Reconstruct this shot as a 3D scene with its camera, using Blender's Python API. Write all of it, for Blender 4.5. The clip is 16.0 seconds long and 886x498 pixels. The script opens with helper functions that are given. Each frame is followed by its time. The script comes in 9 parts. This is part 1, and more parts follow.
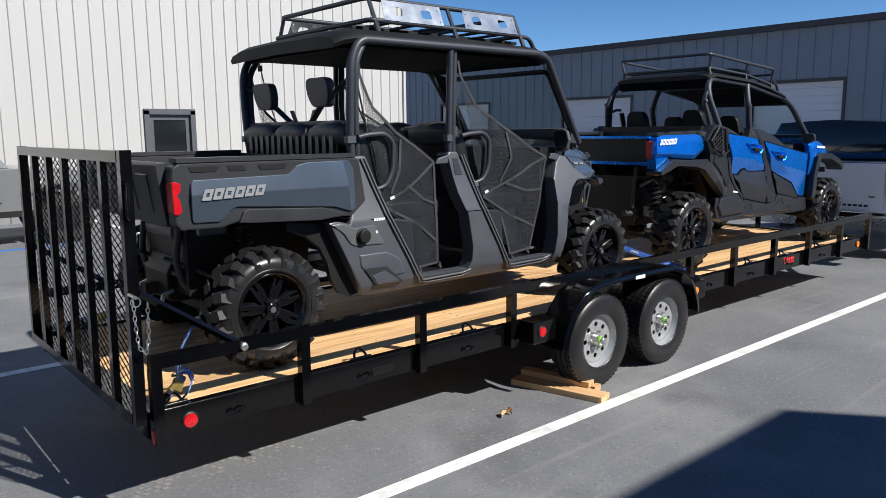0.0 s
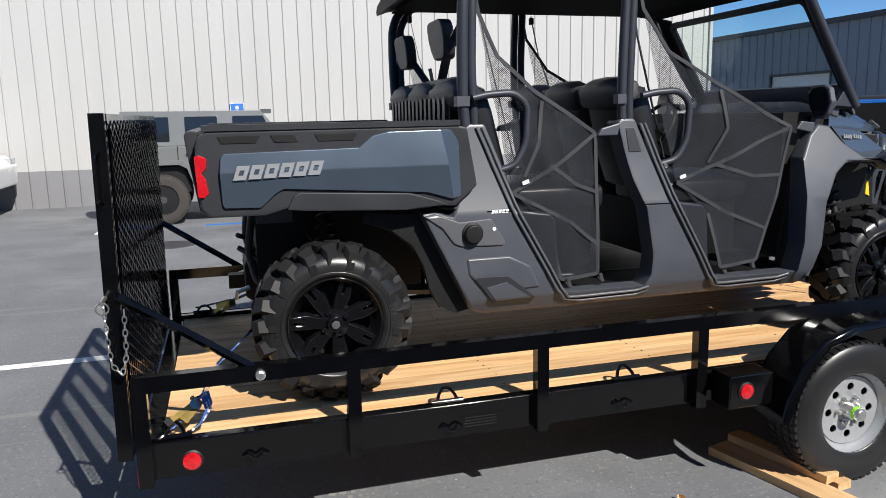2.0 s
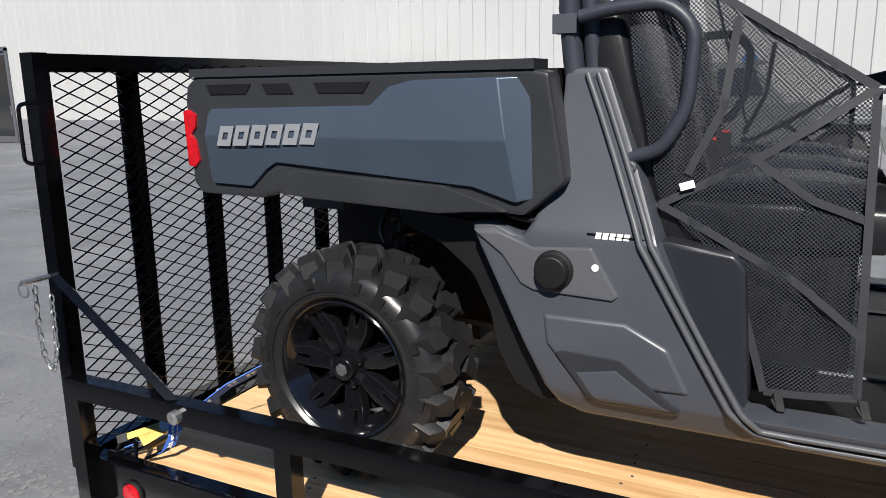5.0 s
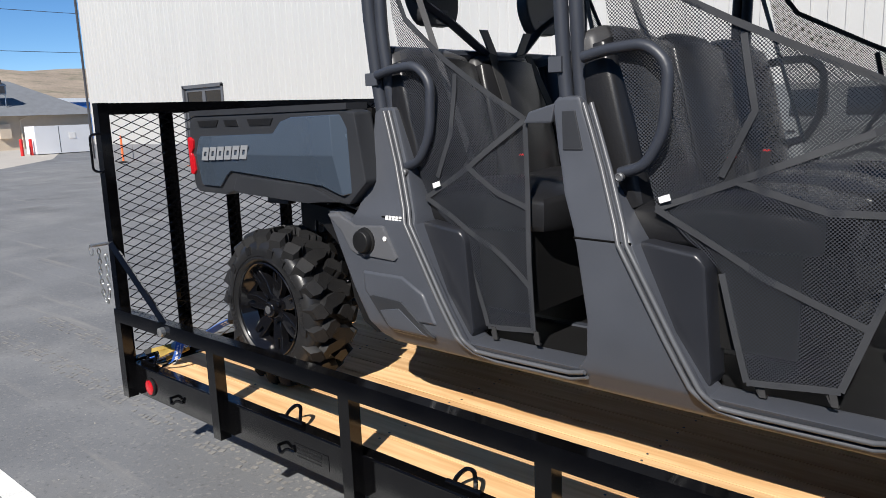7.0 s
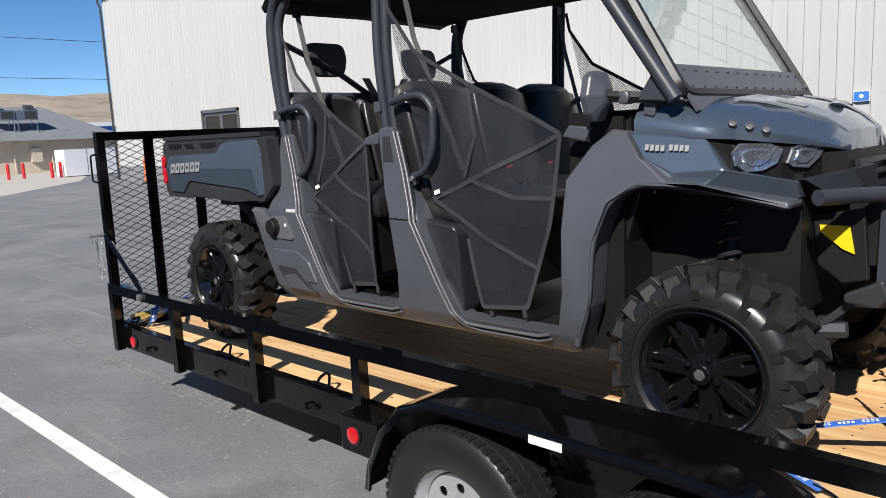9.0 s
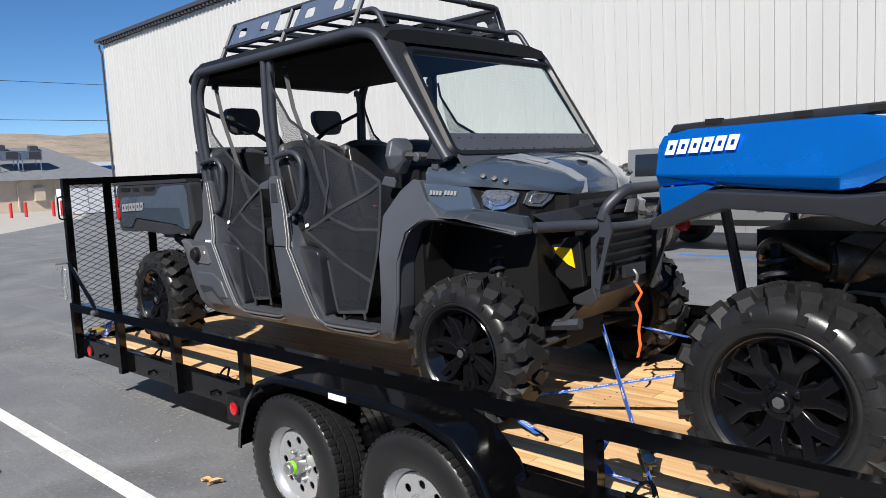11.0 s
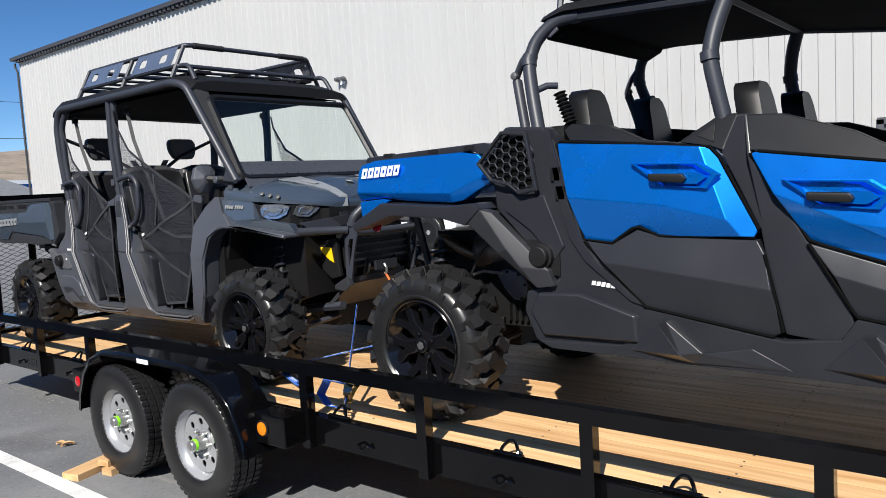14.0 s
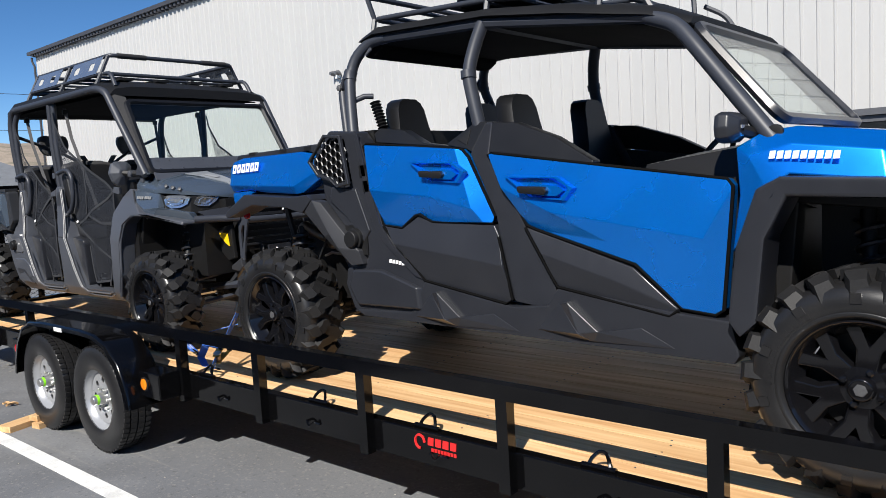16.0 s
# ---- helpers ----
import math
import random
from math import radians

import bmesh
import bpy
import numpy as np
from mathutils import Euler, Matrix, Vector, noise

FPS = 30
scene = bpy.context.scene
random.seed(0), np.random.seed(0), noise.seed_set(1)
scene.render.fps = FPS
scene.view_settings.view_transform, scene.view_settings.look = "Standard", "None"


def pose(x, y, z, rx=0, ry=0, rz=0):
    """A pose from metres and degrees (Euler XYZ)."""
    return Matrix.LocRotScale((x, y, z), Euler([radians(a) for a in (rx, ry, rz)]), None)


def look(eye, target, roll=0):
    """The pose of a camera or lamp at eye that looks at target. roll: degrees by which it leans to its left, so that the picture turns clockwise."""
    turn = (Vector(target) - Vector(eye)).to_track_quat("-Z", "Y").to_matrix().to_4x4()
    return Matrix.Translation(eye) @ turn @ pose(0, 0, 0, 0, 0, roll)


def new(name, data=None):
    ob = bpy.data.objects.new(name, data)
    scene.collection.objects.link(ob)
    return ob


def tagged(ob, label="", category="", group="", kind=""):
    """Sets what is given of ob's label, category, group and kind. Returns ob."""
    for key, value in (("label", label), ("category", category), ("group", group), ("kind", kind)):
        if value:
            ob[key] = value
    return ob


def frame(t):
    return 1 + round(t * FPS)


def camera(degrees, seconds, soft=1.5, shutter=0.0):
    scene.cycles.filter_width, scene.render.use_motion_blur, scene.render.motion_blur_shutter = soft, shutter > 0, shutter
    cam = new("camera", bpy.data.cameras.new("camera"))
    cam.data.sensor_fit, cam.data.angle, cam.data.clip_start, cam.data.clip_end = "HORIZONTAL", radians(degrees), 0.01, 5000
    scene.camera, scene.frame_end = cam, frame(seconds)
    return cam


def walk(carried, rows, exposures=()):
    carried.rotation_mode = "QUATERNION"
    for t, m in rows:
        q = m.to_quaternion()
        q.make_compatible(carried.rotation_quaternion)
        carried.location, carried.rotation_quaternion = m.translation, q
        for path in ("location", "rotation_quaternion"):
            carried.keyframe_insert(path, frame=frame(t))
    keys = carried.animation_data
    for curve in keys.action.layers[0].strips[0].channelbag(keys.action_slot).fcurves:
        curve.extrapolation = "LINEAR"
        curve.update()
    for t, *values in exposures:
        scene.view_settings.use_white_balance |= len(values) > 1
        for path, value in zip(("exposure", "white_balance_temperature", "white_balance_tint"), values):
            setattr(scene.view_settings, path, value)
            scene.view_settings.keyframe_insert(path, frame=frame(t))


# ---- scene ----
cam = camera(61.6, 16.0, 0.45)
PATH = [
    (0, (-1.143, -3.444, 1.87), (0.144, -1.945, 1.558), -0.5),
    (0.5, (-0.807, -3.322, 1.876), (0.329, -1.712, 1.534), -0.5),
    (1, (-0.416, -3.176, 1.84), (0.55, -1.453, 1.527), -1.3),
    (1.5, (-0.008, -3.02, 1.805), (0.768, -1.205, 1.487), -1.2),
    (2, (0.395, -2.828, 1.769), (0.94, -0.937, 1.414), -1.2),
    (2.5, (0.731, -2.609, 1.75), (1.068, -0.677, 1.359), -1.3),
    (3, (1.096, -2.405, 1.709), (1.114, -0.451, 1.283), -1.1),
    (5.3, (2.214, -1.266, 1.694), (1.205, 0.41, 1.279), -1.0),
    (5.5, (2.38, -1.222, 1.699), (1.283, 0.404, 1.306), -0.9),
    (6, (2.745, -1.3, 1.699), (1.557, 0.266, 1.332), -1.5),
    (6.5, (3.106, -1.414, 1.727), (1.845, 0.092, 1.353), -2.4),
    (7, (3.486, -1.525, 1.702), (2.177, -0.057, 1.338), -2.2),
    (7.5, (3.811, -1.672, 1.698), (2.491, -0.216, 1.327), -2.6),
    (8, (4.13, -1.768, 1.695), (2.794, -0.323, 1.34), -3.0),
    (8.5, (4.511, -1.813, 1.672), (3.153, -0.381, 1.346), -2.5),
    (9, (4.827, -1.929, 1.695), (3.467, -0.495, 1.386), -2.7),
    (9.5, (5.168, -1.968, 1.701), (3.788, -0.547, 1.425), -2.8),
    (10, (5.514, -1.999, 1.713), (4.128, -0.577, 1.469), -2.8),
    (10.2, (5.638, -2.027, 1.717), (4.249, -0.607, 1.481), -2.9),
    (12.3, (6.693, -2.282, 1.712), (5.36, -0.802, 1.532), -3.0),
    (12.5, (6.79, -2.298, 1.717), (5.458, -0.817, 1.531), -3.1),
    (13, (7.081, -2.303, 1.695), (5.777, -0.797, 1.519), -2.7),
    (13.5, (7.333, -2.349, 1.686), (6.069, -0.807, 1.523), -2.8),
    (14, (7.566, -2.372, 1.687), (6.315, -0.821, 1.509), -3.3),
    (14.5, (7.87, -2.333, 1.663), (6.622, -0.78, 1.483), -3.5),
    (15, (8.172, -2.304, 1.661), (6.914, -0.759, 1.477), -3.5),
    (15.5, (8.457, -2.283, 1.654), (7.181, -0.756, 1.456), -3.3),
    (16, (8.751, -2.243, 1.654), (7.454, -0.734, 1.454), -3.3),
]
walk(cam, [(t, look(eye, target, roll)) for t, eye, target, roll in PATH])

# ---- light ----
SUN_WAY = Vector((-0.42, 1.08, -1.0)).normalized()
world = bpy.data.worlds.new("sky")
scene.world = world
world.use_nodes = True
wn = world.node_tree.nodes
sky = wn.new("ShaderNodeTexSky")
sky.sky_type = "NISHITA"
sky.sun_disc = False
sky.sun_elevation = math.asin(-SUN_WAY.z)
sky.sun_rotation = math.atan2(-SUN_WAY.x, -SUN_WAY.y)
sky.altitude = 3500
sky.air_density = 0.9
sky.dust_density = 0.0
sky.ozone_density = 3.0
deep = wn.new("ShaderNodeHueSaturation")
deep.inputs["Saturation"].default_value = 1.2
world.node_tree.links.new(sky.outputs[0], deep.inputs["Color"])
world.node_tree.links.new(deep.outputs[0], wn["Background"].inputs[0])
wn["Background"].inputs[1].default_value = 0.082
sun = new("sun", bpy.data.lights.new("sun", "SUN"))
sun.data.energy = 4.6
sun.data.angle = radians(0.53)
sun.data.color = (1.0, 0.955, 0.885)
sun.matrix_basis = look(-SUN_WAY * 40, (0, 0, 0))
scene.view_settings.exposure = 0.62

# ---- materials ----


def material(name, colour, rough=0.5, metal=0.0, vary=0.12, scale=3.0, fine=90.0, bump=0.06, spec=0.5, coat=0.0, stretch=(1, 1, 1), dirt=None, alpha=1.0):
    """Two scales of noise in the colour, fine relief, and a little dirt of its own colour."""
    m = bpy.data.materials.new(name)
    m.use_nodes = True
    n, ln = m.node_tree.nodes, m.node_tree.links
    p = n["Principled BSDF"]
    tc, mp = n.new("ShaderNodeTexCoord"), n.new("ShaderNodeMapping")
    mp.inputs["Scale"].default_value = stretch
    ln.new(tc.outputs["Object"], mp.inputs[0])
    a, b = n.new("ShaderNodeTexNoise"), n.new("ShaderNodeTexNoise")
    a.inputs["Scale"].default_value, a.inputs["Detail"].default_value = scale, 5
    b.inputs["Scale"].default_value, b.inputs["Detail"].default_value = fine, 3
    ln.new(mp.outputs[0], a.inputs[0]), ln.new(mp.outputs[0], b.inputs[0])
    add = n.new("ShaderNodeMath")
    add.operation = "ADD"
    ln.new(a.outputs[0], add.inputs[0]), ln.new(b.outputs[0], add.inputs[1])
    ramp = n.new("ShaderNodeMapRange")
    ramp.inputs["From Min"].default_value, ramp.inputs["From Max"].default_value = 0.6, 1.4
    ramp.inputs["To Min"].default_value, ramp.inputs["To Max"].default_value = 1 - vary, 1 + vary
    ln.new(add.outputs[0], ramp.inputs[0])
    mul = n.new("ShaderNodeVectorMath")
    mul.operation = "SCALE"
    mul.inputs[0].default_value = colour
    ln.new(ramp.outputs[0], mul.inputs["Scale"])
    out = mul.outputs[0]
    if dirt:
        c = n.new("ShaderNodeTexNoise")
        c.inputs["Scale"].default_value, c.inputs["Detail"].default_value, c.inputs["Roughness"].default_value = dirt[1], 8, 0.65
        ln.new(tc.outputs["Object"], c.inputs[0])
        r = n.new("ShaderNodeMapRange")
        r.inputs["From Min"].default_value, r.inputs["From Max"].default_value = 0.5, 0.75
        r.inputs["To Max"].default_value = dirt[2]
        ln.new(c.outputs[0], r.inputs[0])
        mix = n.new("ShaderNodeMix")
        mix.data_type = "RGBA"
        ln.new(r.outputs[0], mix.inputs["Factor"]), ln.new(out, mix.inputs["A"])
        mix.inputs["B"].default_value = (*dirt[0], 1)
        out = mix.outputs["Result"]
    ln.new(out, p.inputs["Base Color"])
    rr = n.new("ShaderNodeMapRange")
    rr.inputs["To Min"].default_value, rr.inputs["To Max"].default_value = max(0.02, rough - 0.08), min(1, rough + 0.08)
    ln.new(a.outputs[0], rr.inputs[0])
    ln.new(rr.outputs[0], p.inputs["Roughness"])
    p.inputs["Metallic"].default_value = metal
    p.inputs["Specular IOR Level"].default_value = spec
    p.inputs["Coat Weight"].default_value = coat
    p.inputs["Coat Roughness"].default_value = 0.04
    p.inputs["Alpha"].default_value = alpha
    if bump:
        bu = n.new("ShaderNodeBump")
        bu.inputs["Strength"].default_value, bu.inputs["Distance"].default_value = bump, 0.35 / fine
        ln.new(b.outputs[0], bu.inputs["Height"])
        ln.new(bu.outputs[0], p.inputs["Normal"])
    return m


def wood(name, colour, dark, axis=0):
    """Planed softwood: long grain, knots, each board of its own tone."""
    m = bpy.data.materials.new(name)
    m.use_nodes = True
    n, ln = m.node_tree.nodes, m.node_tree.links
    p = n["Principled BSDF"]
    tc, mp, oi = n.new("ShaderNodeTexCoord"), n.new("ShaderNodeMapping"), n.new("ShaderNodeObjectInfo")
    st = [8.5, 8.5, 8.5]
    st[axis] = 0.55
    mp.inputs["Scale"].default_value = st
    ln.new(tc.outputs["Object"], mp.inputs[0])
    off = n.new("ShaderNodeVectorMath")
    off.operation = "MULTIPLY"
    off.inputs[1].default_value = (37.0, 53.0, 11.0)
    ln.new(oi.outputs["Random"], off.inputs[0])
    ln.new(off.outputs[0], mp.inputs["Location"])
    a, b, k = n.new("ShaderNodeTexNoise"), n.new("ShaderNodeTexNoise"), n.new("ShaderNodeTexVoronoi")
    a.inputs["Scale"].default_value, a.inputs["Detail"].default_value, a.inputs["Distortion"].default_value = 0.8, 6, 1.6
    b.inputs["Scale"].default_value, b.inputs["Detail"].default_value = 4, 3
    ln.new(mp.outputs[0], a.inputs[0]), ln.new(mp.outputs[0], b.inputs[0])
    mk = n.new("ShaderNodeMapping")
    sk = [9.0, 9.0, 9.0]
    sk[axis] = 3.0
    mk.inputs["Scale"].default_value = sk
    ln.new(tc.outputs["Object"], mk.inputs[0]), ln.new(off.outputs[0], mk.inputs["Location"])
    k.inputs["Scale"].default_value = 0.6
    ln.new(mk.outputs[0], k.inputs[0])
    knot = n.new("ShaderNodeMapRange")
    knot.inputs["From Min"].default_value, knot.inputs["From Max"].default_value = 0.03, 0.13
    knot.inputs["To Min"].default_value, knot.inputs["To Max"].default_value = 1, 0
    ln.new(k.outputs["Distance"], knot.inputs[0])
    s = n.new("ShaderNodeMath")
    s.operation = "ADD"
    ln.new(a.outputs[0], s.inputs[0]), ln.new(b.outputs[0], s.inputs[1])
    r = n.new("ShaderNodeMapRange")
    r.inputs["From Min"].default_value, r.inputs["From Max"].default_value = 0.82, 1.26
    ln.new(s.outputs[0], r.inputs[0])
    mx = n.new("ShaderNodeMath")
    mx.operation = "MAXIMUM"
    ln.new(r.outputs[0], mx.inputs[0]), ln.new(knot.outputs[0], mx.inputs[1])
    mix = n.new("ShaderNodeMix")
    mix.data_type = "RGBA"
    mix.inputs["A"].default_value, mix.inputs["B"].default_value = (*colour, 1), (*dark, 1)
    ln.new(mx.outputs[0], mix.inputs["Factor"])
    tone = n.new("ShaderNodeMapRange")
    tone.inputs["To Min"].default_value, tone.inputs["To Max"].default_value = 0.82, 1.12
    ln.new(oi.outputs["Random"], tone.inputs[0])
    sc = n.new("ShaderNodeVectorMath")
    sc.operation = "SCALE"
    ln.new(mix.outputs["Result"], sc.inputs[0]), ln.new(tone.outputs[0], sc.inputs["Scale"])
    ln.new(sc.outputs[0], p.inputs["Base Color"])
    p.inputs["Roughness"].default_value = 0.62
    bu = n.new("ShaderNodeBump")
    bu.inputs["Strength"].default_value, bu.inputs["Distance"].default_value = 0.25, 0.004
    ln.new(s.outputs[0], bu.inputs["Height"]), ln.new(bu.outputs[0], p.inputs["Normal"])
    return m


def glass(name, tint=(0.9, 0.95, 0.95), rough=0.0, alpha=0.25):
    """Thin clear sheet: mostly let through, the rest a glossy film."""
    m = bpy.data.materials.new(name)
    m.use_nodes = True
    n, ln = m.node_tree.nodes, m.node_tree.links
    n.remove(n["Principled BSDF"])
    tr, gl, mix, fr = n.new("ShaderNodeBsdfTransparent"), n.new("ShaderNodeBsdfGlossy"), n.new("ShaderNodeMixShader"), n.new("ShaderNodeLayerWeight")
    tr.inputs[0].default_value = (*tint, 1)
    gl.inputs["Roughness"].default_value = rough
    fr.inputs["Blend"].default_value = 0.5
    pw, ml = n.new("ShaderNodeMath"), n.new("ShaderNodeMath")
    pw.operation, pw.inputs[1].default_value = "POWER", 4.0
    ml.operation, ml.inputs[1].default_value, ml.inputs[2].default_value = "MULTIPLY_ADD", 0.7, alpha
    ln.new(fr.outputs["Facing"], pw.inputs[0]), ln.new(pw.outputs[0], ml.inputs[0]), ln.new(ml.outputs[0], mix.inputs[0])
    ln.new(tr.outputs[0], mix.inputs[1]), ln.new(gl.outputs[0], mix.inputs[2])
    ln.new(mix.outputs[0], n["Material Output"].inputs[0])
    return m


def net(name, colour, pitch=0.006, hole=0.62):
    """Woven open mesh cloth: round holes let the view through."""
    m = bpy.data.materials.new(name)
    m.use_nodes = True
    n, ln = m.node_tree.nodes, m.node_tree.links
    p = n["Principled BSDF"]
    p.inputs["Base Color"].default_value = (*colour, 1)
    p.inputs["Roughness"].default_value = 0.7
    p.inputs["Specular IOR Level"].default_value = 0.25
    tc, mp, v = n.new("ShaderNodeTexCoord"), n.new("ShaderNodeMapping"), n.new("ShaderNodeTexVoronoi")
    mp.inputs["Scale"].default_value = (1 / pitch, 0.0, 1 / pitch)
    mp.inputs["Rotation"].default_value = (0, radians(45), 0)
    v.inputs["Randomness"].default_value = 0.0
    v.inputs["Scale"].default_value = 1.0
    ln.new(tc.outputs["Object"], mp.inputs[0]), ln.new(mp.outputs[0], v.inputs[0])
    g = n.new("ShaderNodeMath")
    g.operation = "GREATER_THAN"
    g.inputs[1].default_value = hole * 0.5
    ln.new(v.outputs["Distance"], g.inputs[0]), ln.new(g.outputs[0], p.inputs["Alpha"])
    return m


def asphalt(name):
    """Worn paving: fine stone, pale dusty drifts, dark oil, tyre tracks and thin cracks."""
    m = material(name, (0.154, 0.160, 0.171), 0.88, 0, 0.28, 0.9, 170, 0.16, 0.3, dirt=((0.232, 0.233, 0.231), 0.45, 0.75))
    n, ln = m.node_tree.nodes, m.node_tree.links
    p = n["Principled BSDF"]
    base = p.inputs["Base Color"].links[0].from_socket
    tc = n.new("ShaderNodeTexCoord")

    def layer(source, lo, hi, amount, colour, base):
        r, mix = n.new("ShaderNodeMapRange"), n.new("ShaderNodeMix")
        r.inputs["From Min"].default_value, r.inputs["From Max"].default_value, r.inputs["To Max"].default_value = lo, hi, amount
        mix.data_type = "RGBA"
        mix.inputs["B"].default_value = (*colour, 1)
        ln.new(source, r.inputs[0]), ln.new(r.outputs[0], mix.inputs["Factor"]), ln.new(base, mix.inputs["A"])
        return mix.outputs["Result"]
    oil = n.new("ShaderNodeTexNoise")
    oil.inputs["Scale"].default_value, oil.inputs["Detail"].default_value = 0.8, 6
    ln.new(tc.outputs["Object"], oil.inputs[0])
    base = layer(oil.outputs[0], 0.57, 0.72, 0.6, (0.085, 0.085, 0.088), base)
    st = n.new("ShaderNodeTexVoronoi")
    st.inputs["Scale"].default_value = 75
    ln.new(tc.outputs["Object"], st.inputs[0])
    base = layer(st.outputs["Color"], 0.72, 0.95, 0.55, (0.27, 0.265, 0.255), base)
    fine = n.new("ShaderNodeTexNoise")
    fine.inputs["Scale"].default_value, fine.inputs["Detail"].default_value = 34, 5
    ln.new(tc.outputs["Object"], fine.inputs[0])
    base = layer(fine.outputs[0], 0.58, 0.75, 0.55, (0.06, 0.06, 0.062), base)
    scuff, sm = n.new("ShaderNodeTexNoise"), n.new("ShaderNodeMapping")
    sm.inputs["Scale"].default_value, sm.inputs["Rotation"].default_value = (0.35, 9, 1), (0, 0, 0.35)
    scuff.inputs["Scale"].default_value, scuff.inputs["Detail"].default_value = 1.0, 7
    ln.new(tc.outputs["Object"], sm.inputs[0]), ln.new(sm.outputs[0], scuff.inputs[0])
    base = layer(scuff.outputs[0], 0.60, 0.74, 0.7, (0.24, 0.235, 0.225), base)
    ln.new(base, p.inputs["Base Color"])
    return m


ASPHALT = asphalt("asphalt")
PAINT_LINE = material("line_paint", (0.72, 0.72, 0.70), 0.8, 0, 0.15, 3, 120, 0.4, dirt=((0.25, 0.25, 0.25), 5, 0.5))
PAINT_BLUE = material("blue_line_paint", (0.03, 0.16, 0.5), 0.8, 0, 0.15, 3, 120, 0.4)
SIDING = material("siding", (0.43, 0.427, 0.416), 0.55, 0, 0.05, 0.4, 30, 0.02, dirt=((0.47, 0.458, 0.432), 0.25, 0.35), stretch=(6, 6, 0.4))
WAINSCOT = material("grey_siding", (0.2, 0.2, 0.21), 0.6, 0, 0.08, 1, 40, 0.03)
GREY_SIDING = material("dark_siding", (0.21, 0.25, 0.30), 0.5, 0, 0.08, 0.6, 30, 0.03, stretch=(3, 3, 0.5))
ROLL_DOOR = material("white_door", (0.72, 0.74, 0.78), 0.45, 0, 0.04, 1, 30, 0.02)
TRIM_DARK = material("dark_trim", (0.045, 0.045, 0.05), 0.45, 0.0, 0.1, 4, 60, 0.03)
BLACK_STEEL = material("black_powder_coat", (0.0022, 0.0022, 0.0026), 0.11, 0.0, 0.25, 6, 140, 0.02, 0.42, dirt=((0.022, 0.022, 0.022), 6, 0.04))
DECK = wood("deck_wood", (0.82, 0.545, 0.285), (0.60, 0.335, 0.145))
DECK_END = wood("block_wood", (0.66, 0.43, 0.22), (0.44, 0.25, 0.105))
RUBBER = material("tyre_rubber", (0.014, 0.014, 0.0148), 0.33, 0, 0.3, 5, 200, 0.12, 0.5, dirt=((0.045, 0.04, 0.034), 11, 0.25))
RUBBER_DUSTY = material("dusty_tread_rubber", (0.0150, 0.0150, 0.0158), 0.5, 0, 0.3, 8, 160, 0.25, 0.22, dirt=((0.032, 0.029, 0.026), 14, 0.25))
TYRE_BROWN = material("dry_dusty_rubber", (0.052, 0.047, 0.043), 0.8, 0, 0.25, 6, 120, 0.2, 0.2)
RUBBER_ROAD = material("road_tyre_rubber", (0.014, 0.014, 0.015), 0.36, 0, 0.2, 5, 160, 0.1, 0.4)
RIM_BLACK = material("gloss_black_rim", (0.005, 0.005, 0.006), 0.12, 0.0, 0.1, 9, 100, 0.0, 0.5)
# near black without gloss: shade under the roofs, also joints and rubber
MATT_BLACK = material("matt_black", (0.004, 0.004, 0.0042), 0.9, 0, 0.15, 5, 200, 0.1, 0.06)
RIM_SILVER = material("silver_rim", (0.40, 0.41, 0.43), 0.3, 0.45, 0.05, 9, 100, 0.02)
STEEL = material("zinc_steel", (0.6, 0.6, 0.58), 0.3, 0.9, 0.2, 20, 200, 0.05)
PLASTIC = material("black_plastic", (0.057, 0.062, 0.075), 0.42, 0, 0.14, 5, 420, 0.11, 0.65)
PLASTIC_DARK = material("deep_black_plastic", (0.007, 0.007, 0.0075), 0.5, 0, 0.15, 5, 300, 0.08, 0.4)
PLASTIC_GREY = material("satin_grey_plastic", (0.088, 0.091, 0.1), 0.36, 0, 0.08, 5, 300, 0.03, 0.5)
BODY_BLUE_GREY = material("stone_blue_paint", (0.098, 0.130, 0.175), 0.25, 0.55, 0.06, 4, 500, 0.01, 0.5, coat=0.9)
REFLECTOR = material("lamp_reflector", (0.42, 0.46, 0.52), 0.05, 0.85, 0.35, 30, 40, 0.35, 0.7)
PLASTIC_JET = material("jet_black_plastic", (0.0195, 0.021, 0.0262), 0.33, 0, 0.15, 5, 420, 0.07, 0.5)
PLASTIC_TRIM = material("dark_trim_plastic", (0.008, 0.0085, 0.0102), 0.42, 0, 0.15, 5, 420, 0.06, 0.35)
PLASTIC_SOOT = material("soot_grey_plastic", (0.024, 0.025, 0.029), 0.46, 0, 0.12, 5, 420, 0.06, 0.5)
CAST = material("cast_grey_metal", (0.10, 0.102, 0.108), 0.45, 0.3, 0.3, 12, 160, 0.15)
PLASTIC_BED = material("bed_plastic", (0.027, 0.0285, 0.0325), 0.38, 0, 0.12, 5, 420, 0.06, 0.5)
SEAL = material("door_seal", (0.03, 0.032, 0.036), 0.5, 0, 0.1, 5, 300, 0.02, 0.4)
ROOF_BLACK = material("roof_plastic", (0.008, 0.0082, 0.009), 0.6, 0, 0.15, 4, 320, 0.06, 0.28)
BODY_SILVER = material("silver_grey_paint", (0.3, 0.32, 0.34), 0.3, 0.3, 0.05, 4, 500, 0.01, 0.5, coat=0.6)
BODY_BLUE = material("bright_blue_paint", (0.0, 0.215, 0.84), 0.27, 0.72, 0.05, 4, 600, 0.008, 0.5, coat=0.6)
LOGO_GREY = material("grey_decal", (0.22, 0.23, 0.245), 0.5, 0, 0.03, 5, 100, 0)
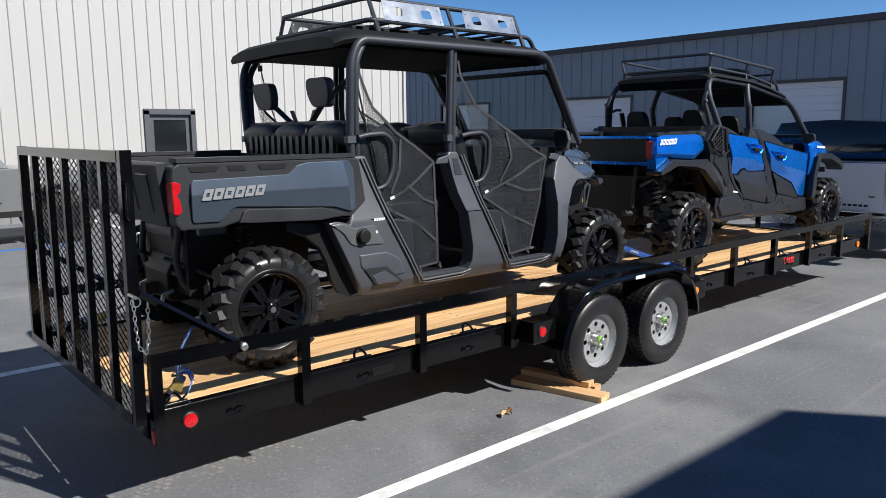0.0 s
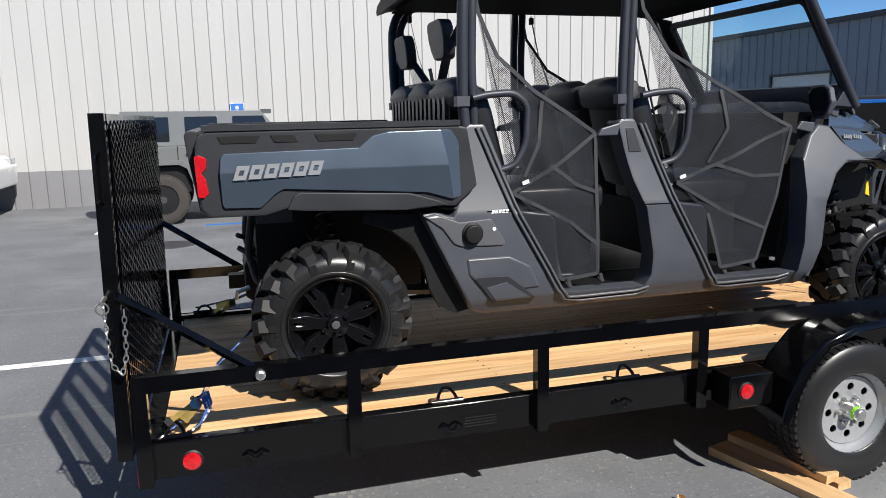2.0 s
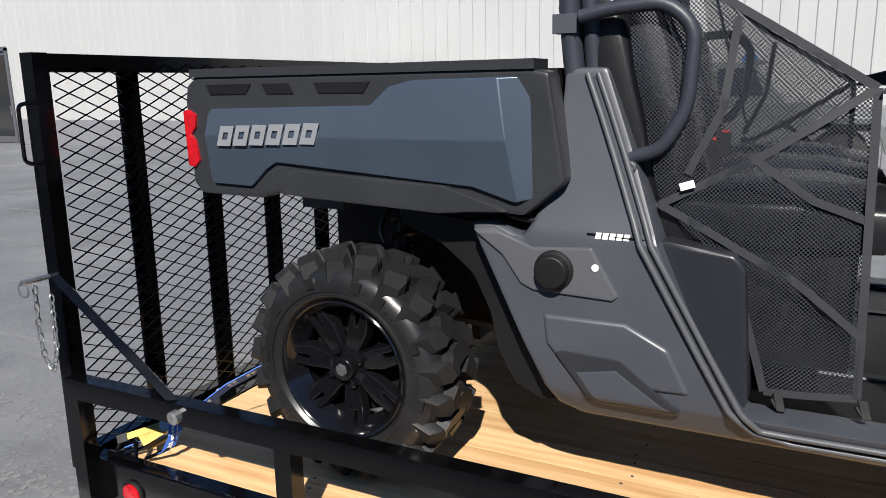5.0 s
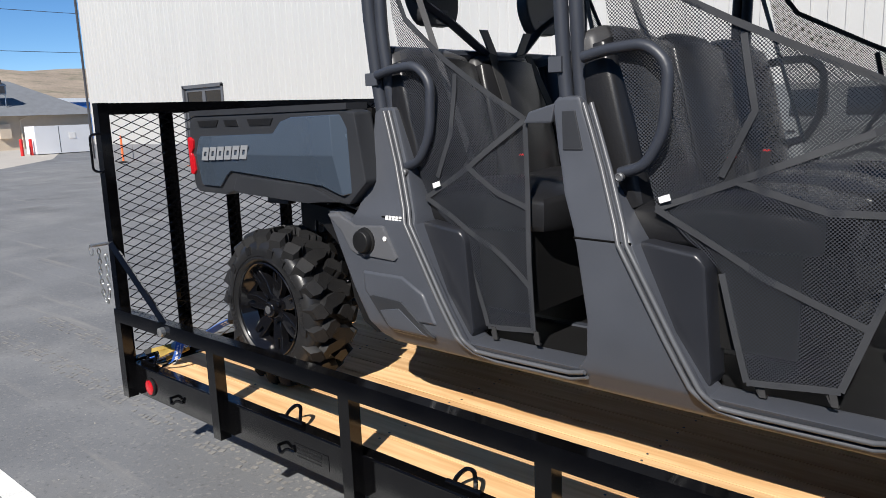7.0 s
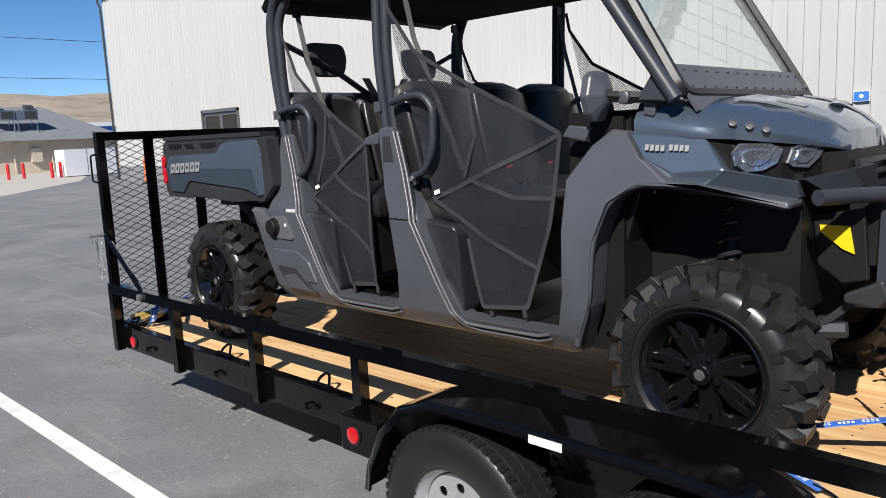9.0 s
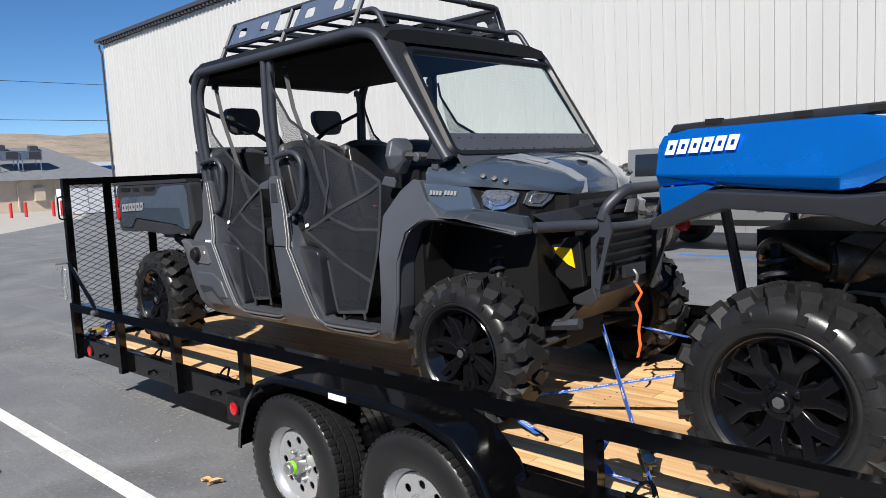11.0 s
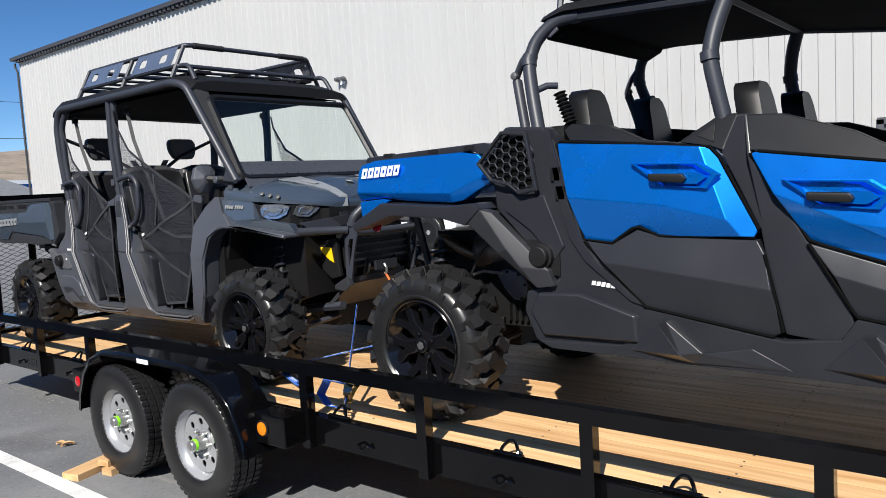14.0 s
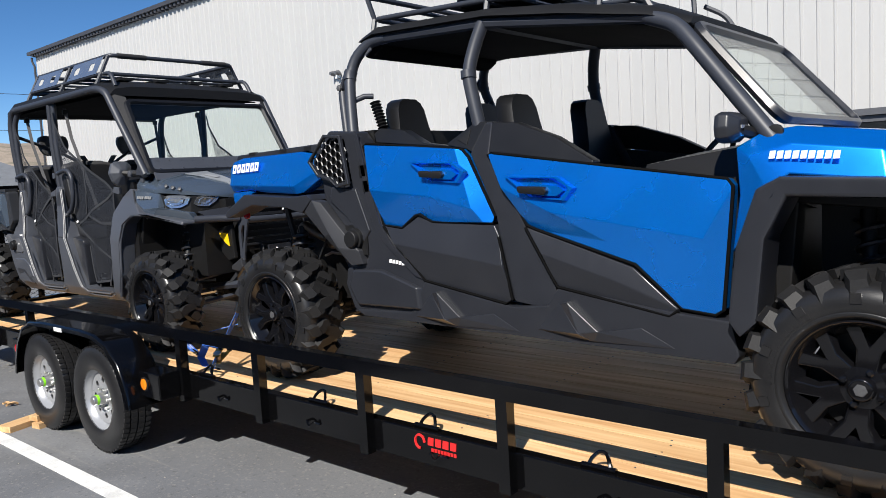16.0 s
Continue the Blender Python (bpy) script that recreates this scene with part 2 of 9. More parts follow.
LOGO_DIM = material("dim_decal", (0.2, 0.205, 0.21), 0.5, 0, 0.03, 5, 100, 0)
LOGO_WHITE = material("white_decal", (0.8, 0.8, 0.8), 0.5, 0, 0.03, 5, 100, 0)
LOGO_RED = material("red_decal", (0.6, 0.02, 0.02), 0.45, 0, 0.05, 5, 100, 0)
TUBE = material("satin_black_tube", (0.031, 0.0352, 0.0465), 0.45, 0.0, 0.1, 5, 300, 0.05, 0.5)
VINYL = material("seat_vinyl", (0.012, 0.0122, 0.0138), 0.33, 0, 0.25, 4, 200, 0.2, 0.42)
VINYL_GREY = material("grey_seat_vinyl", (0.05, 0.05, 0.053), 0.48, 0, 0.15, 4, 260, 0.12, 0.5)
SEAT_BLACK = material("black_sport_vinyl", (0.006, 0.0062, 0.007), 0.42, 0, 0.25, 4, 200, 0.12, 0.25)
STRAP = material("black_webbing", (0.02, 0.02, 0.0215), 0.75, 0, 0.2, 20, 500, 0.3)
STRAP_GREY = material("grey_webbing", (0.029, 0.031, 0.036), 0.65, 0, 0.2, 20, 500, 0.3)
BELT = material("grey_seat_belt", (0.09, 0.09, 0.094), 0.7, 0, 0.15, 20, 500, 0.3)
STRAP_BLUE = material("blue_webbing", (0.045, 0.15, 0.56), 0.6, 0, 0.25, 20, 500, 0.3)
NET = net("side_net", (0.027, 0.030, 0.038), 0.0068, 0.78)
GLASS_CLEAR = glass("windshield", (0.94, 0.985, 0.965), 0.0, 0.04)
GLASS_DARK = material("tinted_glass", (0.012, 0.014, 0.016), 0.06, 0, 0.1, 3, 60, 0, 0.8)
GLASS_LAMP = material("headlamp_glass", (0.55, 0.58, 0.6), 0.08, 0.6, 0.2, 25, 60, 0.0, 0.7)
LAMP_RED = material("red_lens", (0.46, 0.008, 0.014), 0.16, 0, 0.45, 60, 160, 0.3, 0.6, coat=0.4)
LAMP_AMBER = material("amber_lens", (0.8, 0.22, 0.01), 0.18, 0, 0.2, 30, 120, 0.1, 0.6, coat=0.4)
ORANGE = material("orange_plastic", (0.82, 0.17, 0.05), 0.55, 0, 0.1, 8, 100, 0.05)
YELLOW = material("yellow_plastic", (0.85, 0.55, 0.01), 0.4, 0, 0.05, 8, 100, 0.02)
GREEN = material("green_cap", (0.25, 0.75, 0.02), 0.4, 0, 0.05, 8, 100, 0.02)
ALUMINIUM = material("brushed_aluminium", (0.62, 0.66, 0.7), 0.25, 0.9, 0.06, 10, 300, 0.02)
MUFFLER_STEEL = material("dull_muffler_steel", (0.15, 0.135, 0.12), 0.42, 0.6, 0.35, 9, 90, 0.12)
ALLOY = material("cast_alloy", (0.16, 0.18, 0.22), 0.38, 0.5, 0.15, 12, 160, 0.08)
EXHAUST = material("hot_steel", (0.26, 0.19, 0.135), 0.36, 0.8, 0.35, 12, 80, 0.1)
MATT_GREY = material("matt_grey_paint", (0.15, 0.157, 0.156), 0.3, 0.0, 0.04, 3, 300, 0.01, 0.5, coat=0.5)
WHITE_PAINT = material("white_car_paint", (0.75, 0.76, 0.77), 0.25, 0.0, 0.03, 3, 300, 0.01, 0.5, coat=0.6)
DUST = material("pale_dust", (0.205, 0.20, 0.194), 0.9, 0, 0.3, 6, 120, 0.2)
CONCRETE = material("concrete", (0.42, 0.39, 0.35), 0.85, 0, 0.15, 2, 60, 0.3)
STUCCO = material("tan_stucco", (0.56, 0.47, 0.37), 0.85, 0, 0.1, 2, 60, 0.2)
SHINGLE = material("grey_shingle", (0.16, 0.17, 0.185), 0.85, 0, 0.2, 2, 40, 0.4)
HILL = material("dry_hill", (0.29, 0.235, 0.18), 0.95, 0, 0.3, 0.03, 0.5, 0.3, dirt=((0.09, 0.1, 0.055), 0.05, 0.9))

# ---- building tools ----


def part(name, bm, mat, parent=None, label="", smooth=False):
    """Links a bmesh as one mesh object under a thing or a part."""
    bmesh.ops.recalc_face_normals(bm, faces=bm.faces)
    me = bpy.data.meshes.new(name)
    bm.to_mesh(me)
    bm.free()
    for slot in (mat if isinstance(mat, tuple) else (mat,)):
        me.materials.append(slot)
    if smooth:
        for f in me.polygons:
            f.use_smooth = True
        me.set_sharp_from_angle(angle=radians(50))
    ob = new(name, me)
    if smooth:
        wn_mod = ob.modifiers.new("even_normals", "WEIGHTED_NORMAL")
        wn_mod.keep_sharp = True
    ob.parent = parent
    if label:
        tagged(ob, label)
    return ob


def thing(name, label, category, m=None, group="", kind=""):
    ob = new(name)
    ob.empty_display_size = 0.1
    if m:
        ob.matrix_basis = m
    return tagged(ob, label, category, group, kind)


def bevel(bm, w, seg=2, angle=28):
    es = [e for e in bm.edges if len(e.link_faces) == 2 and e.calc_face_angle(0) > radians(angle)]
    if es:
        bmesh.ops.bevel(bm, geom=es, offset=w, segments=seg, profile=0.6, affect="EDGES", clamp_overlap=True)
    return bm


def box(bm, x, y, z, m=None):
    vs = [bm.verts.new((a, b, c)) for c in z for b in y for a in x]
    if m:
        for v in vs:
            v.co = m @ v.co
    for f in ((0, 1, 3, 2), (4, 6, 7, 5), (0, 4, 5, 1), (2, 3, 7, 6), (0, 2, 6, 4), (1, 5, 7, 3)):
        bm.faces.new([vs[i] for i in f])
    return bm


def boxed(x, y, z, w=0.0, m=None, seg=2):
    bm = box(bmesh.new(), x, y, z, m)
    return bevel(bm, w, seg) if w else bm


def prism(bm, pts, y0, y1, inset=0.0, m=None):
    """An outline in x and z, drawn out from y0 to y1; inset shrinks the y0 side towards the middle."""
    cx, cz = sum(p[0] for p in pts) / len(pts), sum(p[1] for p in pts) / len(pts)
    a = [bm.verts.new((cx + (x - cx) * (1 - inset), y0, cz + (z - cz) * (1 - inset))) for x, z in pts]
    b = [bm.verts.new((x, y1, z)) for x, z in pts]
    n = len(pts)
    bm.faces.new(a)
    bm.faces.new(b[::-1])
    for i in range(n):
        bm.faces.new((a[i], b[i], b[(i + 1) % n], a[(i + 1) % n]))
    if m:
        for v in a + b:
            v.co = m @ v.co
    return bm


def prismed(pts, y0, y1, w=0.0, inset=0.0, seg=2):
    bm = prism(bmesh.new(), pts, y0, y1, inset)
    bmesh.ops.recalc_face_normals(bm, faces=bm.faces)
    return bevel(bm, w, seg) if w else bm


def rounded(pts, r, n=4, closed=False):
    """The path with its corners rounded."""
    ps = [Vector(p) for p in pts]
    out = []
    for i, p in enumerate(ps):
        if not closed and i in (0, len(ps) - 1):
            out.append(p)
            continue
        a, b = ps[i - 1], ps[(i + 1) % len(ps)]
        da, db = (a - p), (b - p)
        k = min(r, da.length * 0.45, db.length * 0.45)
        s, e = p + da.normalized() * k, p + db.normalized() * k
        for j in range(n + 1):
            t = j / n
            out.append(s * (1 - t) ** 2 + p * 2 * t * (1 - t) + e * t * t)
    return out


def tube(bm, pts, r, seg=8, closed=False, flat=1.0, caps=True):
    """A round bar along a path; flat squashes the section."""
    ps = [Vector(p) for p in pts]
    n = len(ps)
    rings, up = [], None
    for i, p in enumerate(ps):
        if closed:
            d = (ps[(i + 1) % n] - ps[i - 1])
        else:
            d = ps[min(i + 1, n - 1)] - ps[max(i - 1, 0)]
        d.normalize()
        if up is None:
            up = Vector((0, 0, 1)) if abs(d.z) < 0.9 else Vector((1, 0, 0))
        side = d.cross(up).normalized()
        up = side.cross(d).normalized()
        rings.append([bm.verts.new(p + side * (r * math.cos(2 * math.pi * k / seg)) + up * (r * flat * math.sin(2 * math.pi * k / seg))) for k in range(seg)])
    for i in range(n if closed else n - 1):
        a, b = rings[i], rings[(i + 1) % n]
        for k in range(seg):
            bm.faces.new((a[k], a[(k + 1) % seg], b[(k + 1) % seg], b[k]))
    if caps and not closed:
        bm.faces.new(rings[0][::-1])
        bm.faces.new(rings[-1])
    return bm


def tubed(pts, r, seg=8, bend=0.0, closed=False, flat=1.0):
    return tube(bmesh.new(), rounded(pts, bend, 4, closed) if bend else pts, r, seg, closed, flat)


def ribbon(bm, pts, w, side=(0, 1, 0), thick=0.002):
    """A flat strap along a path; side: the way across it."""
    s = Vector(side).normalized() * (w / 2)
    rows = []
    ps = [Vector(p) for p in pts]
    for i, p in enumerate(ps):
        d = (ps[min(i + 1, len(ps) - 1)] - ps[max(i - 1, 0)]).normalized()
        nn = d.cross(s).normalized() * thick
        rows.append([bm.verts.new(q) for q in (p - s - nn, p + s - nn, p + s + nn, p - s + nn)])
    for a, b in zip(rows, rows[1:]):
        for k in range(4):
            bm.faces.new((a[k], a[(k + 1) % 4], b[(k + 1) % 4], b[k]))
    bm.faces.new(rows[0][::-1])
    bm.faces.new(rows[-1])
    return bm


def lathe(bm, prof, n=32, m=None, cap=True):
    """A profile of (radius, y) turned about the y axis."""
    rings = []
    for r, y in prof:
        rings.append([bm.verts.new((r * math.cos(2 * math.pi * k / n), y, r * math.sin(2 * math.pi * k / n))) for k in range(n)])
    for a, b in zip(rings, rings[1:]):
        for k in range(n):
            bm.faces.new((a[k], a[(k + 1) % n], b[(k + 1) % n], b[k]))
    if cap:
        bm.faces.new(rings[0][::-1])
        bm.faces.new(rings[-1])
    if m:
        for ring in rings:
            for v in ring:
                v.co = m @ v.co
    return bm


def plate(outline, holes, depth, m):
    """A flat plate in x and y with real holes, depth thick, laid by m."""
    bm = bmesh.new()
    edges = []
    for loop in [outline] + holes:
        vs = [bm.verts.new((x, y, 0)) for x, y in loop]
        edges += [bm.edges.new((vs[i], vs[(i + 1) % len(vs)])) for i in range(len(vs))]
    bmesh.ops.triangle_fill(bm, use_beauty=True, use_dissolve=False, edges=edges)
    r = bmesh.ops.extrude_face_region(bm, geom=bm.faces[:])
    bmesh.ops.translate(bm, vec=(0, 0, depth), verts=[v for v in r["geom"] if isinstance(v, bmesh.types.BMVert)])
    bmesh.ops.transform(bm, matrix=m, verts=bm.verts)
    return bm


def circle(cx, cy, r, n=16, ry=None):
    return [(cx + r * math.cos(2 * math.pi * k / n), cy + (ry or r) * math.sin(2 * math.pi * k / n)) for k in range(n)]


MIRROR = Matrix.Scale(-1, 4, (0, 1, 0))
WIDEN = Matrix.Scale(1.078, 4, (0, 1, 0))  # both machines are 1.66 m wide


def swell(bm, rows):
    """Creases a side panel at the given heights and moves it outwards by the given amounts."""
    for z, d in rows:
        bmesh.ops.bisect_plane(bm, geom=bm.verts[:] + bm.edges[:] + bm.faces[:], plane_co=(0, 0, z), plane_no=(0, 0, 1))
    for q in bm.verts:
        q.co.y -= swell_at(q.co.z, rows)
    return bm


def swell_at(z, rows):
    if z <= rows[0][0]:
        return rows[0][1]
    for (z0, d0), (z1, d1) in zip(rows, rows[1:]):
        if z <= z1:
            return d0 + (d1 - d0) * (z - z0) / (z1 - z0)
    return rows[-1][1]


def lean(pair, z0, k):
    """Tips the upper part of a mirrored pair of side panels towards the middle."""
    for ob in pair:
        for q in ob.data.vertices:
            q.co.y -= math.copysign(max(0.0, q.co.z - z0) * k, q.co.y)


def both(name, bm, mat, parent, label="", smooth=False):
    """A part and its mirror image across the thing's middle."""
    other = bm.copy()
    bmesh.ops.transform(other, matrix=MIRROR, verts=other.verts)
    bmesh.ops.reverse_faces(other, faces=other.faces)
    return part(name, bm, mat, parent, label, smooth), part(name, other, mat, parent, label, smooth)


def word_shapes(parent, name, mat, x, z, length, height, y, count, slant=0.25, gap=0.28, rise=0.0, label="", m=None):
    """A maker's mark as a row of plain slanted blocks; tall ones are hollow frames."""
    w = length / count
    for i in range(count):
        a = x + i * w
        b = a + w * (1 - gap)
        zz = z + rise * i / count
        out = [(a, zz), (b, zz), (b + slant * height, zz + height), (a + slant * height, zz + height)]
        if height > 0.04 and not m:
            e, k = 0.32 * height, 0.26 * w
            hole = [(a + k + slant * e, zz + e), (b - k + slant * e, zz + e), (b - k + slant * (height - e), zz + height - e), (a + k + slant * (height - e), zz + height - e)]
            part(name, plate(out, [hole], 0.002, Matrix.Translation((0, y + 0.0005, 0)) @ Matrix.Rotation(radians(90), 4, "X")), mat, parent, label)
        else:
            part(name, prism(bmesh.new(), out, y - 0.0015, y + 0.0005, 0, m), mat, parent, label)

# ---- the place ----
WALL_Y = 14.5


def structure(name, bm, mat, label, category, smooth=False):
    return tagged(part(name, bm, mat, None, "", smooth), label, category, "", "structure")


def make_ground():
    bm = bmesh.new()
    vs = [bm.verts.new(p) for p in ((-900, -900, 0), (900, -900, 0), (900, 900, 0), (-900, 900, 0))]
    bm.faces.new(vs)
    structure("ground", bm, ASPHALT, "dark grey asphalt parking lot with pale stains", "ground")


def paint_line(x0, x1, y0, y1, mat=None, label="white painted parking line on asphalt", name="parking_line"):
    structure(name, boxed((x0, x1), (y0, y1), (0.0005, 0.004)), mat or PAINT_LINE, label, "road marking")


def ribbed_wall(name, x0, x1, z0, z1, mat, pitch, openings, label):
    """A metal wall in the plane WALL_Y, facing south, with standing ribs and real openings (x0, x1, z0, z1)."""
    bm = bmesh.new()
    cuts = sorted({x0, x1, *[v for o in openings for v in o[:2]]})
    for a, b in zip(cuts, cuts[1:]):
        hole = [o for o in openings if o[0] <= a and b <= o[1]]
        zs = [(z0, z1)]
        if hole:
            zs = [(z0, hole[0][2]), (hole[0][3], z1)]
        for c, d in zs:
            if d - c > 0.01:
                box(bm, (a, b), (WALL_Y, WALL_Y + 0.25), (c, d))
    x = x0 + 0.078
    while x < x1:
        hole = [o for o in openings if o[0] - 0.06 < x < o[1] + 0.06]
        for c, d in ([(z0, hole[0][2]), (hole[0][3], z1)] if hole else [(z0, z1)]):
            if d - c > 0.05:
                w = 0.032
                vs = [bm.verts.new(p) for zz in (c, d) for p in ((x - w, WALL_Y, zz), (x - w * 0.35, WALL_Y - 0.024, zz), (x + w * 0.35, WALL_Y - 0.024, zz), (x + w, WALL_Y, zz))]
                for i in range(3):
                    bm.faces.new((vs[i], vs[i + 1], vs[i + 5], vs[i + 4]))
        x += pitch
    return structure(name, bm, mat, label, "wall")


def glazed_door(name, x0, x1, z1, leaves, label):
    d = tagged(part(name, boxed((x0 + 0.05, x1 - 0.05), (WALL_Y + 0.2, WALL_Y + 0.24), (0.02, z1 - 0.05)), TRIM_DARK), label, "door", "", "structure")
    fr = bmesh.new()
    for a, b, c, e in ((x0 - 0.05, x0 + 0.07, 0, z1), (x1 - 0.07, x1 + 0.05, 0, z1), (x0 - 0.05, x1 + 0.05, z1 - 0.09, z1 + 0.04)):
        box(fr, (a, b), (WALL_Y - 0.05, WALL_Y + 0.18), (c, e))
    part("door_frame", fr, PLASTIC_GREY, d)
    w = (x1 - x0 - 0.14) / leaves
    for i in range(leaves):
        a = x0 + 0.07 + i * w
        lf = bmesh.new()
        for q in (((a, a + 0.11), (0.02, z1 - 0.1)), ((a + w - 0.11, a + w), (0.02, z1 - 0.1)), ((a + 0.11, a + w - 0.11), (0.02, 0.22)), ((a + 0.11, a + w - 0.11), (z1 - 0.22, z1 - 0.1))):
            box(lf, q[0], (WALL_Y + 0.03, WALL_Y + 0.08), q[1])
        leaf = part("door_leaf", lf, PLASTIC_GREY, d)
        part("pane", boxed((a + 0.1, a + w - 0.1), (WALL_Y + 0.05, WALL_Y + 0.06), (0.2, z1 - 0.2)), GLASS_DARK, leaf)
        part("door_handle", tubed([(a + w - 0.06, WALL_Y + 0.03, 0.9), (a + w - 0.06, WALL_Y - 0.03, 0.92), (a + w - 0.06, WALL_Y - 0.03, 1.2), (a + w - 0.06, WALL_Y + 0.03, 1.22)], 0.012, 6), STEEL, leaf)


def north_building():
    x0, x1 = -33.0, 12.75
    doors = [(-24.4, -21.6, 0.0, 3.05), (5.12, 6.25, 0.0, 2.42)]
    ribbed_wall("wall_north", x0, x1, 0.78, 9.0, SIDING, 0.316, [(d[0], d[1], 0.0, d[3]) for d in doors], "tall off-white ribbed metal building wall")
    ribbed_wall("wall_north_base", x0, x1, 0.0, 0.78, WAINSCOT, 0.316, [(d[0], d[1], 0.0, 0.78) for d in doors], "grey ribbed metal wainscot along the foot of the building")
    glazed_door("door_1", 5.12, 6.25, 2.42, 1, "dark framed glazed entrance door in the off-white wall")
    glazed_door("door_2", -24.4, -21.6, 3.05, 2, "dark glazed double entrance door in the off-white wall")
    bm = box(bmesh.new(), (x0, x0 + 0.25), (WALL_Y + 0.25, WALL_Y + 30), (0, 9.0))
    box(bm, (x1 - 0.25, x1), (WALL_Y + 0.25, WALL_Y + 30), (0, 9.0))
    box(bm, (x0, x1), (WALL_Y + 29.7, WALL_Y + 30), (0, 9.0))
    structure("wall_north_sides", bm, SIDING, "off-white metal end walls of the tall building", "wall")
    bm = bmesh.new()
    box(bm, (x0 - 0.35, x1 + 0.35), (WALL_Y - 0.3, WALL_Y + 30.3), (9.06, 9.22))
    structure("roof_north", bm, TRIM_DARK, "dark metal roof edge of the tall building", "roof")
    bm = bmesh.new()
    x = x0 + 0.1
    while x < x1:
        box(bm, (x, x + 0.17), (WALL_Y - 0.24, WALL_Y), (8.94, 9.06))
        x += 0.305
    structure("eave_corrugation", bm, TRIM_DARK, "dark corrugated roof sheet ends under the eave", "roof")
    bm = tubed([(x0 - 0.22, WALL_Y - 0.12, 8.95), (x0 - 0.2, WALL_Y - 0.12, 8.75), (x0 - 0.06, WALL_Y - 0.08, 8.5), (x0 - 0.06, WALL_Y - 0.08, 0.1)], 0.06, 6)
    structure("downpipe", bm, TRIM_DARK, "dark metal downpipe at the building corner", "downpipe")
    bm = boxed((x1 - 0.02, x1 + 0.06), (WALL_Y - 0.06, WALL_Y + 0.1), (0, 9.0))
    structure("corner_trim", bm, SIDING, "off-white metal trim on the building corner", "trim")


def east_building():
    ex = 28.0
    doors = [(17.2, 21.2, 3.35), (8.0, 11.4, 3.6), (26.5, 30.5, 3.35), (-2.5, 3.0, 3.6)]
    bm = bmesh.new()
    cuts = sorted([-30, 46] + [v for d in doors for v in d[:2]])
    for a, b in zip(cuts, cuts[1:]):
        h = [d for d in doors if d[0] <= a and b <= d[1]]
        box(bm, (ex, ex + 0.3), (a, b), (h[0][2] if h else 0, 5.6))
    y = -29.9
    while y < 46:
        h = [d for d in doors if d[0] - 0.1 < y < d[1] + 0.1]
        box(bm, (ex - 0.03, ex), (y - 0.02, y + 0.02), (h[0][2] + 0.1 if h else 0, 5.6))
        y += 0.61
    structure("wall_east", bm, GREY_SIDING, "dark blue-grey ribbed metal warehouse wall", "wall")
    structure("roof_east", boxed((ex - 0.25, ex + 20), (-30.3, 46.3), (5.6, 5.82)), TRIM_DARK, "dark flat roof edge of the grey warehouse", "roof")
    for i, (a, b, z) in enumerate(doors):
        d = tagged(part("door_%d" % (i + 3), boxed((ex + 0.14, ex + 0.18), (a, b), (0, z)), ROLL_DOOR), "white roll-up garage door of the grey warehouse", "garage door", "roll-up doors", "structure")
        zz = 0.0
        while zz < z - 0.05:
            part("slat", boxed((ex + 0.1, ex + 0.15), (a, b), (zz + 0.01, min(z, zz + 0.27)), 0.012, None, 1), ROLL_DOOR, d)
            zz += 0.28
        fr = bmesh.new()
        for q in (((a - 0.1, a), (0, z + 0.12)), ((b, b + 0.1), (0, z + 0.12)), ((a, b), (z, z + 0.12))):
            box(fr, (ex - 0.05, ex + 0.1), *q)
        part("door_frame", fr, TRIM_DARK, d)


def south_building():
    """The building behind the parking lane; only its shadow on the asphalt is seen."""
    h = 5.5
    sx, sy = 3.69 - SUN_WAY.x / -SUN_WAY.z * h, -1.30 - SUN_WAY.y / -SUN_WAY.z * h
    plan = [(-40, sy), (-40, sy - 25), (sx + 19.2, sy - 25), (sx, sy)]
    bm = bmesh.new()
    low, top = ([bm.verts.new((x, y, z)) for x, y in plan] for z in (0, h))
    for i in range(4):
        bm.faces.new((low[i], low[(i + 1) % 4], top[(i + 1) % 4], top[i]))
    bm.faces.new(low[::-1])
    bm.faces.new(top)
    structure("wall_south", bm, SIDING, "off-white metal building behind the parking lane", "wall")


make_ground()
paint_line(-30, 12, -0.52, -0.42)
paint_line(-1.355, 0.6, 3.06, 3.17)
north_building()
east_building()
south_building()

# ---- trailer ----
DECK_Z = 0.525
MID_Y = 1.07
POSTS = [0.025, 0.828, 1.65, 2.45, 4.70, 5.47, 6.275, 7.07, 7.9, 8.72]


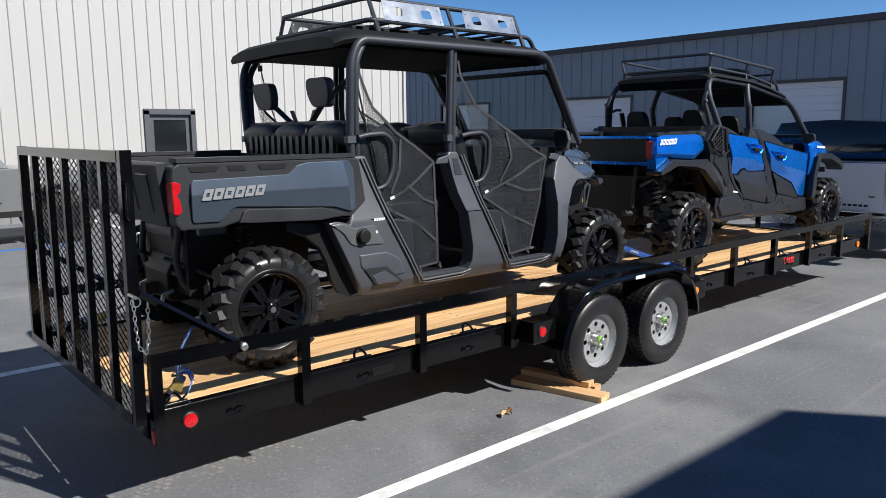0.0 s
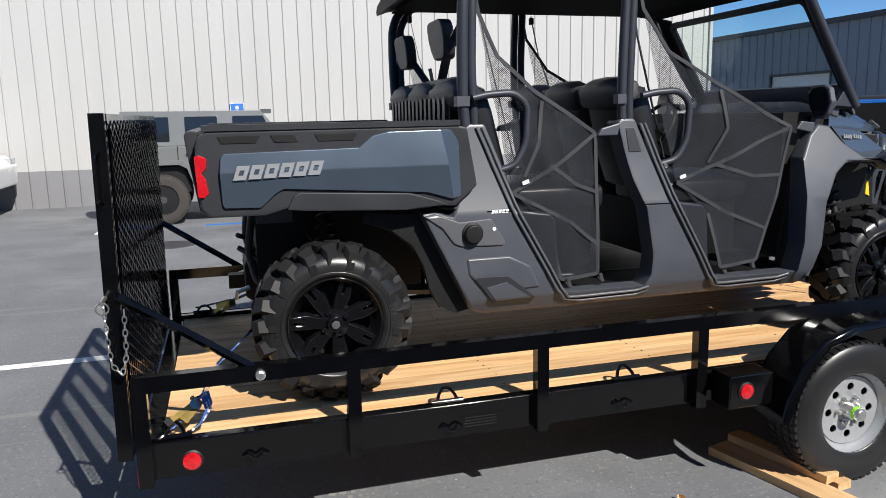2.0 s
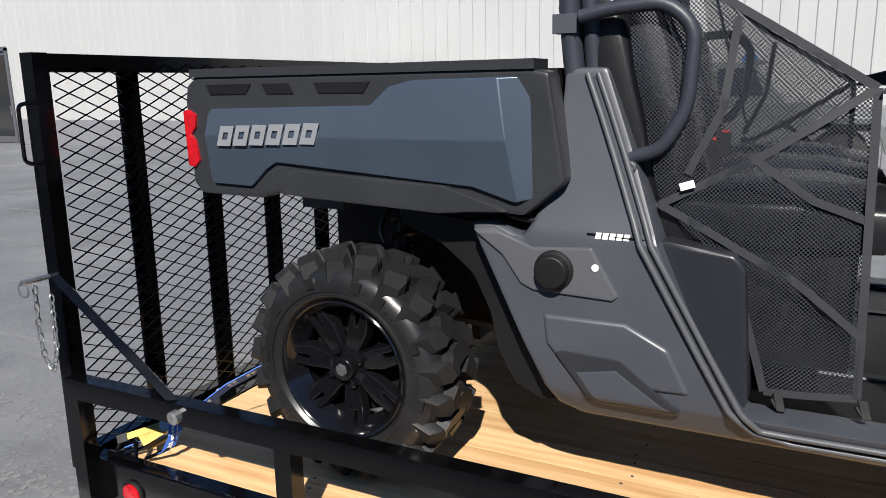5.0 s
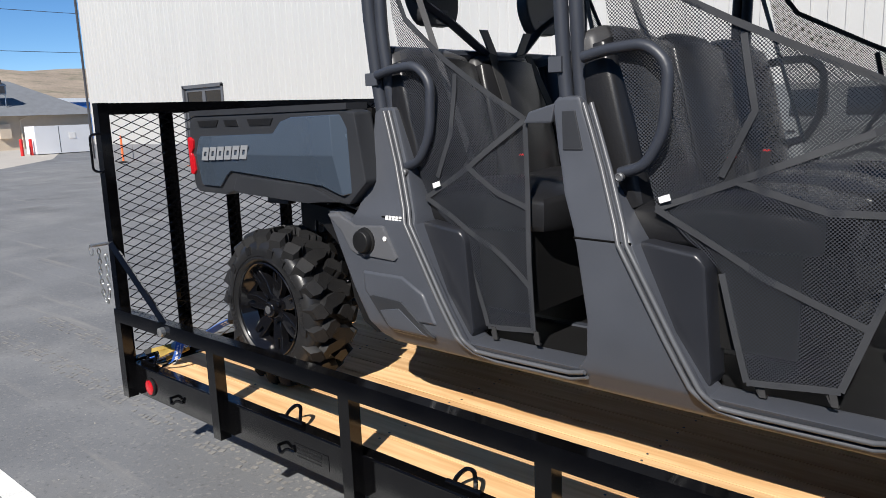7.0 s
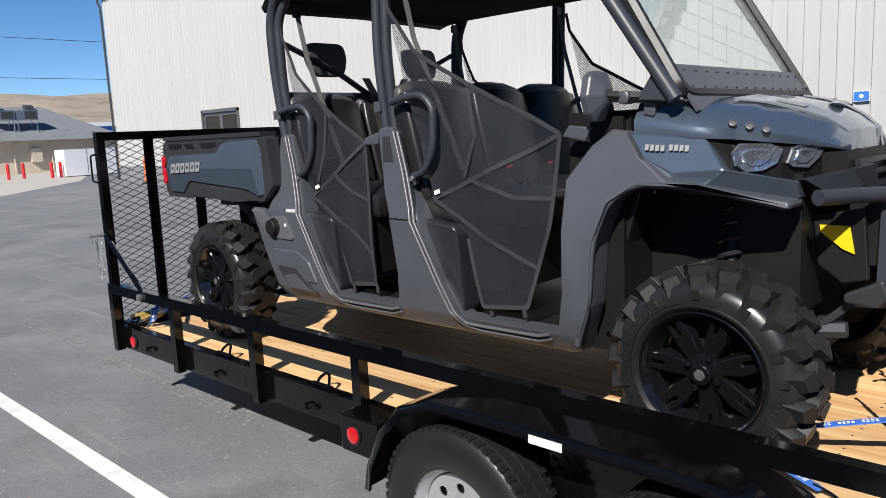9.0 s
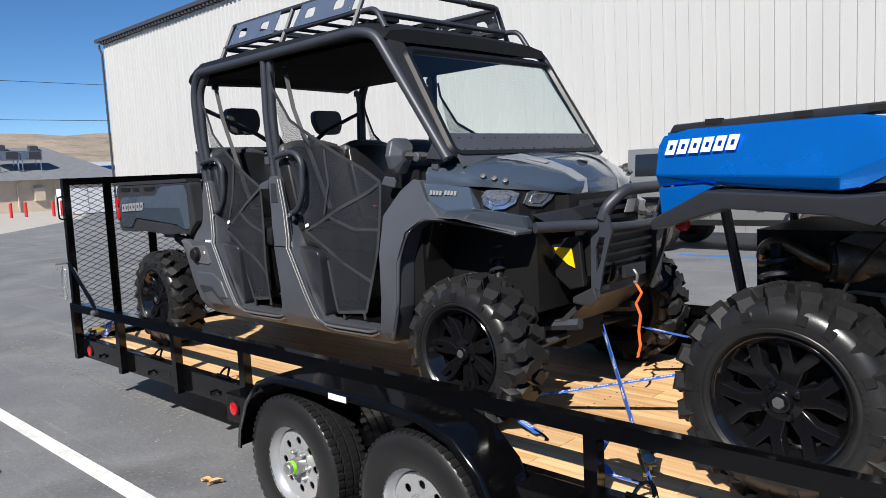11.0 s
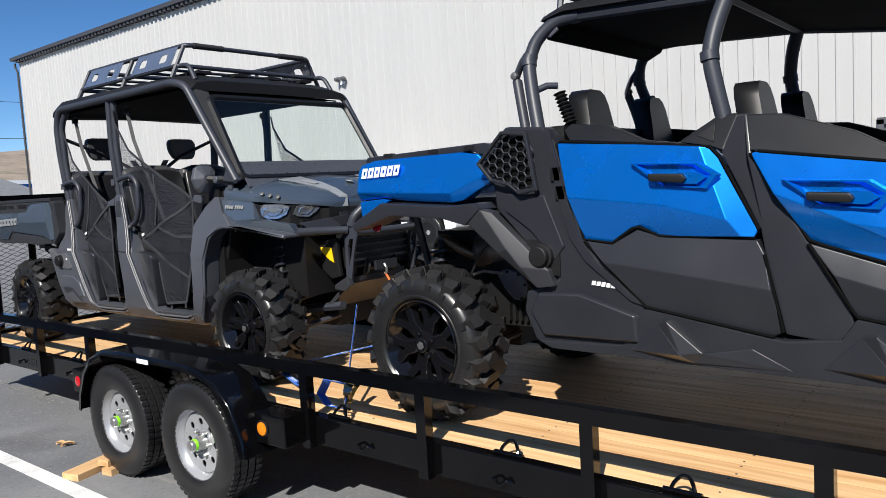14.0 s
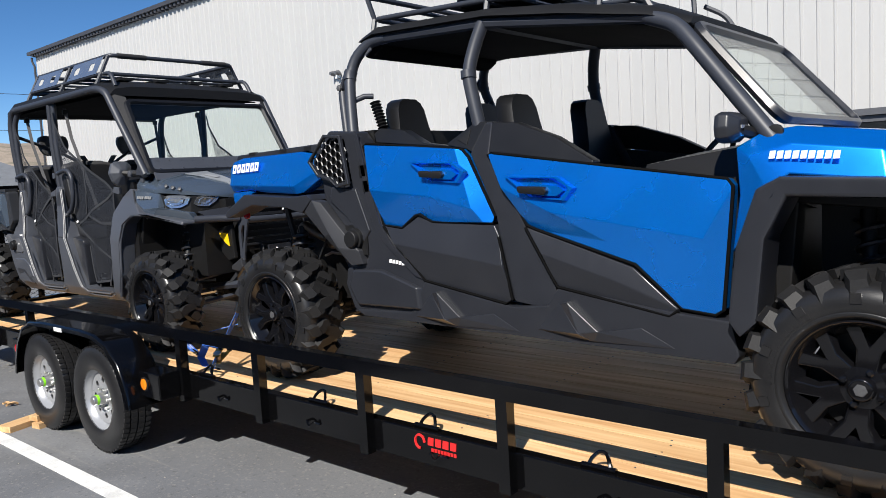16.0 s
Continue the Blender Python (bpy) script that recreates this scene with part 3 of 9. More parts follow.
def road_wheel(trailer, x, side):
    y = side * (MID_Y + 0.10)
    w = thing("trailer_wheel", "white steel trailer wheel with a black road tyre", "wheel", pose(x, y, 0.345))
    w.parent = trailer
    del w["category"]
    s = 1 if side > 0 else -1
    m = Matrix.Scale(s, 4, (0, 1, 0))
    prof = [(0.195, -0.085), (0.20, -0.095), (0.235, -0.104), (0.285, -0.108), (0.318, -0.1), (0.334, -0.088)]
    body = prof + [(0.342, -0.082), (0.345, -0.056), (0.337, -0.053), (0.337, -0.047), (0.345, -0.044), (0.346, -0.004), (0.338, -0.002), (0.338, 0.002), (0.346, 0.004), (0.345, 0.044), (0.337, 0.047), (0.337, 0.053), (0.345, 0.056), (0.342, 0.082)] + [(r, -yy) for r, yy in prof[::-1]]
    tyre = part("tyre", lathe(bmesh.new(), body, 56, m, False), RUBBER_ROAD, w, "black road tyre", True)
    bm = bmesh.new()
    for k in range(56):
        a = 2 * math.pi * k / 56
        for yy in (-0.07, -0.024, 0.024, 0.07):
            box(bm, (-0.011, 0.011), (yy - 0.018, yy + 0.018), (0.336, 0.3475), Matrix.Rotation(a + yy * 3, 4, "Y"))
    tagged(part("tread", bm, RUBBER_ROAD, tyre, "fine road tread blocks"), kind="stuff")
    out = 0.085
    bm = lathe(bmesh.new(), [(0.2, out), (0.205, out + 0.006), (0.197, out + 0.004), (0.19, out - 0.02), (0.178, out - 0.03), (0.165, out - 0.055), (0.165, -out), (0.19, -out - 0.005)], 40, m, False)
    rim = part("rim", bm, RIM_SILVER, w, "silver-white steel rim", True)
    holes = [circle(0.118 * math.cos(2 * math.pi * k / 8), 0.118 * math.sin(2 * math.pi * k / 8), 0.019, 12) for k in range(8)]
    d = plate(circle(0, 0, 0.168, 40), holes + [circle(0, 0, 0.042, 20)], 0.006, m @ Matrix.Translation((0, out - 0.04, 0)) @ Matrix.Rotation(radians(90), 4, "X"))
    for v in d.verts:
        rr = math.hypot(v.co.x, v.co.z)
        if rr < 0.06:
            v.co.y += s * -0.012
    part("wheel_disc", d, RIM_SILVER, rim)
    part("brake_drum", lathe(bmesh.new(), [(0.15, -0.05), (0.15, out - 0.07)], 24, m), PLASTIC_DARK, rim)
    hub = lathe(bmesh.new(), [(0.042, out - 0.05), (0.04, out - 0.01), (0.032, out + 0.0), (0.03, out + 0.035), (0.022, out + 0.042)], 20, m)
    part("hub", hub, STEEL, w, "bare steel hub", True)
    for k in range(6):
        a = 2 * math.pi * k / 6
        nut = lathe(bmesh.new(), [(0.011, out - 0.05), (0.011, out - 0.02), (0.006, out - 0.016)], 6, m @ Matrix.Translation((0.068 * math.cos(a), 0, 0.068 * math.sin(a))))
        part("lug_nut", nut, STEEL, w)
    part("cap_band", lathe(bmesh.new(), [(0.0335, out + 0.002), (0.0335, out + 0.018)], 14, m), GREEN, w, "bright green inspection band")
    return w


def make_trailer():
    t = thing("utility_trailer", "long black steel utility trailer with wooden deck and ramp gate", "trailer", pose(0, MID_Y, 0))
    h = MID_Y
    both("side_rail", boxed((0.0, 8.76), (-h, -h + 0.05), (0.772, 0.835), 0.007), BLACK_STEEL, t, "", True)
    for x in POSTS:
        both("post", boxed((x - 0.027, x + 0.027), (-h, -h + 0.05), (0.395, 0.772), 0.005), BLACK_STEEL, t)
    prof = [(-h + 0.05, 0.405), (-h + 0.11, 0.405), (-h + 0.11, 0.413), (-h + 0.06, 0.413), (-h + 0.06, 0.54), (-h + 0.11, 0.54), (-h + 0.11, 0.548), (-h + 0.05, 0.548)]
    bm = bmesh.new()
    a = [bm.verts.new((0.0, y, z)) for y, z in prof]
    b = [bm.verts.new((8.76, y, z)) for y, z in prof]
    for i in range(len(prof)):
        bm.faces.new((a[i], a[(i + 1) % 8], b[(i + 1) % 8], b[i]))
    bm.faces.new(a)
    bm.faces.new(b[::-1])
    both("side_channel", bm, BLACK_STEEL, t)
    both("channel_lip", tubed([(0.002, -h + 0.0545, 0.5455), (8.758, -h + 0.0545, 0.5455)], 0.006, 12), BLACK_STEEL, t, "", True)
    part("rear_sill", boxed((0.0, 0.07), (-h + 0.11, h - 0.11), (0.40, 0.53), 0.005), BLACK_STEEL, t)
    part("front_sill", boxed((8.69, 8.76), (-h + 0.11, h - 0.11), (0.40, 0.548), 0.005), BLACK_STEEL, t)
    part("front_rail", boxed((8.71, 8.76), (-h + 0.05, h - 0.05), (0.775, 0.832), 0.006), BLACK_STEEL, t)
    for y in (-0.35, 0.35):
        part("front_post", boxed((8.71, 8.76), (y - 0.025, y + 0.025), (0.548, 0.775), 0.005), BLACK_STEEL, t)
    for i in range(10):
        x = 0.7 + i * 0.85
        part("cross_member", boxed((x, x + 0.05), (-h + 0.11, h - 0.11), (0.42, 0.482)), BLACK_STEEL, t)
    bm = bmesh.new()
    for s in (-1, 1):
        tube(bm, [(8.7, s * 0.8, 0.45), (9.62, s * 0.06, 0.45)], 0.05, 4)
    part("tongue", bm, BLACK_STEEL, t)
    # deck boards, two lengths end to end
    n = 14
    y0, y1 = -h + 0.112, h - 0.112
    w = (y1 - y0) / n
    for i in range(n):
        cut = 4.3 + (0.6 if i % 2 else 0)
        for a, b in ((0.075, cut - 0.002), (cut + 0.002, 8.685)):
            bm = boxed((-(b - a) / 2, (b - a) / 2), (-w / 2 + 0.003, w / 2 - 0.003), (-0.038, 0.0), 0.004, None, 1)
            pl = part("plank", bm, DECK, t)
            pl.location = ((a + b) / 2, y0 + (i + 0.5) * w, DECK_Z)
    # screw heads along the cross members
    bm = bmesh.new()
    rng = random.Random(8)
    for k in range(10):
        for i in range(n):
            for e in (-0.3, 0.3):
                lathe(bm, [(0.0055, -0.004), (0.005, 0.0012)], 6, Matrix.Translation((0.725 + k * 0.85 + rng.uniform(-0.012, 0.012), y0 + (i + 0.5 + e) * w, DECK_Z)) @ Matrix.Rotation(radians(90), 4, "X"))
    tagged(part("deck_screw", bm, TRIM_DARK, t), "dark screw heads along the deck boards", "", "", "stuff")
    # fenders
    for s in (-1, 1):
        fx = [(2.72, 0.36), (2.74, 0.46), (2.82, 0.62), (2.93, 0.73), (3.08, 0.785), (3.3, 0.80), (3.9, 0.80), (4.1, 0.785), (4.26, 0.73), (4.38, 0.62), (4.46, 0.46), (4.48, 0.36)]
        bm = bmesh.new()
        lip = 0.045
        rows = []
        for x, z in fx:
            k = Vector((3.6 - x, 0, 0.35 - z)).normalized() * lip
            rows.append([(x, -h - 0.0, z), (x, -h - 0.205, z), (x + k.x * 0.35, -h - 0.222, z + k.z * 0.35), (x + k.x, -h - 0.225, z + k.z), (x + k.x, -h - 0.215, z + k.z), (x + k.x * 0.35, -h - 0.2, z + k.z * 0.4), (x + k.x * 0.12, -h, z + k.z * 0.12)])
        vr = [[bm.verts.new((p[0], p[1] * -s, p[2])) for p in r] for r in rows]
        for a, b in zip(vr, vr[1:]):
            for k in range(7):
                bm.faces.new((a[k], a[(k + 1) % 7], b[(k + 1) % 7], b[k]))
        bm.faces.new(vr[0])
        bm.faces.new(vr[-1][::-1])
        part("fender", bm, BLACK_STEEL, t, "glossy black steel tandem fender", True)
        part("fender_back", prismed([(x, z) for x, z in fx[1:-1]], s * (h - 0.012), s * (h - 0.004)), BLACK_STEEL, t)
        for x0, x1, lens, bx in ((2.5, 2.73, LAMP_RED, 2.585), (4.47, 4.7, LAMP_AMBER, 4.535)):
            bm = prismed([(x0, 0.43), (x1, 0.43), (x1, 0.585), (x0, 0.585)], s * (h - 0.0), s * (h + 0.135), 0.006)
            bxo = part("lamp_box", bm, BLACK_STEEL, t)
            mm = Matrix.Translation((bx, s * (h + 0.135), 0.51)) @ Matrix.Scale(s, 4, (0, 1, 0))
            part("grommet", lathe(bmesh.new(), [(0.043, 0), (0.043, 0.005), (0.036, 0.008), (0.036, 0.002)], 24, mm), PLASTIC_DARK, bxo)
            part("lens", lathe(bmesh.new(), [(0.035, 0.002), (0.034, 0.011), (0.028, 0.013), (0.012, 0.015)], 24, mm), lens, bxo, "", True)
        for x in (3.165, 4.0):
            road_wheel(t, x, s)
    part("reflective_sticker", boxed((3.53, 3.65), (-h - 0.2265, -h - 0.2245), (0.757, 0.784)), LOGO_WHITE, t, "white reflective sticker on the fender edge")
    for s in (-1, 1):
        mm = Matrix.Translation((0.19, s * (h - 0.05), 0.465)) @ Matrix.Scale(s, 4, (0, 1, 0))
        part("grommet", lathe(bmesh.new(), [(0.044, 0), (0.044, 0.006), (0.037, 0.01), (0.037, 0.003)], 24, mm), PLASTIC_DARK, t)
        part("tail_lamp", lathe(bmesh.new(), [(0.036, 0.003), (0.035, 0.013), (0.028, 0.015), (0.012, 0.017)], 24, mm), LAMP_RED, t, "round red side marker lamp", True)
        mm = Matrix.Translation((8.5, s * (h - 0.05), 0.475)) @ Matrix.Scale(s, 4, (0, 1, 0))
        part("front_lamp", lathe(bmesh.new(), [(0.036, 0.0), (0.035, 0.013), (0.028, 0.015), (0.012, 0.017)], 24, mm), LAMP_AMBER, t, "round amber side marker lamp", True)
    return t


def make_gate(t):
    """The ramp gate stands upright at the tail: frame, bars and expanded metal."""
    x0, z0, z1, hw = -0.046, 0.50, 1.80, 1.03
    g = part("ramp_gate", boxed((x0 - 0.026, x0 + 0.026), (-hw, -hw + 0.05), (z0, z1), 0.005), BLACK_STEEL, t, "upright black ramp gate of expanded steel mesh")
    part("gate_post", boxed((x0 - 0.026, x0 + 0.026), (hw - 0.05, hw), (z0, z1), 0.005), BLACK_STEEL, g)
    part("top_rail", boxed((x0 - 0.028, x0 + 0.028), (-hw + 0.05, hw - 0.05), (z1 - 0.055, z1 - 0.002), 0.005), BLACK_STEEL, g)
    part("bottom_rail", boxed((x0 - 0.028, x0 + 0.028), (-hw + 0.05, hw - 0.05), (z0 + 0.002, z0 + 0.055), 0.005), BLACK_STEEL, g)
    for i in range(1, 6):
        y = -hw + i * 2 * hw / 6
        bm = box(bmesh.new(), (x0 - 0.02, x0 - 0.014), (y - 0.025, y + 0.025), (z0 + 0.055, z1 - 0.055))
        box(bm, (x0 - 0.014, x0 + 0.026), (y + 0.019, y + 0.025), (z0 + 0.055, z1 - 0.055))
        part("gate_bar", bm, BLACK_STEEL, g)
    bm = bmesh.new()
    dw, dh, s = 0.098, 0.044, 0.0019
    ny, nz = int(2 * (hw - 0.04) / dw), int((z1 - z0 - 0.06) / dh)
    xx = x0 + 0.034
    for j in range(nz):
        for i in range(ny):
            yc, zc = -hw + 0.05 + (i + 0.5) * dw, z0 + 0.04 + (j + 0.5) * dh
            for a, b in (((-dw / 2, 0), (0, dh / 2)), ((0, dh / 2), (dw / 2, 0)), ((dw / 2, 0), (0, -dh / 2)), ((0, -dh / 2), (-dw / 2, 0))):
                p, q = Vector((xx, yc + a[0], zc + a[1])), Vector((xx, yc + b[0], zc + b[1]))
                up = Vector((0, 0, s))
                f = Vector((0.0045, 0, 0))
                vs = [bm.verts.new(v) for v in (p - up, q - up, q + up, p + up, p - up + f, q - up + f, q + up + f, p + up + f)]
                for k in ((0, 1, 2, 3), (7, 6, 5, 4), (3, 2, 6, 7), (1, 0, 4, 5)):
                    bm.faces.new([vs[c] for c in k])
    e = part("expanded_mesh", bm, BLACK_STEEL, g, "black diamond expanded steel mesh")
    tagged(e, kind="stuff")
    part("gate_handle", tubed([(x0, -hw, 1.66), (x0 - 0.01, -hw - 0.035, 1.655), (x0 - 0.01, -hw - 0.035, 1.49), (x0, -hw, 1.48)], 0.006, 8, 0.02), BLACK_STEEL, g)
    for s in (-1, 1):
        part("gate_brace", tubed([(x0 + 0.03, s * (hw + 0.005), 1.14), (0.47, s * (hw + 0.015), 0.80)], 0.018, 4), BLACK_STEEL, g)
        part("brace_bolt", lathe(bmesh.new(), [(0.02, 0), (0.02, 0.02), (0.012, 0.024)], 10, Matrix.Translation((0.467, s * MID_Y, 0.80)) @ Matrix.Scale(s, 4, (0, 1, 0))), STEEL, g, "zinc-plated bolt")
    # the upright gate leans a little towards the load
    for ob in [g] + list(g.children):
        if not ob.name.startswith(("gate_brace", "brace_bolt")):
            for q in ob.data.vertices:
                q.co.x += max(0.0, q.co.z - 0.85) * 0.017


TRAILER = make_trailer()
make_gate(TRAILER)

# ---- side-by-sides ----


def loft(sections, mirror=True):
    """Cross sections (x, [(y, z), ...]) of the half body, joined along x and mirrored."""
    bm = bmesh.new()
    rows = []
    for x, pts in sections:
        full = pts + ([(-y, z) for y, z in pts[::-1] if abs(y) > 1e-6] if mirror else [])
        rows.append([bm.verts.new((x, y, z)) for y, z in full])
    n = len(rows[0])
    for a, b in zip(rows, rows[1:]):
        for k in range(n):
            bm.faces.new((a[k], a[(k + 1) % n], b[(k + 1) % n], b[k]))
    bm.faces.new(rows[0])
    bm.faces.new(rows[-1][::-1])
    return bm


def knobbly_tyre(rad, wid, bead, seed):
    """Carcass with stepped sidewall, bent tread lugs of two lengths, shoulder blocks and raised sidewall marks."""
    r, w = rad - 0.036, wid / 2
    bm = lathe(bmesh.new(), [(bead, -w * 0.8), (bead + 0.012, -w * 0.92), (bead + 0.022, -w * 0.97), (bead + 0.026, -w * 1.0), (bead + 0.034, -w * 1.0), (bead + 0.037, -w * 0.975), (r - 0.075, -w * 1.01), (r - 0.05, -w * 1.0), (r - 0.02, -w * 0.93), (r, -w * 0.72), (r + 0.004, 0), (r, w * 0.72), (r - 0.02, w * 0.93), (r - 0.05, w * 1.0), (r - 0.075, w * 1.01), (bead + 0.037, w * 0.975), (bead + 0.034, w), (bead + 0.026, w), (bead + 0.022, w * 0.97), (bead + 0.012, w * 0.9), (bead, w * 0.8)], 56, None, False)
    rng = random.Random(seed)
    n = 21

    def lug(m, pts, drops, s):
        lo, hi = [], []
        for (x, y), drop in zip(pts, drops):
            lo.append(bm.verts.new(m @ Vector((x * 1.16, s * y * 1.01, r - 0.014 - drop))))
            hi.append(bm.verts.new(m @ Vector((x * 0.94, s * y, rad - drop * 0.75 + rng.uniform(-0.0015, 0.0015)))))
        for f in [bm.faces.new(hi)] + [bm.faces.new((lo[i], lo[(i + 1) % len(pts)], hi[(i + 1) % len(pts)], hi[i])) for i in range(len(pts))]:
            f.material_index = 1
    for k in range(n):
        a = 2 * math.pi * k / n
        for s in (-1, 1):
            m = Matrix.Rotation(a + (0 if s < 0 else math.pi / n), 4, "Y") @ Matrix.Rotation(s * radians(-24), 4, "Z")
            long = -0.034 if k % 2 else 0.014
            # inner hooked lug
            lug(m, [(-0.026, long), (0.016, long - 0.010), (0.03, long + 0.03), (0.022, 0.048), (0.034, 0.056), (0.036, w * 0.60), (-0.012, w * 0.64), (-0.02, 0.058), (-0.034, 0.04)], [0] * 9, s)
            # shoulder lug over the edge of the tread
            lug(m, [(-0.03, w * 0.66), (0.03, w * 0.64), (0.036, w * 0.82), (0.024, w * 0.985), (-0.026, w * 0.985), (-0.032, w * 0.82)], [0.0, 0.0, 0.010, 0.036, 0.036, 0.010], s)
            if k % 2 == 0:
                box(bm, (-0.015, 0.017), (s * w * 0.93, s * (w + 0.004)), (r - 0.062, r - 0.03), Matrix.Rotation(a + (0 if s < 0 else math.pi / n) + s * 0.12, 4, "Y"))
    for s in (-1, 1):
        for run in (0.4, 3.5):
            for k in range(14):
                box(bm, (-0.007, 0.006 if k % 3 else 0.001), (s * w * 0.97, s * (w * 1.005 + 0.002)), (bead + 0.045, bead + 0.062), Matrix.Rotation(run + k * 0.078, 4, "Y"))
    return bm


def utv_wheel(name, parent, x, side, rad, wid, style):
    """Black knobbly tyre on a gloss black spoked rim."""
    half = 0.772
    w = thing(name, "black spoked wheel with a knobbly off-road tyre", "wheel", pose(x, side * (half - wid / 2), rad))
    w.parent = parent
    del w["category"]
    s = 1 if side > 0 else -1
    m = Matrix.Scale(s, 4, (0, 1, 0)) @ Matrix.Rotation(radians(17 * (x + 1) * (2 + s)), 4, "Y")
    bead = 0.203 if style == 1 else 0.216
    bm = knobbly_tyre(rad, wid, bead, 3)
    bmesh.ops.transform(bm, matrix=m, verts=bm.verts)
    part("tyre", bm, (RUBBER, RUBBER_DUSTY), w, "black knobbly rubber tyre", True)
    m = m @ Matrix.Diagonal((bead / 0.185, 1, bead / 0.185, 1))
    o = wid / 2
    bm = lathe(bmesh.new(), [(0.186, -o * 0.8), (0.178, -o * 0.75), (0.16, -o * 0.5), (0.16, o * 0.5), (0.178, o * 0.72), (0.186, o * 0.86), (0.194, o * 0.93), (0.19, o * 0.96), (0.18, o * 0.9), (0.165, o * 0.62), (0.15, o * 0.45)], 40, m, False)
    rim = part("rim", bm, RIM_BLACK, w, "gloss black alloy rim", True)
    part("drum", lathe(bmesh.new(), [(0.15, -o * 0.3), (0.15, o * 0.0)], 24, m), PLASTIC_DARK, rim)
    n = 7 if style == 1 else 6
    for k in range(n):
        a = 2 * math.pi * k / n
        mm = m @ Matrix.Rotation(a, 4, "Y")
        sp = bmesh.new()
        if style == 1:
            pts = [(-0.022, 0.05), (0.02, 0.05), (0.034, 0.115), (0.026, 0.176), (0.006, 0.178), (0.004, 0.125), (-0.006, 0.125), (-0.008, 0.178), (-0.024, 0.176), (-0.026, 0.11)]
        else:
            pts = [(-0.026, 0.05), (0.026, 0.05), (0.03, 0.105), (0.072, 0.172), (0.034, 0.182), (0.0, 0.115), (-0.034, 0.182), (-0.072, 0.172), (-0.03, 0.105)]
        up = [sp.verts.new(mm @ Vector((px, o * (0.62 if pz < 0.07 else 0.66 if pz < 0.13 else 0.72), pz))) for px, pz in pts]
        dn = [sp.verts.new(mm @ Vector((px * 1.25, o * 0.42, pz))) for px, pz in pts]
        sp.faces.new(up)
        for i in range(len(pts)):
            sp.faces.new((up[i], up[(i + 1) % len(pts)], dn[(i + 1) % len(pts)], dn[i]))
        sp.normal_update()
        bmesh.ops.recalc_face_normals(sp, faces=sp.faces)
        part("spoke", bevel(sp, 0.005, 2, 40), RIM_BLACK, rim, "", True)
    bm = lathe(bmesh.new(), [(0.062, o * 0.4), (0.06, o * 0.62), (0.036, o * 0.66), (0.034, o * 0.82), (0.026, o * 0.88)], 20, m)
    part("hub_cap", bm, RIM_BLACK, w, "", True)
    for k in range(4):
        a = 2 * math.pi * (k + 0.5) / 4
        nut = lathe(bmesh.new(), [(0.011, o * 0.5), (0.011, o * 0.74), (0.006, o * 0.77)], 6, m @ Matrix.Translation((0.05 * math.cos(a), 0, 0.05 * math.sin(a))))
        part("lug_nut", nut, RIM_BLACK, w)
    part("axle_nut", lathe(bmesh.new(), [(0.02, o * 0.86), (0.017, o * 0.9)], 6, m), CAST, w)
    return w


def coil_shock(parent, top, foot, fat=1.0, name="shock_absorber"):
    a, b = Vector(foot), Vector(top)
    sh = part(name, tubed([a, b], 0.016, 8), CAST, parent)
    part("damper_body", tubed([a + (b - a) * 0.5, b], 0.026, 10), PLASTIC_DARK, sh, "", True)
    part("spring_seat", tubed([a + (b - a) * 0.22, a + (b - a) * 0.28], 0.045, 12), STEEL, sh, "", True)
    bm = bmesh.new()
    d = b - a
    u = d.cross(Vector((0, 1, 0))).normalized()
    v = d.cross(u).normalized()
    pts = []
    for i in range(73):
        t = i / 72
        ang = t * 2 * math.pi * 7
        pts.append(a + d * (0.28 + 0.66 * t) + u * 0.042 * fat * math.cos(ang) + v * 0.042 * fat * math.sin(ang))
    part("spring", tube(bm, pts, 0.009 * fat, 6), PLASTIC_JET, sh, "", True)
    return sh


def underbody(v, lx, rear, shock=None):
    """Axle, arms, half shafts and dampers of one end."""
    part("differential", boxed((lx - 0.16, lx + 0.16), (-0.16, 0.16), (0.26, 0.47), 0.04), PLASTIC_DARK, v)
    for s in (-1, 1):
        for dx in (-0.17, 0.15):
            part("control_arm", tubed([(lx + dx, s * 0.14, 0.33), (lx + dx * 0.3, s * 0.60, 0.27)], 0.019, 6), TUBE, v)
        part("upper_arm", tubed([(lx - 0.1, s * 0.2, 0.5), (lx, s * 0.58, 0.44), (lx + 0.1, s * 0.2, 0.5)], 0.016, 6, 0.06), TUBE, v)
        part("half_shaft", tubed([(lx, s * 0.12, 0.36), (lx, s * 0.66, 0.35)], 0.02, 8), STEEL, v)
        bm = bmesh.new()
        lathe(bm, [(0.045, 0.0), (0.052, 0.02), (0.034, 0.04), (0.045, 0.055), (0.028, 0.075), (0.03, 0.09)], 14, Matrix.Translation((lx, s * 0.17, 0.36)) @ Matrix.Scale(s, 4, (0, 1, 0)))
        part("boot", bm, PLASTIC_DARK, v, "", True)
        part("hub_carrier", boxed((lx - 0.06, lx + 0.06), (s * 0.6 - 0.03, s * 0.6 + 0.03), (0.24, 0.47), 0.02), PLASTIC_DARK, v)
        top, foot, fat = shock or ((lx + (0.03 if rear else -0.06), 0.36, 0.92), (lx, 0.50, 0.36), 1.0)
        coil_shock(v, (top[0], s * top[1], top[2]), (foot[0], s * foot[1], foot[2]), fat)


BODY_ROWS = [(0.31, -0.04), (0.36, -0.012), (0.40, 0.014), (0.52, 0.022), (0.79, 0.018), (0.815, 0.006), (1.00, -0.030), (1.20, -0.054)]


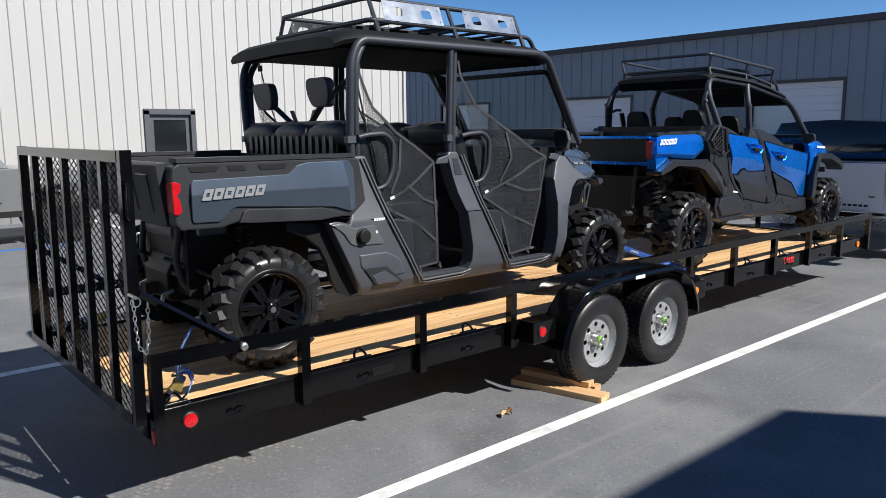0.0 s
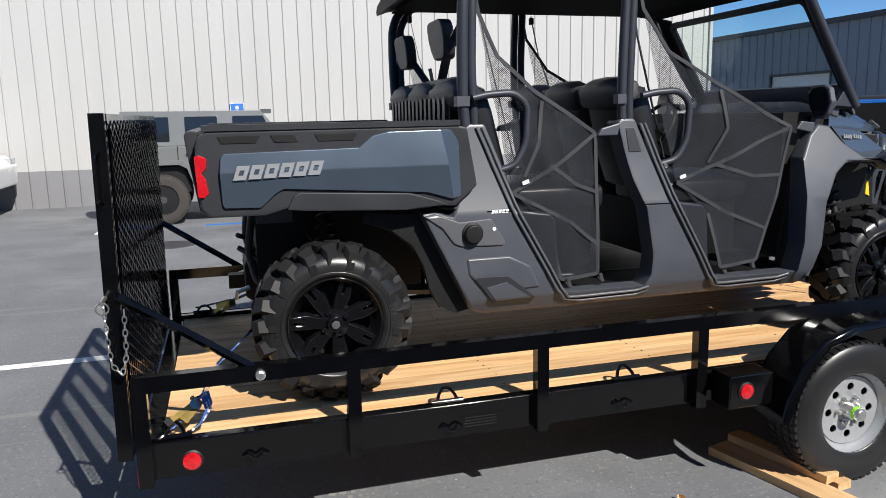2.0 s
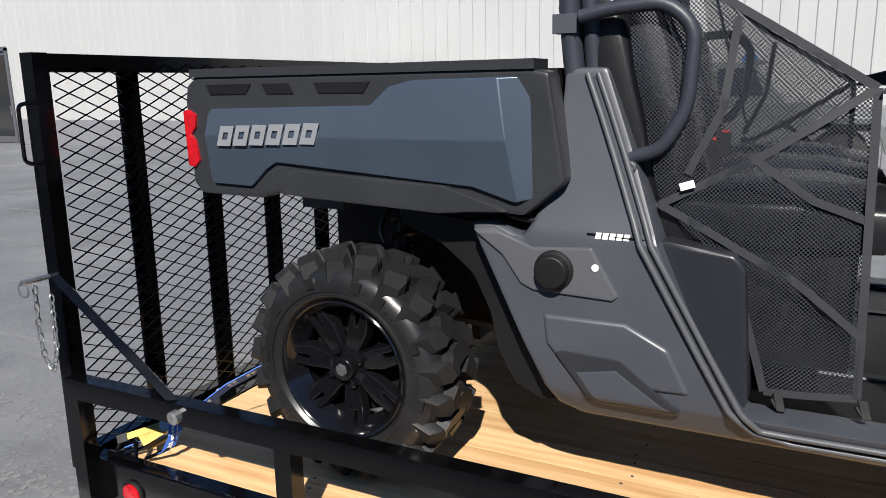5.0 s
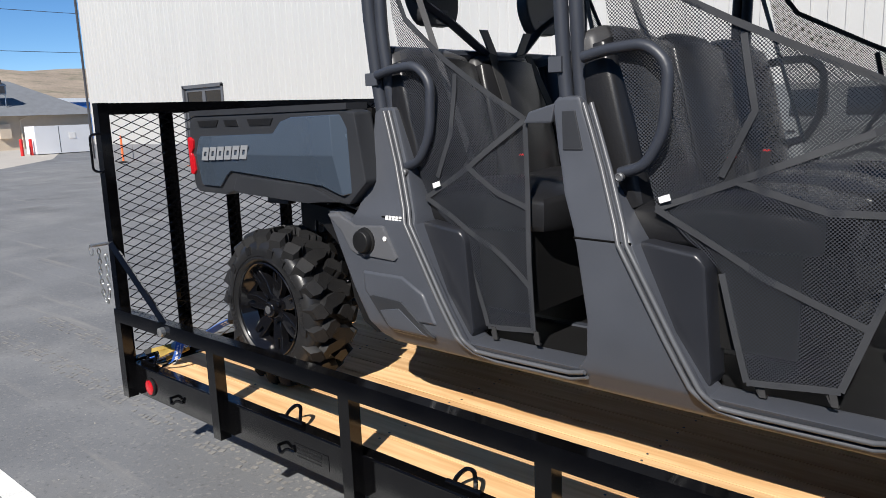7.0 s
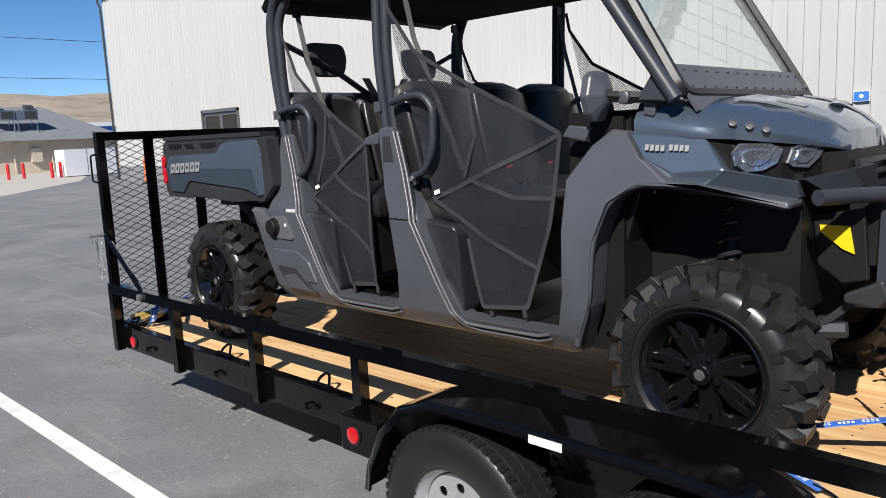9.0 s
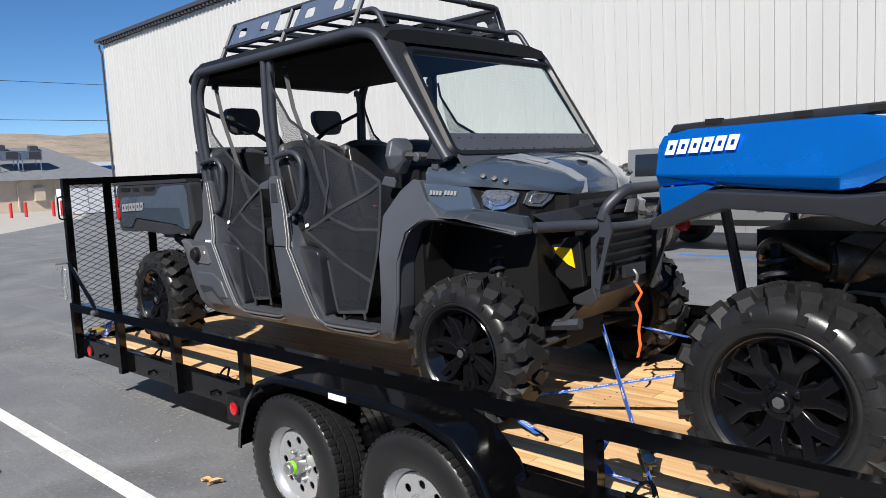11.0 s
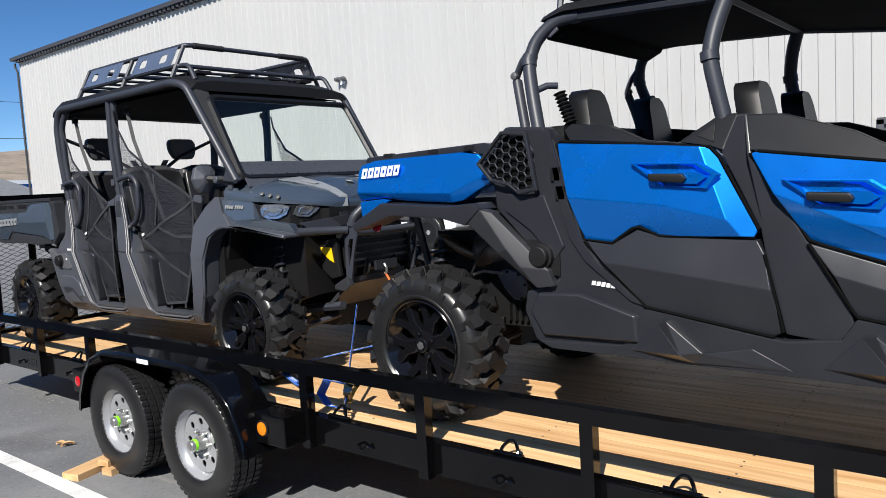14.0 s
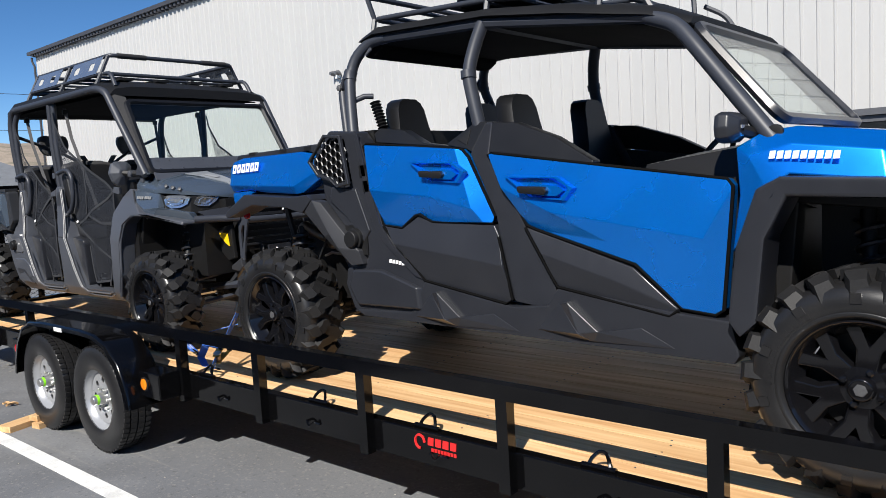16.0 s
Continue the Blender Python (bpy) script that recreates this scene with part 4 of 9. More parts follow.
def plates(v, name, pts, y, thick, mat, label="", w=0.01, inset=0.0, rows=None):
    """A moulded panel on each side of the machine, its outer face at y from the middle."""
    bm = prismed(pts, -y, -y + thick, w, inset)
    return both(name, swell(bm, rows) if rows else bm, mat, v, label, True)


def net_panel(v, name, pts, y, sag, mat):
    """A hanging net between its corners, with folds."""
    bm = bmesh.new()
    vs = [bm.verts.new((x, -y, z)) for x, z in pts]
    bm.faces.new(vs)
    bmesh.ops.triangulate(bm, faces=bm.faces)
    bmesh.ops.subdivide_edges(bm, edges=bm.edges, cuts=7, use_grid_fill=True)
    for q in bm.verts:
        f = noise.noise(Vector((q.co.x * 4.2, q.co.z * 2.6, 3.1))) + 0.5 * noise.noise(Vector((q.co.x * 11, q.co.z * 6, 9.0)))
        q.co.y += sag * f
    return both(name, bm, mat, v, "black open mesh side net", True)


def bent(pts, y, sag=0.0):
    return [(x, -y + (sag * noise.noise(Vector((x * 4.2, z * 2.6, 3.1)))), z) for x, z in pts]


def straps(v, name, runs, y, width, mat):
    for run in runs:
        fine = []
        for a, b in zip(run, run[1:]):
            fine += [(a[0] + (b[0] - a[0]) * k / 6, a[1] + (b[1] - a[1]) * k / 6) for k in range(6)]
        fine.append(run[-1])
        bm = bmesh.new()
        ps = bent(fine, y + 0.004, 0.03)
        for i, p in enumerate(ps):
            q = Vector(ps[min(i + 1, len(ps) - 1)]) - Vector(ps[max(i - 1, 0)])
            side = Vector((0, 1, 0)).cross(q).normalized() * width / 2
            c = Vector(p)
            for d in (-side, side):
                bm.verts.new(c + d), bm.verts.new(c + d + Vector((0, 0.003, 0)))
        bm.verts.ensure_lookup_table()
        for i in range(len(ps) - 1):
            o = 4 * i
            for k in ((0, 2, 6, 4), (1, 5, 7, 3), (0, 4, 5, 1), (2, 3, 7, 6)):
                bm.faces.new([bm.verts[o + j] for j in k])
        both(name, bm, mat, v)


def cushion(x0, x1, y0, y1, z0, z1, crown=0.02, r=0.05, lean=0.0):
    """A stuffed pad: rounded block, crowned top, leaning back by lean degrees about its foot."""
    bm = bmesh.new()
    box(bm, (x0, x1), (y0, y1), (z0, z1))
    bmesh.ops.subdivide_edges(bm, edges=bm.edges, cuts=3, use_grid_fill=True)
    cx, cy, cz = (x0 + x1) / 2, (y0 + y1) / 2, (z0 + z1) / 2
    hx, hy, hz = (x1 - x0) / 2, (y1 - y0) / 2, (z1 - z0) / 2
    m = Matrix.Translation((cx, cy, z0)) @ Matrix.Rotation(radians(-lean), 4, "Y") @ Matrix.Translation((-cx, -cy, -z0))
    for q in bm.verts:
        u, w, t = (q.co.x - cx) / hx, (q.co.y - cy) / hy, (q.co.z - cz) / hz
        k = Vector((max(abs(u) - (1 - r / hx), 0) * hx, max(abs(w) - (1 - r / hy), 0) * hy, max(abs(t) - (1 - r / hz), 0) * hz))
        if k.length > r:
            k *= r / k.length
        s = [hx - r, hy - r, hz - r]
        q.co.x = cx + math.copysign(min(abs(u) * hx, s[0]) + k.x, u)
        q.co.y = cy + math.copysign(min(abs(w) * hy, s[1]) + k.y, w)
        q.co.z = cz + math.copysign(min(abs(t) * hz, s[2]) + k.z, t)
        bulge = (1 - u * u * 0.9) * (1 - w * w * 0.9)
        q.co.z += crown * bulge * (1 if t > 0 else 0)
        q.co.x += crown * 0.6 * (1 - w * w) * (1 if u > 0.9 else 0)
        q.co = m @ q.co
    return bm


def seat_bench(v, x, z, label):
    """Bench of three places: moulded base, cushions and backs with grey shoulders."""
    s = part("seat", boxed((x, x + 0.46), (-0.62, 0.62), (z - 0.36, z - 0.08), 0.03), PLASTIC_DARK, v, "black moulded seat base")
    for yy, hw in ((-0.43, 0.215), (0.0, 0.2), (0.43, 0.215)):
        part("seat_cushion", cushion(x - 0.02, x + 0.53, yy - hw, yy + hw, z - 0.1, z + 0.05, 0.03, 0.055), VINYL, s, label, True)
        part("seat_back", cushion(x - 0.09, x + 0.05, yy - hw, yy + hw, z, z + 0.52, 0.025, 0.05, 14), VINYL, s, label, True)
        part("shoulder_pad", cushion(x - 0.235, x - 0.085, yy - hw * 0.96, yy + hw * 0.96, z + 0.40, z + 0.54, 0.02, 0.05, 14), VINYL_GREY, s, "charcoal grey shoulder pad", True)
    return s


def headrest(v, x, y, z, label="black padded headrest"):
    ring = rounded([(a, 0, b) for a, b in ((-0.105, -0.092), (0.105, -0.092), (0.125, 0.0), (0.115, 0.092), (-0.115, 0.092), (-0.125, 0.0))], 0.05, 3, True)
    bm = prismed([(q.x, q.z) for q in ring], -0.03, 0.03, 0.016, 0, 3)
    bmesh.ops.transform(bm, matrix=Matrix.Translation((x, y, z)) @ Matrix.Rotation(radians(90), 4, "Z"), verts=bm.verts)
    for q in bm.verts:
        if q.co.z < z:
            q.co.y = y + (q.co.y - y) * (0.84 + 0.16 * (q.co.z - z + 0.092) / 0.092)
        q.co.x += (q.co.z - z) * -0.15
    h = part("headrest", bm, VINYL_GREY, v, label, True)
    part("pad_boss", boxed((x + 0.028, x + 0.036), (y - 0.05, y + 0.05), (z - 0.045, z - 0.03), 0.003), PLASTIC, h)
    return h


def shell(verts, faces, back, w=0.006):
    """A faceted skin on given corners, thickened by the vector back, with eased edges."""
    bm = bmesh.new()
    a = [bm.verts.new(p) for p in verts]
    for f in faces:
        bm.faces.new([a[i] for i in f])
    r = bmesh.ops.extrude_face_region(bm, geom=bm.faces[:])
    bmesh.ops.translate(bm, vec=back, verts=[q for q in r["geom"] if isinstance(q, bmesh.types.BMVert)])
    bmesh.ops.recalc_face_normals(bm, faces=bm.faces)
    return bevel(bm, w, 2, 12) if w else bm


def strip_on(edges_a, edges_b, thick=0.006):
    """A tapering strip between two edge lines."""
    bm = bmesh.new()
    rows = []
    for p, q in zip(edges_a, edges_b):
        p, q = Vector(p), Vector(q)
        rows.append([bm.verts.new(c) for c in (p, q, q - Vector((thick, 0, thick)), p - Vector((thick, 0, thick)))])
    for a, b in zip(rows, rows[1:]):
        for k in range(4):
            bm.faces.new((a[k], a[(k + 1) % 4], b[(k + 1) % 4], b[k]))
    bm.faces.new(rows[0])
    bm.faces.new(rows[-1][::-1])
    return bm


# ---- the grey side-by-side ----


def grey_utv():
    v = thing("side_by_side", "blue-grey four-door work side-by-side with roof rack on the trailer deck", "off-road vehicle", pose(0.808, MID_Y + 0.06, DECK_Z) @ WIDEN)
    for lx in (0.0, 3.013):
        for s in (-1, 1):
            utv_wheel("wheel", v, lx, s, 0.352, 0.235, 1)
    underbody(v, 0.0, True)
    underbody(v, 3.0, False)
    both("frame_rail", tubed([(-0.3, -0.28, 0.46), (0.5, -0.3, 0.36), (2.6, -0.3, 0.34), (3.3, -0.24, 0.42)], 0.03, 6, 0.1), TUBE, v)
    # cargo bed
    bed = part("cargo_bed", boxed((-0.5, 0.6), (-0.66, 0.66), (0.87, 0.93), 0.015), PLASTIC_DARK, v, "black cargo bed")
    clad = [(-0.53, 1.13), (-0.52, 1.175), (-0.485, 1.2), (0.57, 1.2), (0.62, 1.19), (0.665, 0.93), (0.56, 0.842), (0.41, 0.852), (0.33, 0.838), (-0.10, 0.862), (-0.176, 0.87), (-0.27, 0.845), (-0.49, 0.849), (-0.525, 0.88)]
    both("bed_side", prismed(clad, -0.748, -0.66, 0.015), PLASTIC_BED, bed, "black plastic bed side", True)
    panel = [(-0.435, 1.09), (-0.42, 1.107), (0.132, 1.115), (0.19, 1.162), (0.26, 1.178), (0.568, 1.182), (0.60, 1.17), (0.645, 0.925), (0.60, 0.89), (0.537, 0.878), (0.423, 0.912), (-0.19, 0.955), (-0.225, 0.935), (-0.285, 0.882), (-0.428, 0.886), (-0.437, 0.9)]
    py = [0.758] * 5 + [0.742, 0.738, 0.735, 0.738] + [0.76] * 7
    vs = [(x, -y, z) for (x, z), y in zip(panel, py)] + [(0.495, -0.758, 1.181), (0.55, -0.762, 0.879), (-0.44, -0.772, 1.03), (0.525, -0.778, 1.03)]
    both("painted_panel", shell(vs, [(0, 1, 2, 3, 4, 16, 19, 18), (16, 5, 6, 7, 8, 17, 19), (18, 19, 17, 9, 10, 11, 12, 13, 14, 15)], (0, 0.03, 0), 0.005), BODY_BLUE_GREY, bed, "metallic blue-grey painted bed panel", True)
    lower = [(-0.15, 0.925), (-0.12, 0.938), (0.35, 0.912), (0.48, 0.872), (0.52, 0.852), (0.41, 0.846), (0.33, 0.838), (-0.10, 0.858), (-0.18, 0.866)]
    both("arch_moulding", prismed(lower, -0.764, -0.74, 0.008), PLASTIC_BED, bed, "", True)
    both("bed_cap", boxed((-0.5, 0.585), (-0.752, -0.655), (1.198, 1.222), 0.008), PLASTIC_BED, bed)
    for a, b, c in ((-0.44, -0.29, 0.02), (-0.23, -0.12, -0.015), (-0.05, 0.11, 0.02), (0.3, 0.5, 0.02)):
        both("tie_slot", prismed([(a, 1.176), (b + c, 1.176), (b, 1.148), (a + 0.015, 1.148)], -0.7515, -0.745), PLASTIC_DARK, bed)
    part("tailgate", prismed([(-0.572, 1.185), (-0.56, 1.2), (-0.515, 1.2), (-0.505, 0.87), (-0.515, 0.86), (-0.53, 0.868), (-0.566, 1.12)], -0.655, 0.655, 0.01), PLASTIC_BED, bed, "black ribbed tailgate", True)
    for k in range(5):
        part("tailgate_rib", prismed([(-0.574, 1.13), (-0.565, 1.14), (-0.535, 0.93), (-0.543, 0.93)], -0.52 + k * 0.22, -0.36 + k * 0.22, 0.004), PLASTIC_BED, bed)
    part("front_board", boxed((0.56, 0.61), (-0.655, 0.655), (0.9, 1.2), 0.01), PLASTIC_DARK, bed)
    part("headboard", boxed((0.60, 0.66), (-0.56, 0.56), (1.16, 1.345), 0.02), PLASTIC_DARK, v, "black louvred panel behind the rear seats")
    for k in range(14):
        part("louvre", boxed((0.585, 0.6), (-0.53 + k * 0.078, -0.49 + k * 0.078), (1.19, 1.325), 0.004, None, 1), PLASTIC_BED, v)
    for s in (-1, 1):
        lamp = [(-0.535, 1.1), (-0.515, 1.105), (-0.485, 1.09), (-0.49, 1.05), (-0.51, 1.03), (-0.495, 1.01), (-0.485, 0.95), (-0.505, 0.93), (-0.53, 0.935)]
        part("tail_lamp", prismed(lamp, s * 0.67, s * 0.757, 0.006), LAMP_RED, bed, "red tail lamp", True)
    word_shapes(bed, "maker_mark", LOGO_GREY, -0.39, 1.0, 0.36, 0.058, -0.7745, 6, 0.35, 0.16, 0.012, "grey maker's mark drawn as slanted blocks")
    # lower body of the rear door
    qtr = [(0.404, 0.817), (0.46, 0.825), (0.55, 0.79), (0.62, 0.92), (0.63, 1.19), (0.66, 1.2), (0.735, 1.2), (0.80, 1.03), (0.885, 0.79), (0.99, 0.55), (1.10, 0.39), (1.15, 0.33), (1.10, 0.312), (0.705, 0.312), (0.639, 0.338), (0.52, 0.58)]
    plates(v, "rear_quarter", qtr, 0.715, 0.12, PLASTIC, "black moulded rear quarter panel", 0.016, rows=BODY_ROWS)
    fuel = [(0.415, 0.8), (0.47, 0.81), (0.58, 0.765), (0.73, 0.775), (0.80, 0.66), (0.785, 0.648), (0.585, 0.655), (0.55, 0.67), (0.5, 0.74)]
    plates(v, "filler_panel", fuel, 0.724, 0.03, PLASTIC_GREY, "satin grey filler panel", 0.008, rows=BODY_ROWS)
    for s in (-1, 1):
        part("fuel_cap", lathe(bmesh.new(), [(0.052, 0), (0.05, 0.01), (0.042, 0.012), (0.042, 0.03), (0.036, 0.035)], 20, Matrix.Translation((0.638, s * 0.738, 0.712)) @ Matrix.Scale(s, 4, (0, 1, 0))), PLASTIC_DARK, v, "black screw cap", True)
    for shift in (0.0, 0.835):
        seatside = [(0.86 + shift, 0.79), (0.9 + shift, 0.795), (1.05 + shift, 0.775), (1.075 + shift, 0.74), (1.10 + shift, 0.42), (1.085 + shift, 0.39), (1.0 + shift, 0.4), (0.93 + shift, 0.55)]
        plates(v, "seat_side", seatside, 0.69, 0.1, PLASTIC_JET, "", 0.015)
        strip = [(0.70 + shift, 1.18), (0.715 + shift, 1.18), (0.87 + shift, 0.79), (1.10 + shift, 0.4), (1.155 + shift, 0.335), (1.12 + shift, 0.335), (1.075 + shift, 0.4), (0.85 + shift, 0.79)]
        plates(v, "pillar_moulding", strip, 0.7185, 0.02, PLASTIC, "", 0.004, rows=BODY_ROWS)
        for off in (0.0, 0.026):
            run = [(0.69 + shift + off, -0.7225, 1.185), (0.725 + shift + off, -0.7235, 1.1), (0.845 + shift + off, -0.7245, 0.79), (1.06 + shift + off, -0.7245, 0.415), (1.115 + shift + off * 0.6, -0.7235, 0.358 + off * 0.3), (1.20 + shift, -0.7225, 0.340 + off * 0.9), (1.50 + shift, -0.7225, 0.344 + off * 0.9), (1.575 + shift, -0.7225, 0.37 + off * 0.7)]
            run = [(x, y + 0.002 - swell_at(z, BODY_ROWS), z) for x, y, z in [Vector(run[i]).lerp(Vector(run[i + 1]), k / 6) for i in range(7) for k in range(6)]]
            both("door_seal", tubed(run, 0.0075, 8), PLASTIC_GREY, v, "thin satin door seal", True)
    for x0, x1, z0, z1 in ((0.715, 0.868, 0.806, 0.80), (1.53, 1.715, 0.797, 0.794)):
        both("panel_gap", tubed([(x0, -0.7155 - swell_at(z0, BODY_ROWS), z0), (x1, -0.7155 - swell_at(z1, BODY_ROWS), z1)], 0.0032, 6), MATT_BLACK, v, "thin dark gap between moulded panels")
    plates(v, "flank_facet", [(0.60, 0.60), (0.82, 0.60), (0.93, 0.545), (0.985, 0.43), (0.70, 0.42), (0.61, 0.52)], 0.723, 0.03, PLASTIC, "", 0.010, 0.07, rows=BODY_ROWS)
    rec = [(0.645, 0.5), (0.665, 0.508), (0.81, 0.502), (0.955, 0.385), (0.94, 0.37), (0.745, 0.372)]
    # shade inside the step pocket painted as darker plastic; the lit tread stays body colour
    plates(v, "step_pocket", rec, 0.727, 0.02, PLASTIC_BED, "", 0.004, rows=BODY_ROWS)
    plates(v, "step_tread", [(0.70, 0.455), (0.80, 0.475), (0.93, 0.385), (0.75, 0.383)], 0.730, 0.02, PLASTIC, "", 0.004, rows=BODY_ROWS)
    word_shapes(v, "engine_mark", LOGO_WHITE, 0.735, 0.795, 0.085, 0.017, -0.7285, 5, 0.2, 0.2, 0, "small white engine maker's mark")
    bpost = [(1.41, 1.19), (1.43, 1.21), (1.505, 1.208), (1.57, 1.06), (1.66, 0.88), (1.72, 0.79), (1.83, 0.55), (1.94, 0.39), (1.985, 0.335), (1.93, 0.315), (1.25, 0.315), (1.30, 0.352), (1.46, 0.36), (1.53, 0.385), (1.57, 0.44), (1.575, 0.55), (1.535, 0.78), (1.475, 0.92), (1.44, 1.05)]
    plates(v, "centre_post_panel", bpost, 0.715, 0.11, PLASTIC, "black moulded centre post panel", 0.016, rows=BODY_ROWS)
    plates(v, "post_recess", [(1.45, 1.165), (1.495, 1.165), (1.53, 1.05), (1.462, 1.05)], 0.719, 0.01, PLASTIC_BED, "", 0.003, rows=BODY_ROWS)
    plates(v, "rocker", [(0.70, 0.312), (2.47, 0.312), (2.47, 0.392), (0.68, 0.392)], 0.713, 0.11, PLASTIC, "black moulded rocker panel", 0.012, rows=BODY_ROWS)
    part("floor_pan", boxed((0.9, 2.6), (-0.62, 0.62), (0.33, 0.372)), PLASTIC_DARK, v)
    for x0, n in ((1.2, 4), (2.06, 5)):
        for k in range(n):
            for s in (-1, 1):
                part("floor_rib", boxed((x0 + k * 0.08, x0 + 0.05 + k * 0.08), (s * 0.65 - 0.05, s * 0.65 + 0.05), (0.372, 0.384), 0.004, None, 1), PLASTIC, v)
    # front arch and nose
    arch = [(2.44, 0.36), (2.46, 0.31), (2.52, 0.33), (2.585, 0.52), (2.60, 0.75), (2.66, 0.9), (2.75, 0.96), (2.97, 0.955), (3.22, 0.88), (3.22, 0.905), (2.97, 0.965), (2.86, 0.98), (2.75, 1.06), (2.69, 1.145), (2.62, 1.155), (2.55, 1.10), (2.47, 0.98), (2.47, 0.55)]
    bm = swell(prismed(arch, -0.722, -0.60, 0.022), BODY_ROWS[:5] + [(1.2, 0.012)])
    for q in bm.verts:
        q.co.y += max(0.0, q.co.z - 0.88) * 0.38 * (1 if q.co.y < -0.65 else 0.3) + max(0.0, q.co.x - 2.98) * 0.62
    both("arch_lip", tubed([(2.52, -0.715, 0.36), (2.578, -0.728, 0.52), (2.593, -0.724, 0.75), (2.65, -0.71, 0.90), (2.74, -0.69, 0.965), (2.97, -0.685, 0.958), (3.2, -0.56, 0.885)], 0.012, 8, 0.06), PLASTIC, v, "", True)
    both("front_arch", bm, PLASTIC, v, "black front wheel arch", True)
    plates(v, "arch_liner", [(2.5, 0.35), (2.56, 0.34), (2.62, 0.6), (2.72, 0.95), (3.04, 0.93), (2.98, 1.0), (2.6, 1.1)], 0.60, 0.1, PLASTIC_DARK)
    nose = loft([(2.70, [(0, 1.285), (-0.40, 1.275), (-0.575, 1.24), (-0.615, 1.18), (-0.615, 1.12), (0, 1.1)]),
                 (2.90, [(0, 1.265), (-0.38, 1.245), (-0.555, 1.21), (-0.605, 1.15), (-0.60, 1.112), (0, 1.08)]),
                 (3.03, [(0, 1.245), (-0.34, 1.222), (-0.50, 1.185), (-0.58, 1.14), (-0.575, 1.105), (0, 1.06)]),
                 (3.13, [(0, 1.22), (-0.28, 1.195), (-0.41, 1.155), (-0.52, 1.12), (-0.515, 1.09), (0, 1.06)]),
                 (3.22, [(0, 1.175), (-0.21, 1.155), (-0.29, 1.12), (-0.36, 1.095), (-0.355, 1.07), (0, 1.05)]),
                 (3.285, [(0, 1.12), (-0.14, 1.11), (-0.19, 1.085), (-0.22, 1.065), (-0.21, 1.045), (0, 1.04)])])
    part("bonnet", bevel(nose, 0.006, 2, 14), BODY_BLUE_GREY, v, "metallic blue-grey bonnet", True)
    bm = shell([(2.695, -0.635, 1.138), (2.945, -0.585, 1.112), (3.04, -0.655, 1.012), (2.87, -0.665, 1.0), (2.76, -0.66, 1.05), (2.87, -0.655, 0.955), (2.95, -0.655, 0.942), (3.215, -0.535, 0.968), (3.222, -0.50, 0.91), (3.205, -0.49, 0.902)],
               [(0, 1, 2, 3, 4), (4, 3, 5), (3, 2, 6, 5), (2, 7, 8, 9, 6)], (0.0, 0.05, -0.004), 0.007)
    both("wing_panel", bm, BODY_BLUE_GREY, v, "metallic blue-grey wing panel", True)
    both("wing_edge", tubed([(2.692, -0.640, 1.142), (2.757, -0.668, 1.048), (2.868, -0.663, 0.948), (2.95, -0.663, 0.936), (3.205, -0.495, 0.896)], 0.0055, 6, 0.03), SEAL, v, "", True)
    both("bonnet_blade", strip_on([(2.955, -0.385, 1.244), (3.05, -0.345, 1.226), (3.14, -0.29, 1.195), (3.215, -0.225, 1.16), (3.268, -0.185, 1.115), (3.285, -0.18, 1.05)],
                                  [(2.975, -0.235, 1.256), (3.05, -0.245, 1.240), (3.14, -0.21, 1.213), (3.225, -0.165, 1.168), (3.288, -0.135, 1.118), (3.296, -0.14, 1.05)]), BODY_SILVER, v, "silver-grey bonnet blade")
    both("blade_mark", strip_on([(3.07, -0.318, 1.228), (3.15, -0.268, 1.202)], [(3.075, -0.285, 1.232), (3.155, -0.24, 1.208)], 0.002), LOGO_GREY, v)
    part("bonnet_badge", lathe(bmesh.new(), [(0.028, 0), (0.028, 0.006), (0.02, 0.008)], 20, Matrix.Translation((3.17, 0, 1.2)) @ Matrix.Rotation(radians(65), 4, "X") @ Matrix.Scale(1, 4)), LOGO_GREY, v, "round grey badge drawn as a plain disc")
    for s in (-1, 1):
        for k, (a, b) in enumerate(((2.765, 2.835), (2.845, 2.915))):
            bars = bmesh.new()
            for j in range(4):
                w0 = (b - a) / 4
                prism(bars, [(a + j * w0, 1.078 - j * 0.0015 - k * 0.003), (a + j * w0 + w0 * 0.72, 1.078 - j * 0.0015 - k * 0.003), (a + j * w0 + w0 * 0.72, 1.098 - j * 0.0015 - k * 0.003), (a + j * w0, 1.098 - j * 0.0015 - k * 0.003)], -0.652, -0.634)
            for q in bars.verts:
                q.co.y = s * (0.6555 - (q.co.x - 2.76) * 0.19 + (1.09 - q.co.z) * 0.3 + (0.0 if q.co.y < -0.64 else -0.004))
            part("model_mark", bars, LOGO_DIM, v, "pale model mark drawn as plain bars")
    # lamps along the slanted corners
    line = [Vector((2.965, -0.585, 0)), Vector((3.045, -0.605, 0)), Vector((3.15, -0.475, 0)), Vector((3.235, -0.26, 0)), Vector((3.285, 0.0, 0))]

    def along(u, z, out=0.0):
        i = min(int(u), len(line) - 2)
        p = line[i].lerp(line[i + 1], u - i)
        return (p.x + out * 0.8, p.y - out * 0.6, z)
    us = (0, 1, 2, 3, 4)
    bm = shell([along(u, z) for u in us for z in (0.95, 1.10 - 0.012 * u)], [(2 * k, 2 * k + 2, 2 * k + 3, 2 * k + 1) for k in range(4)], (-0.04, 0.03, 0), 0.004)
    bz = both("lamp_bezel", bm, PLASTIC_DARK, v, "black headlamp surround")
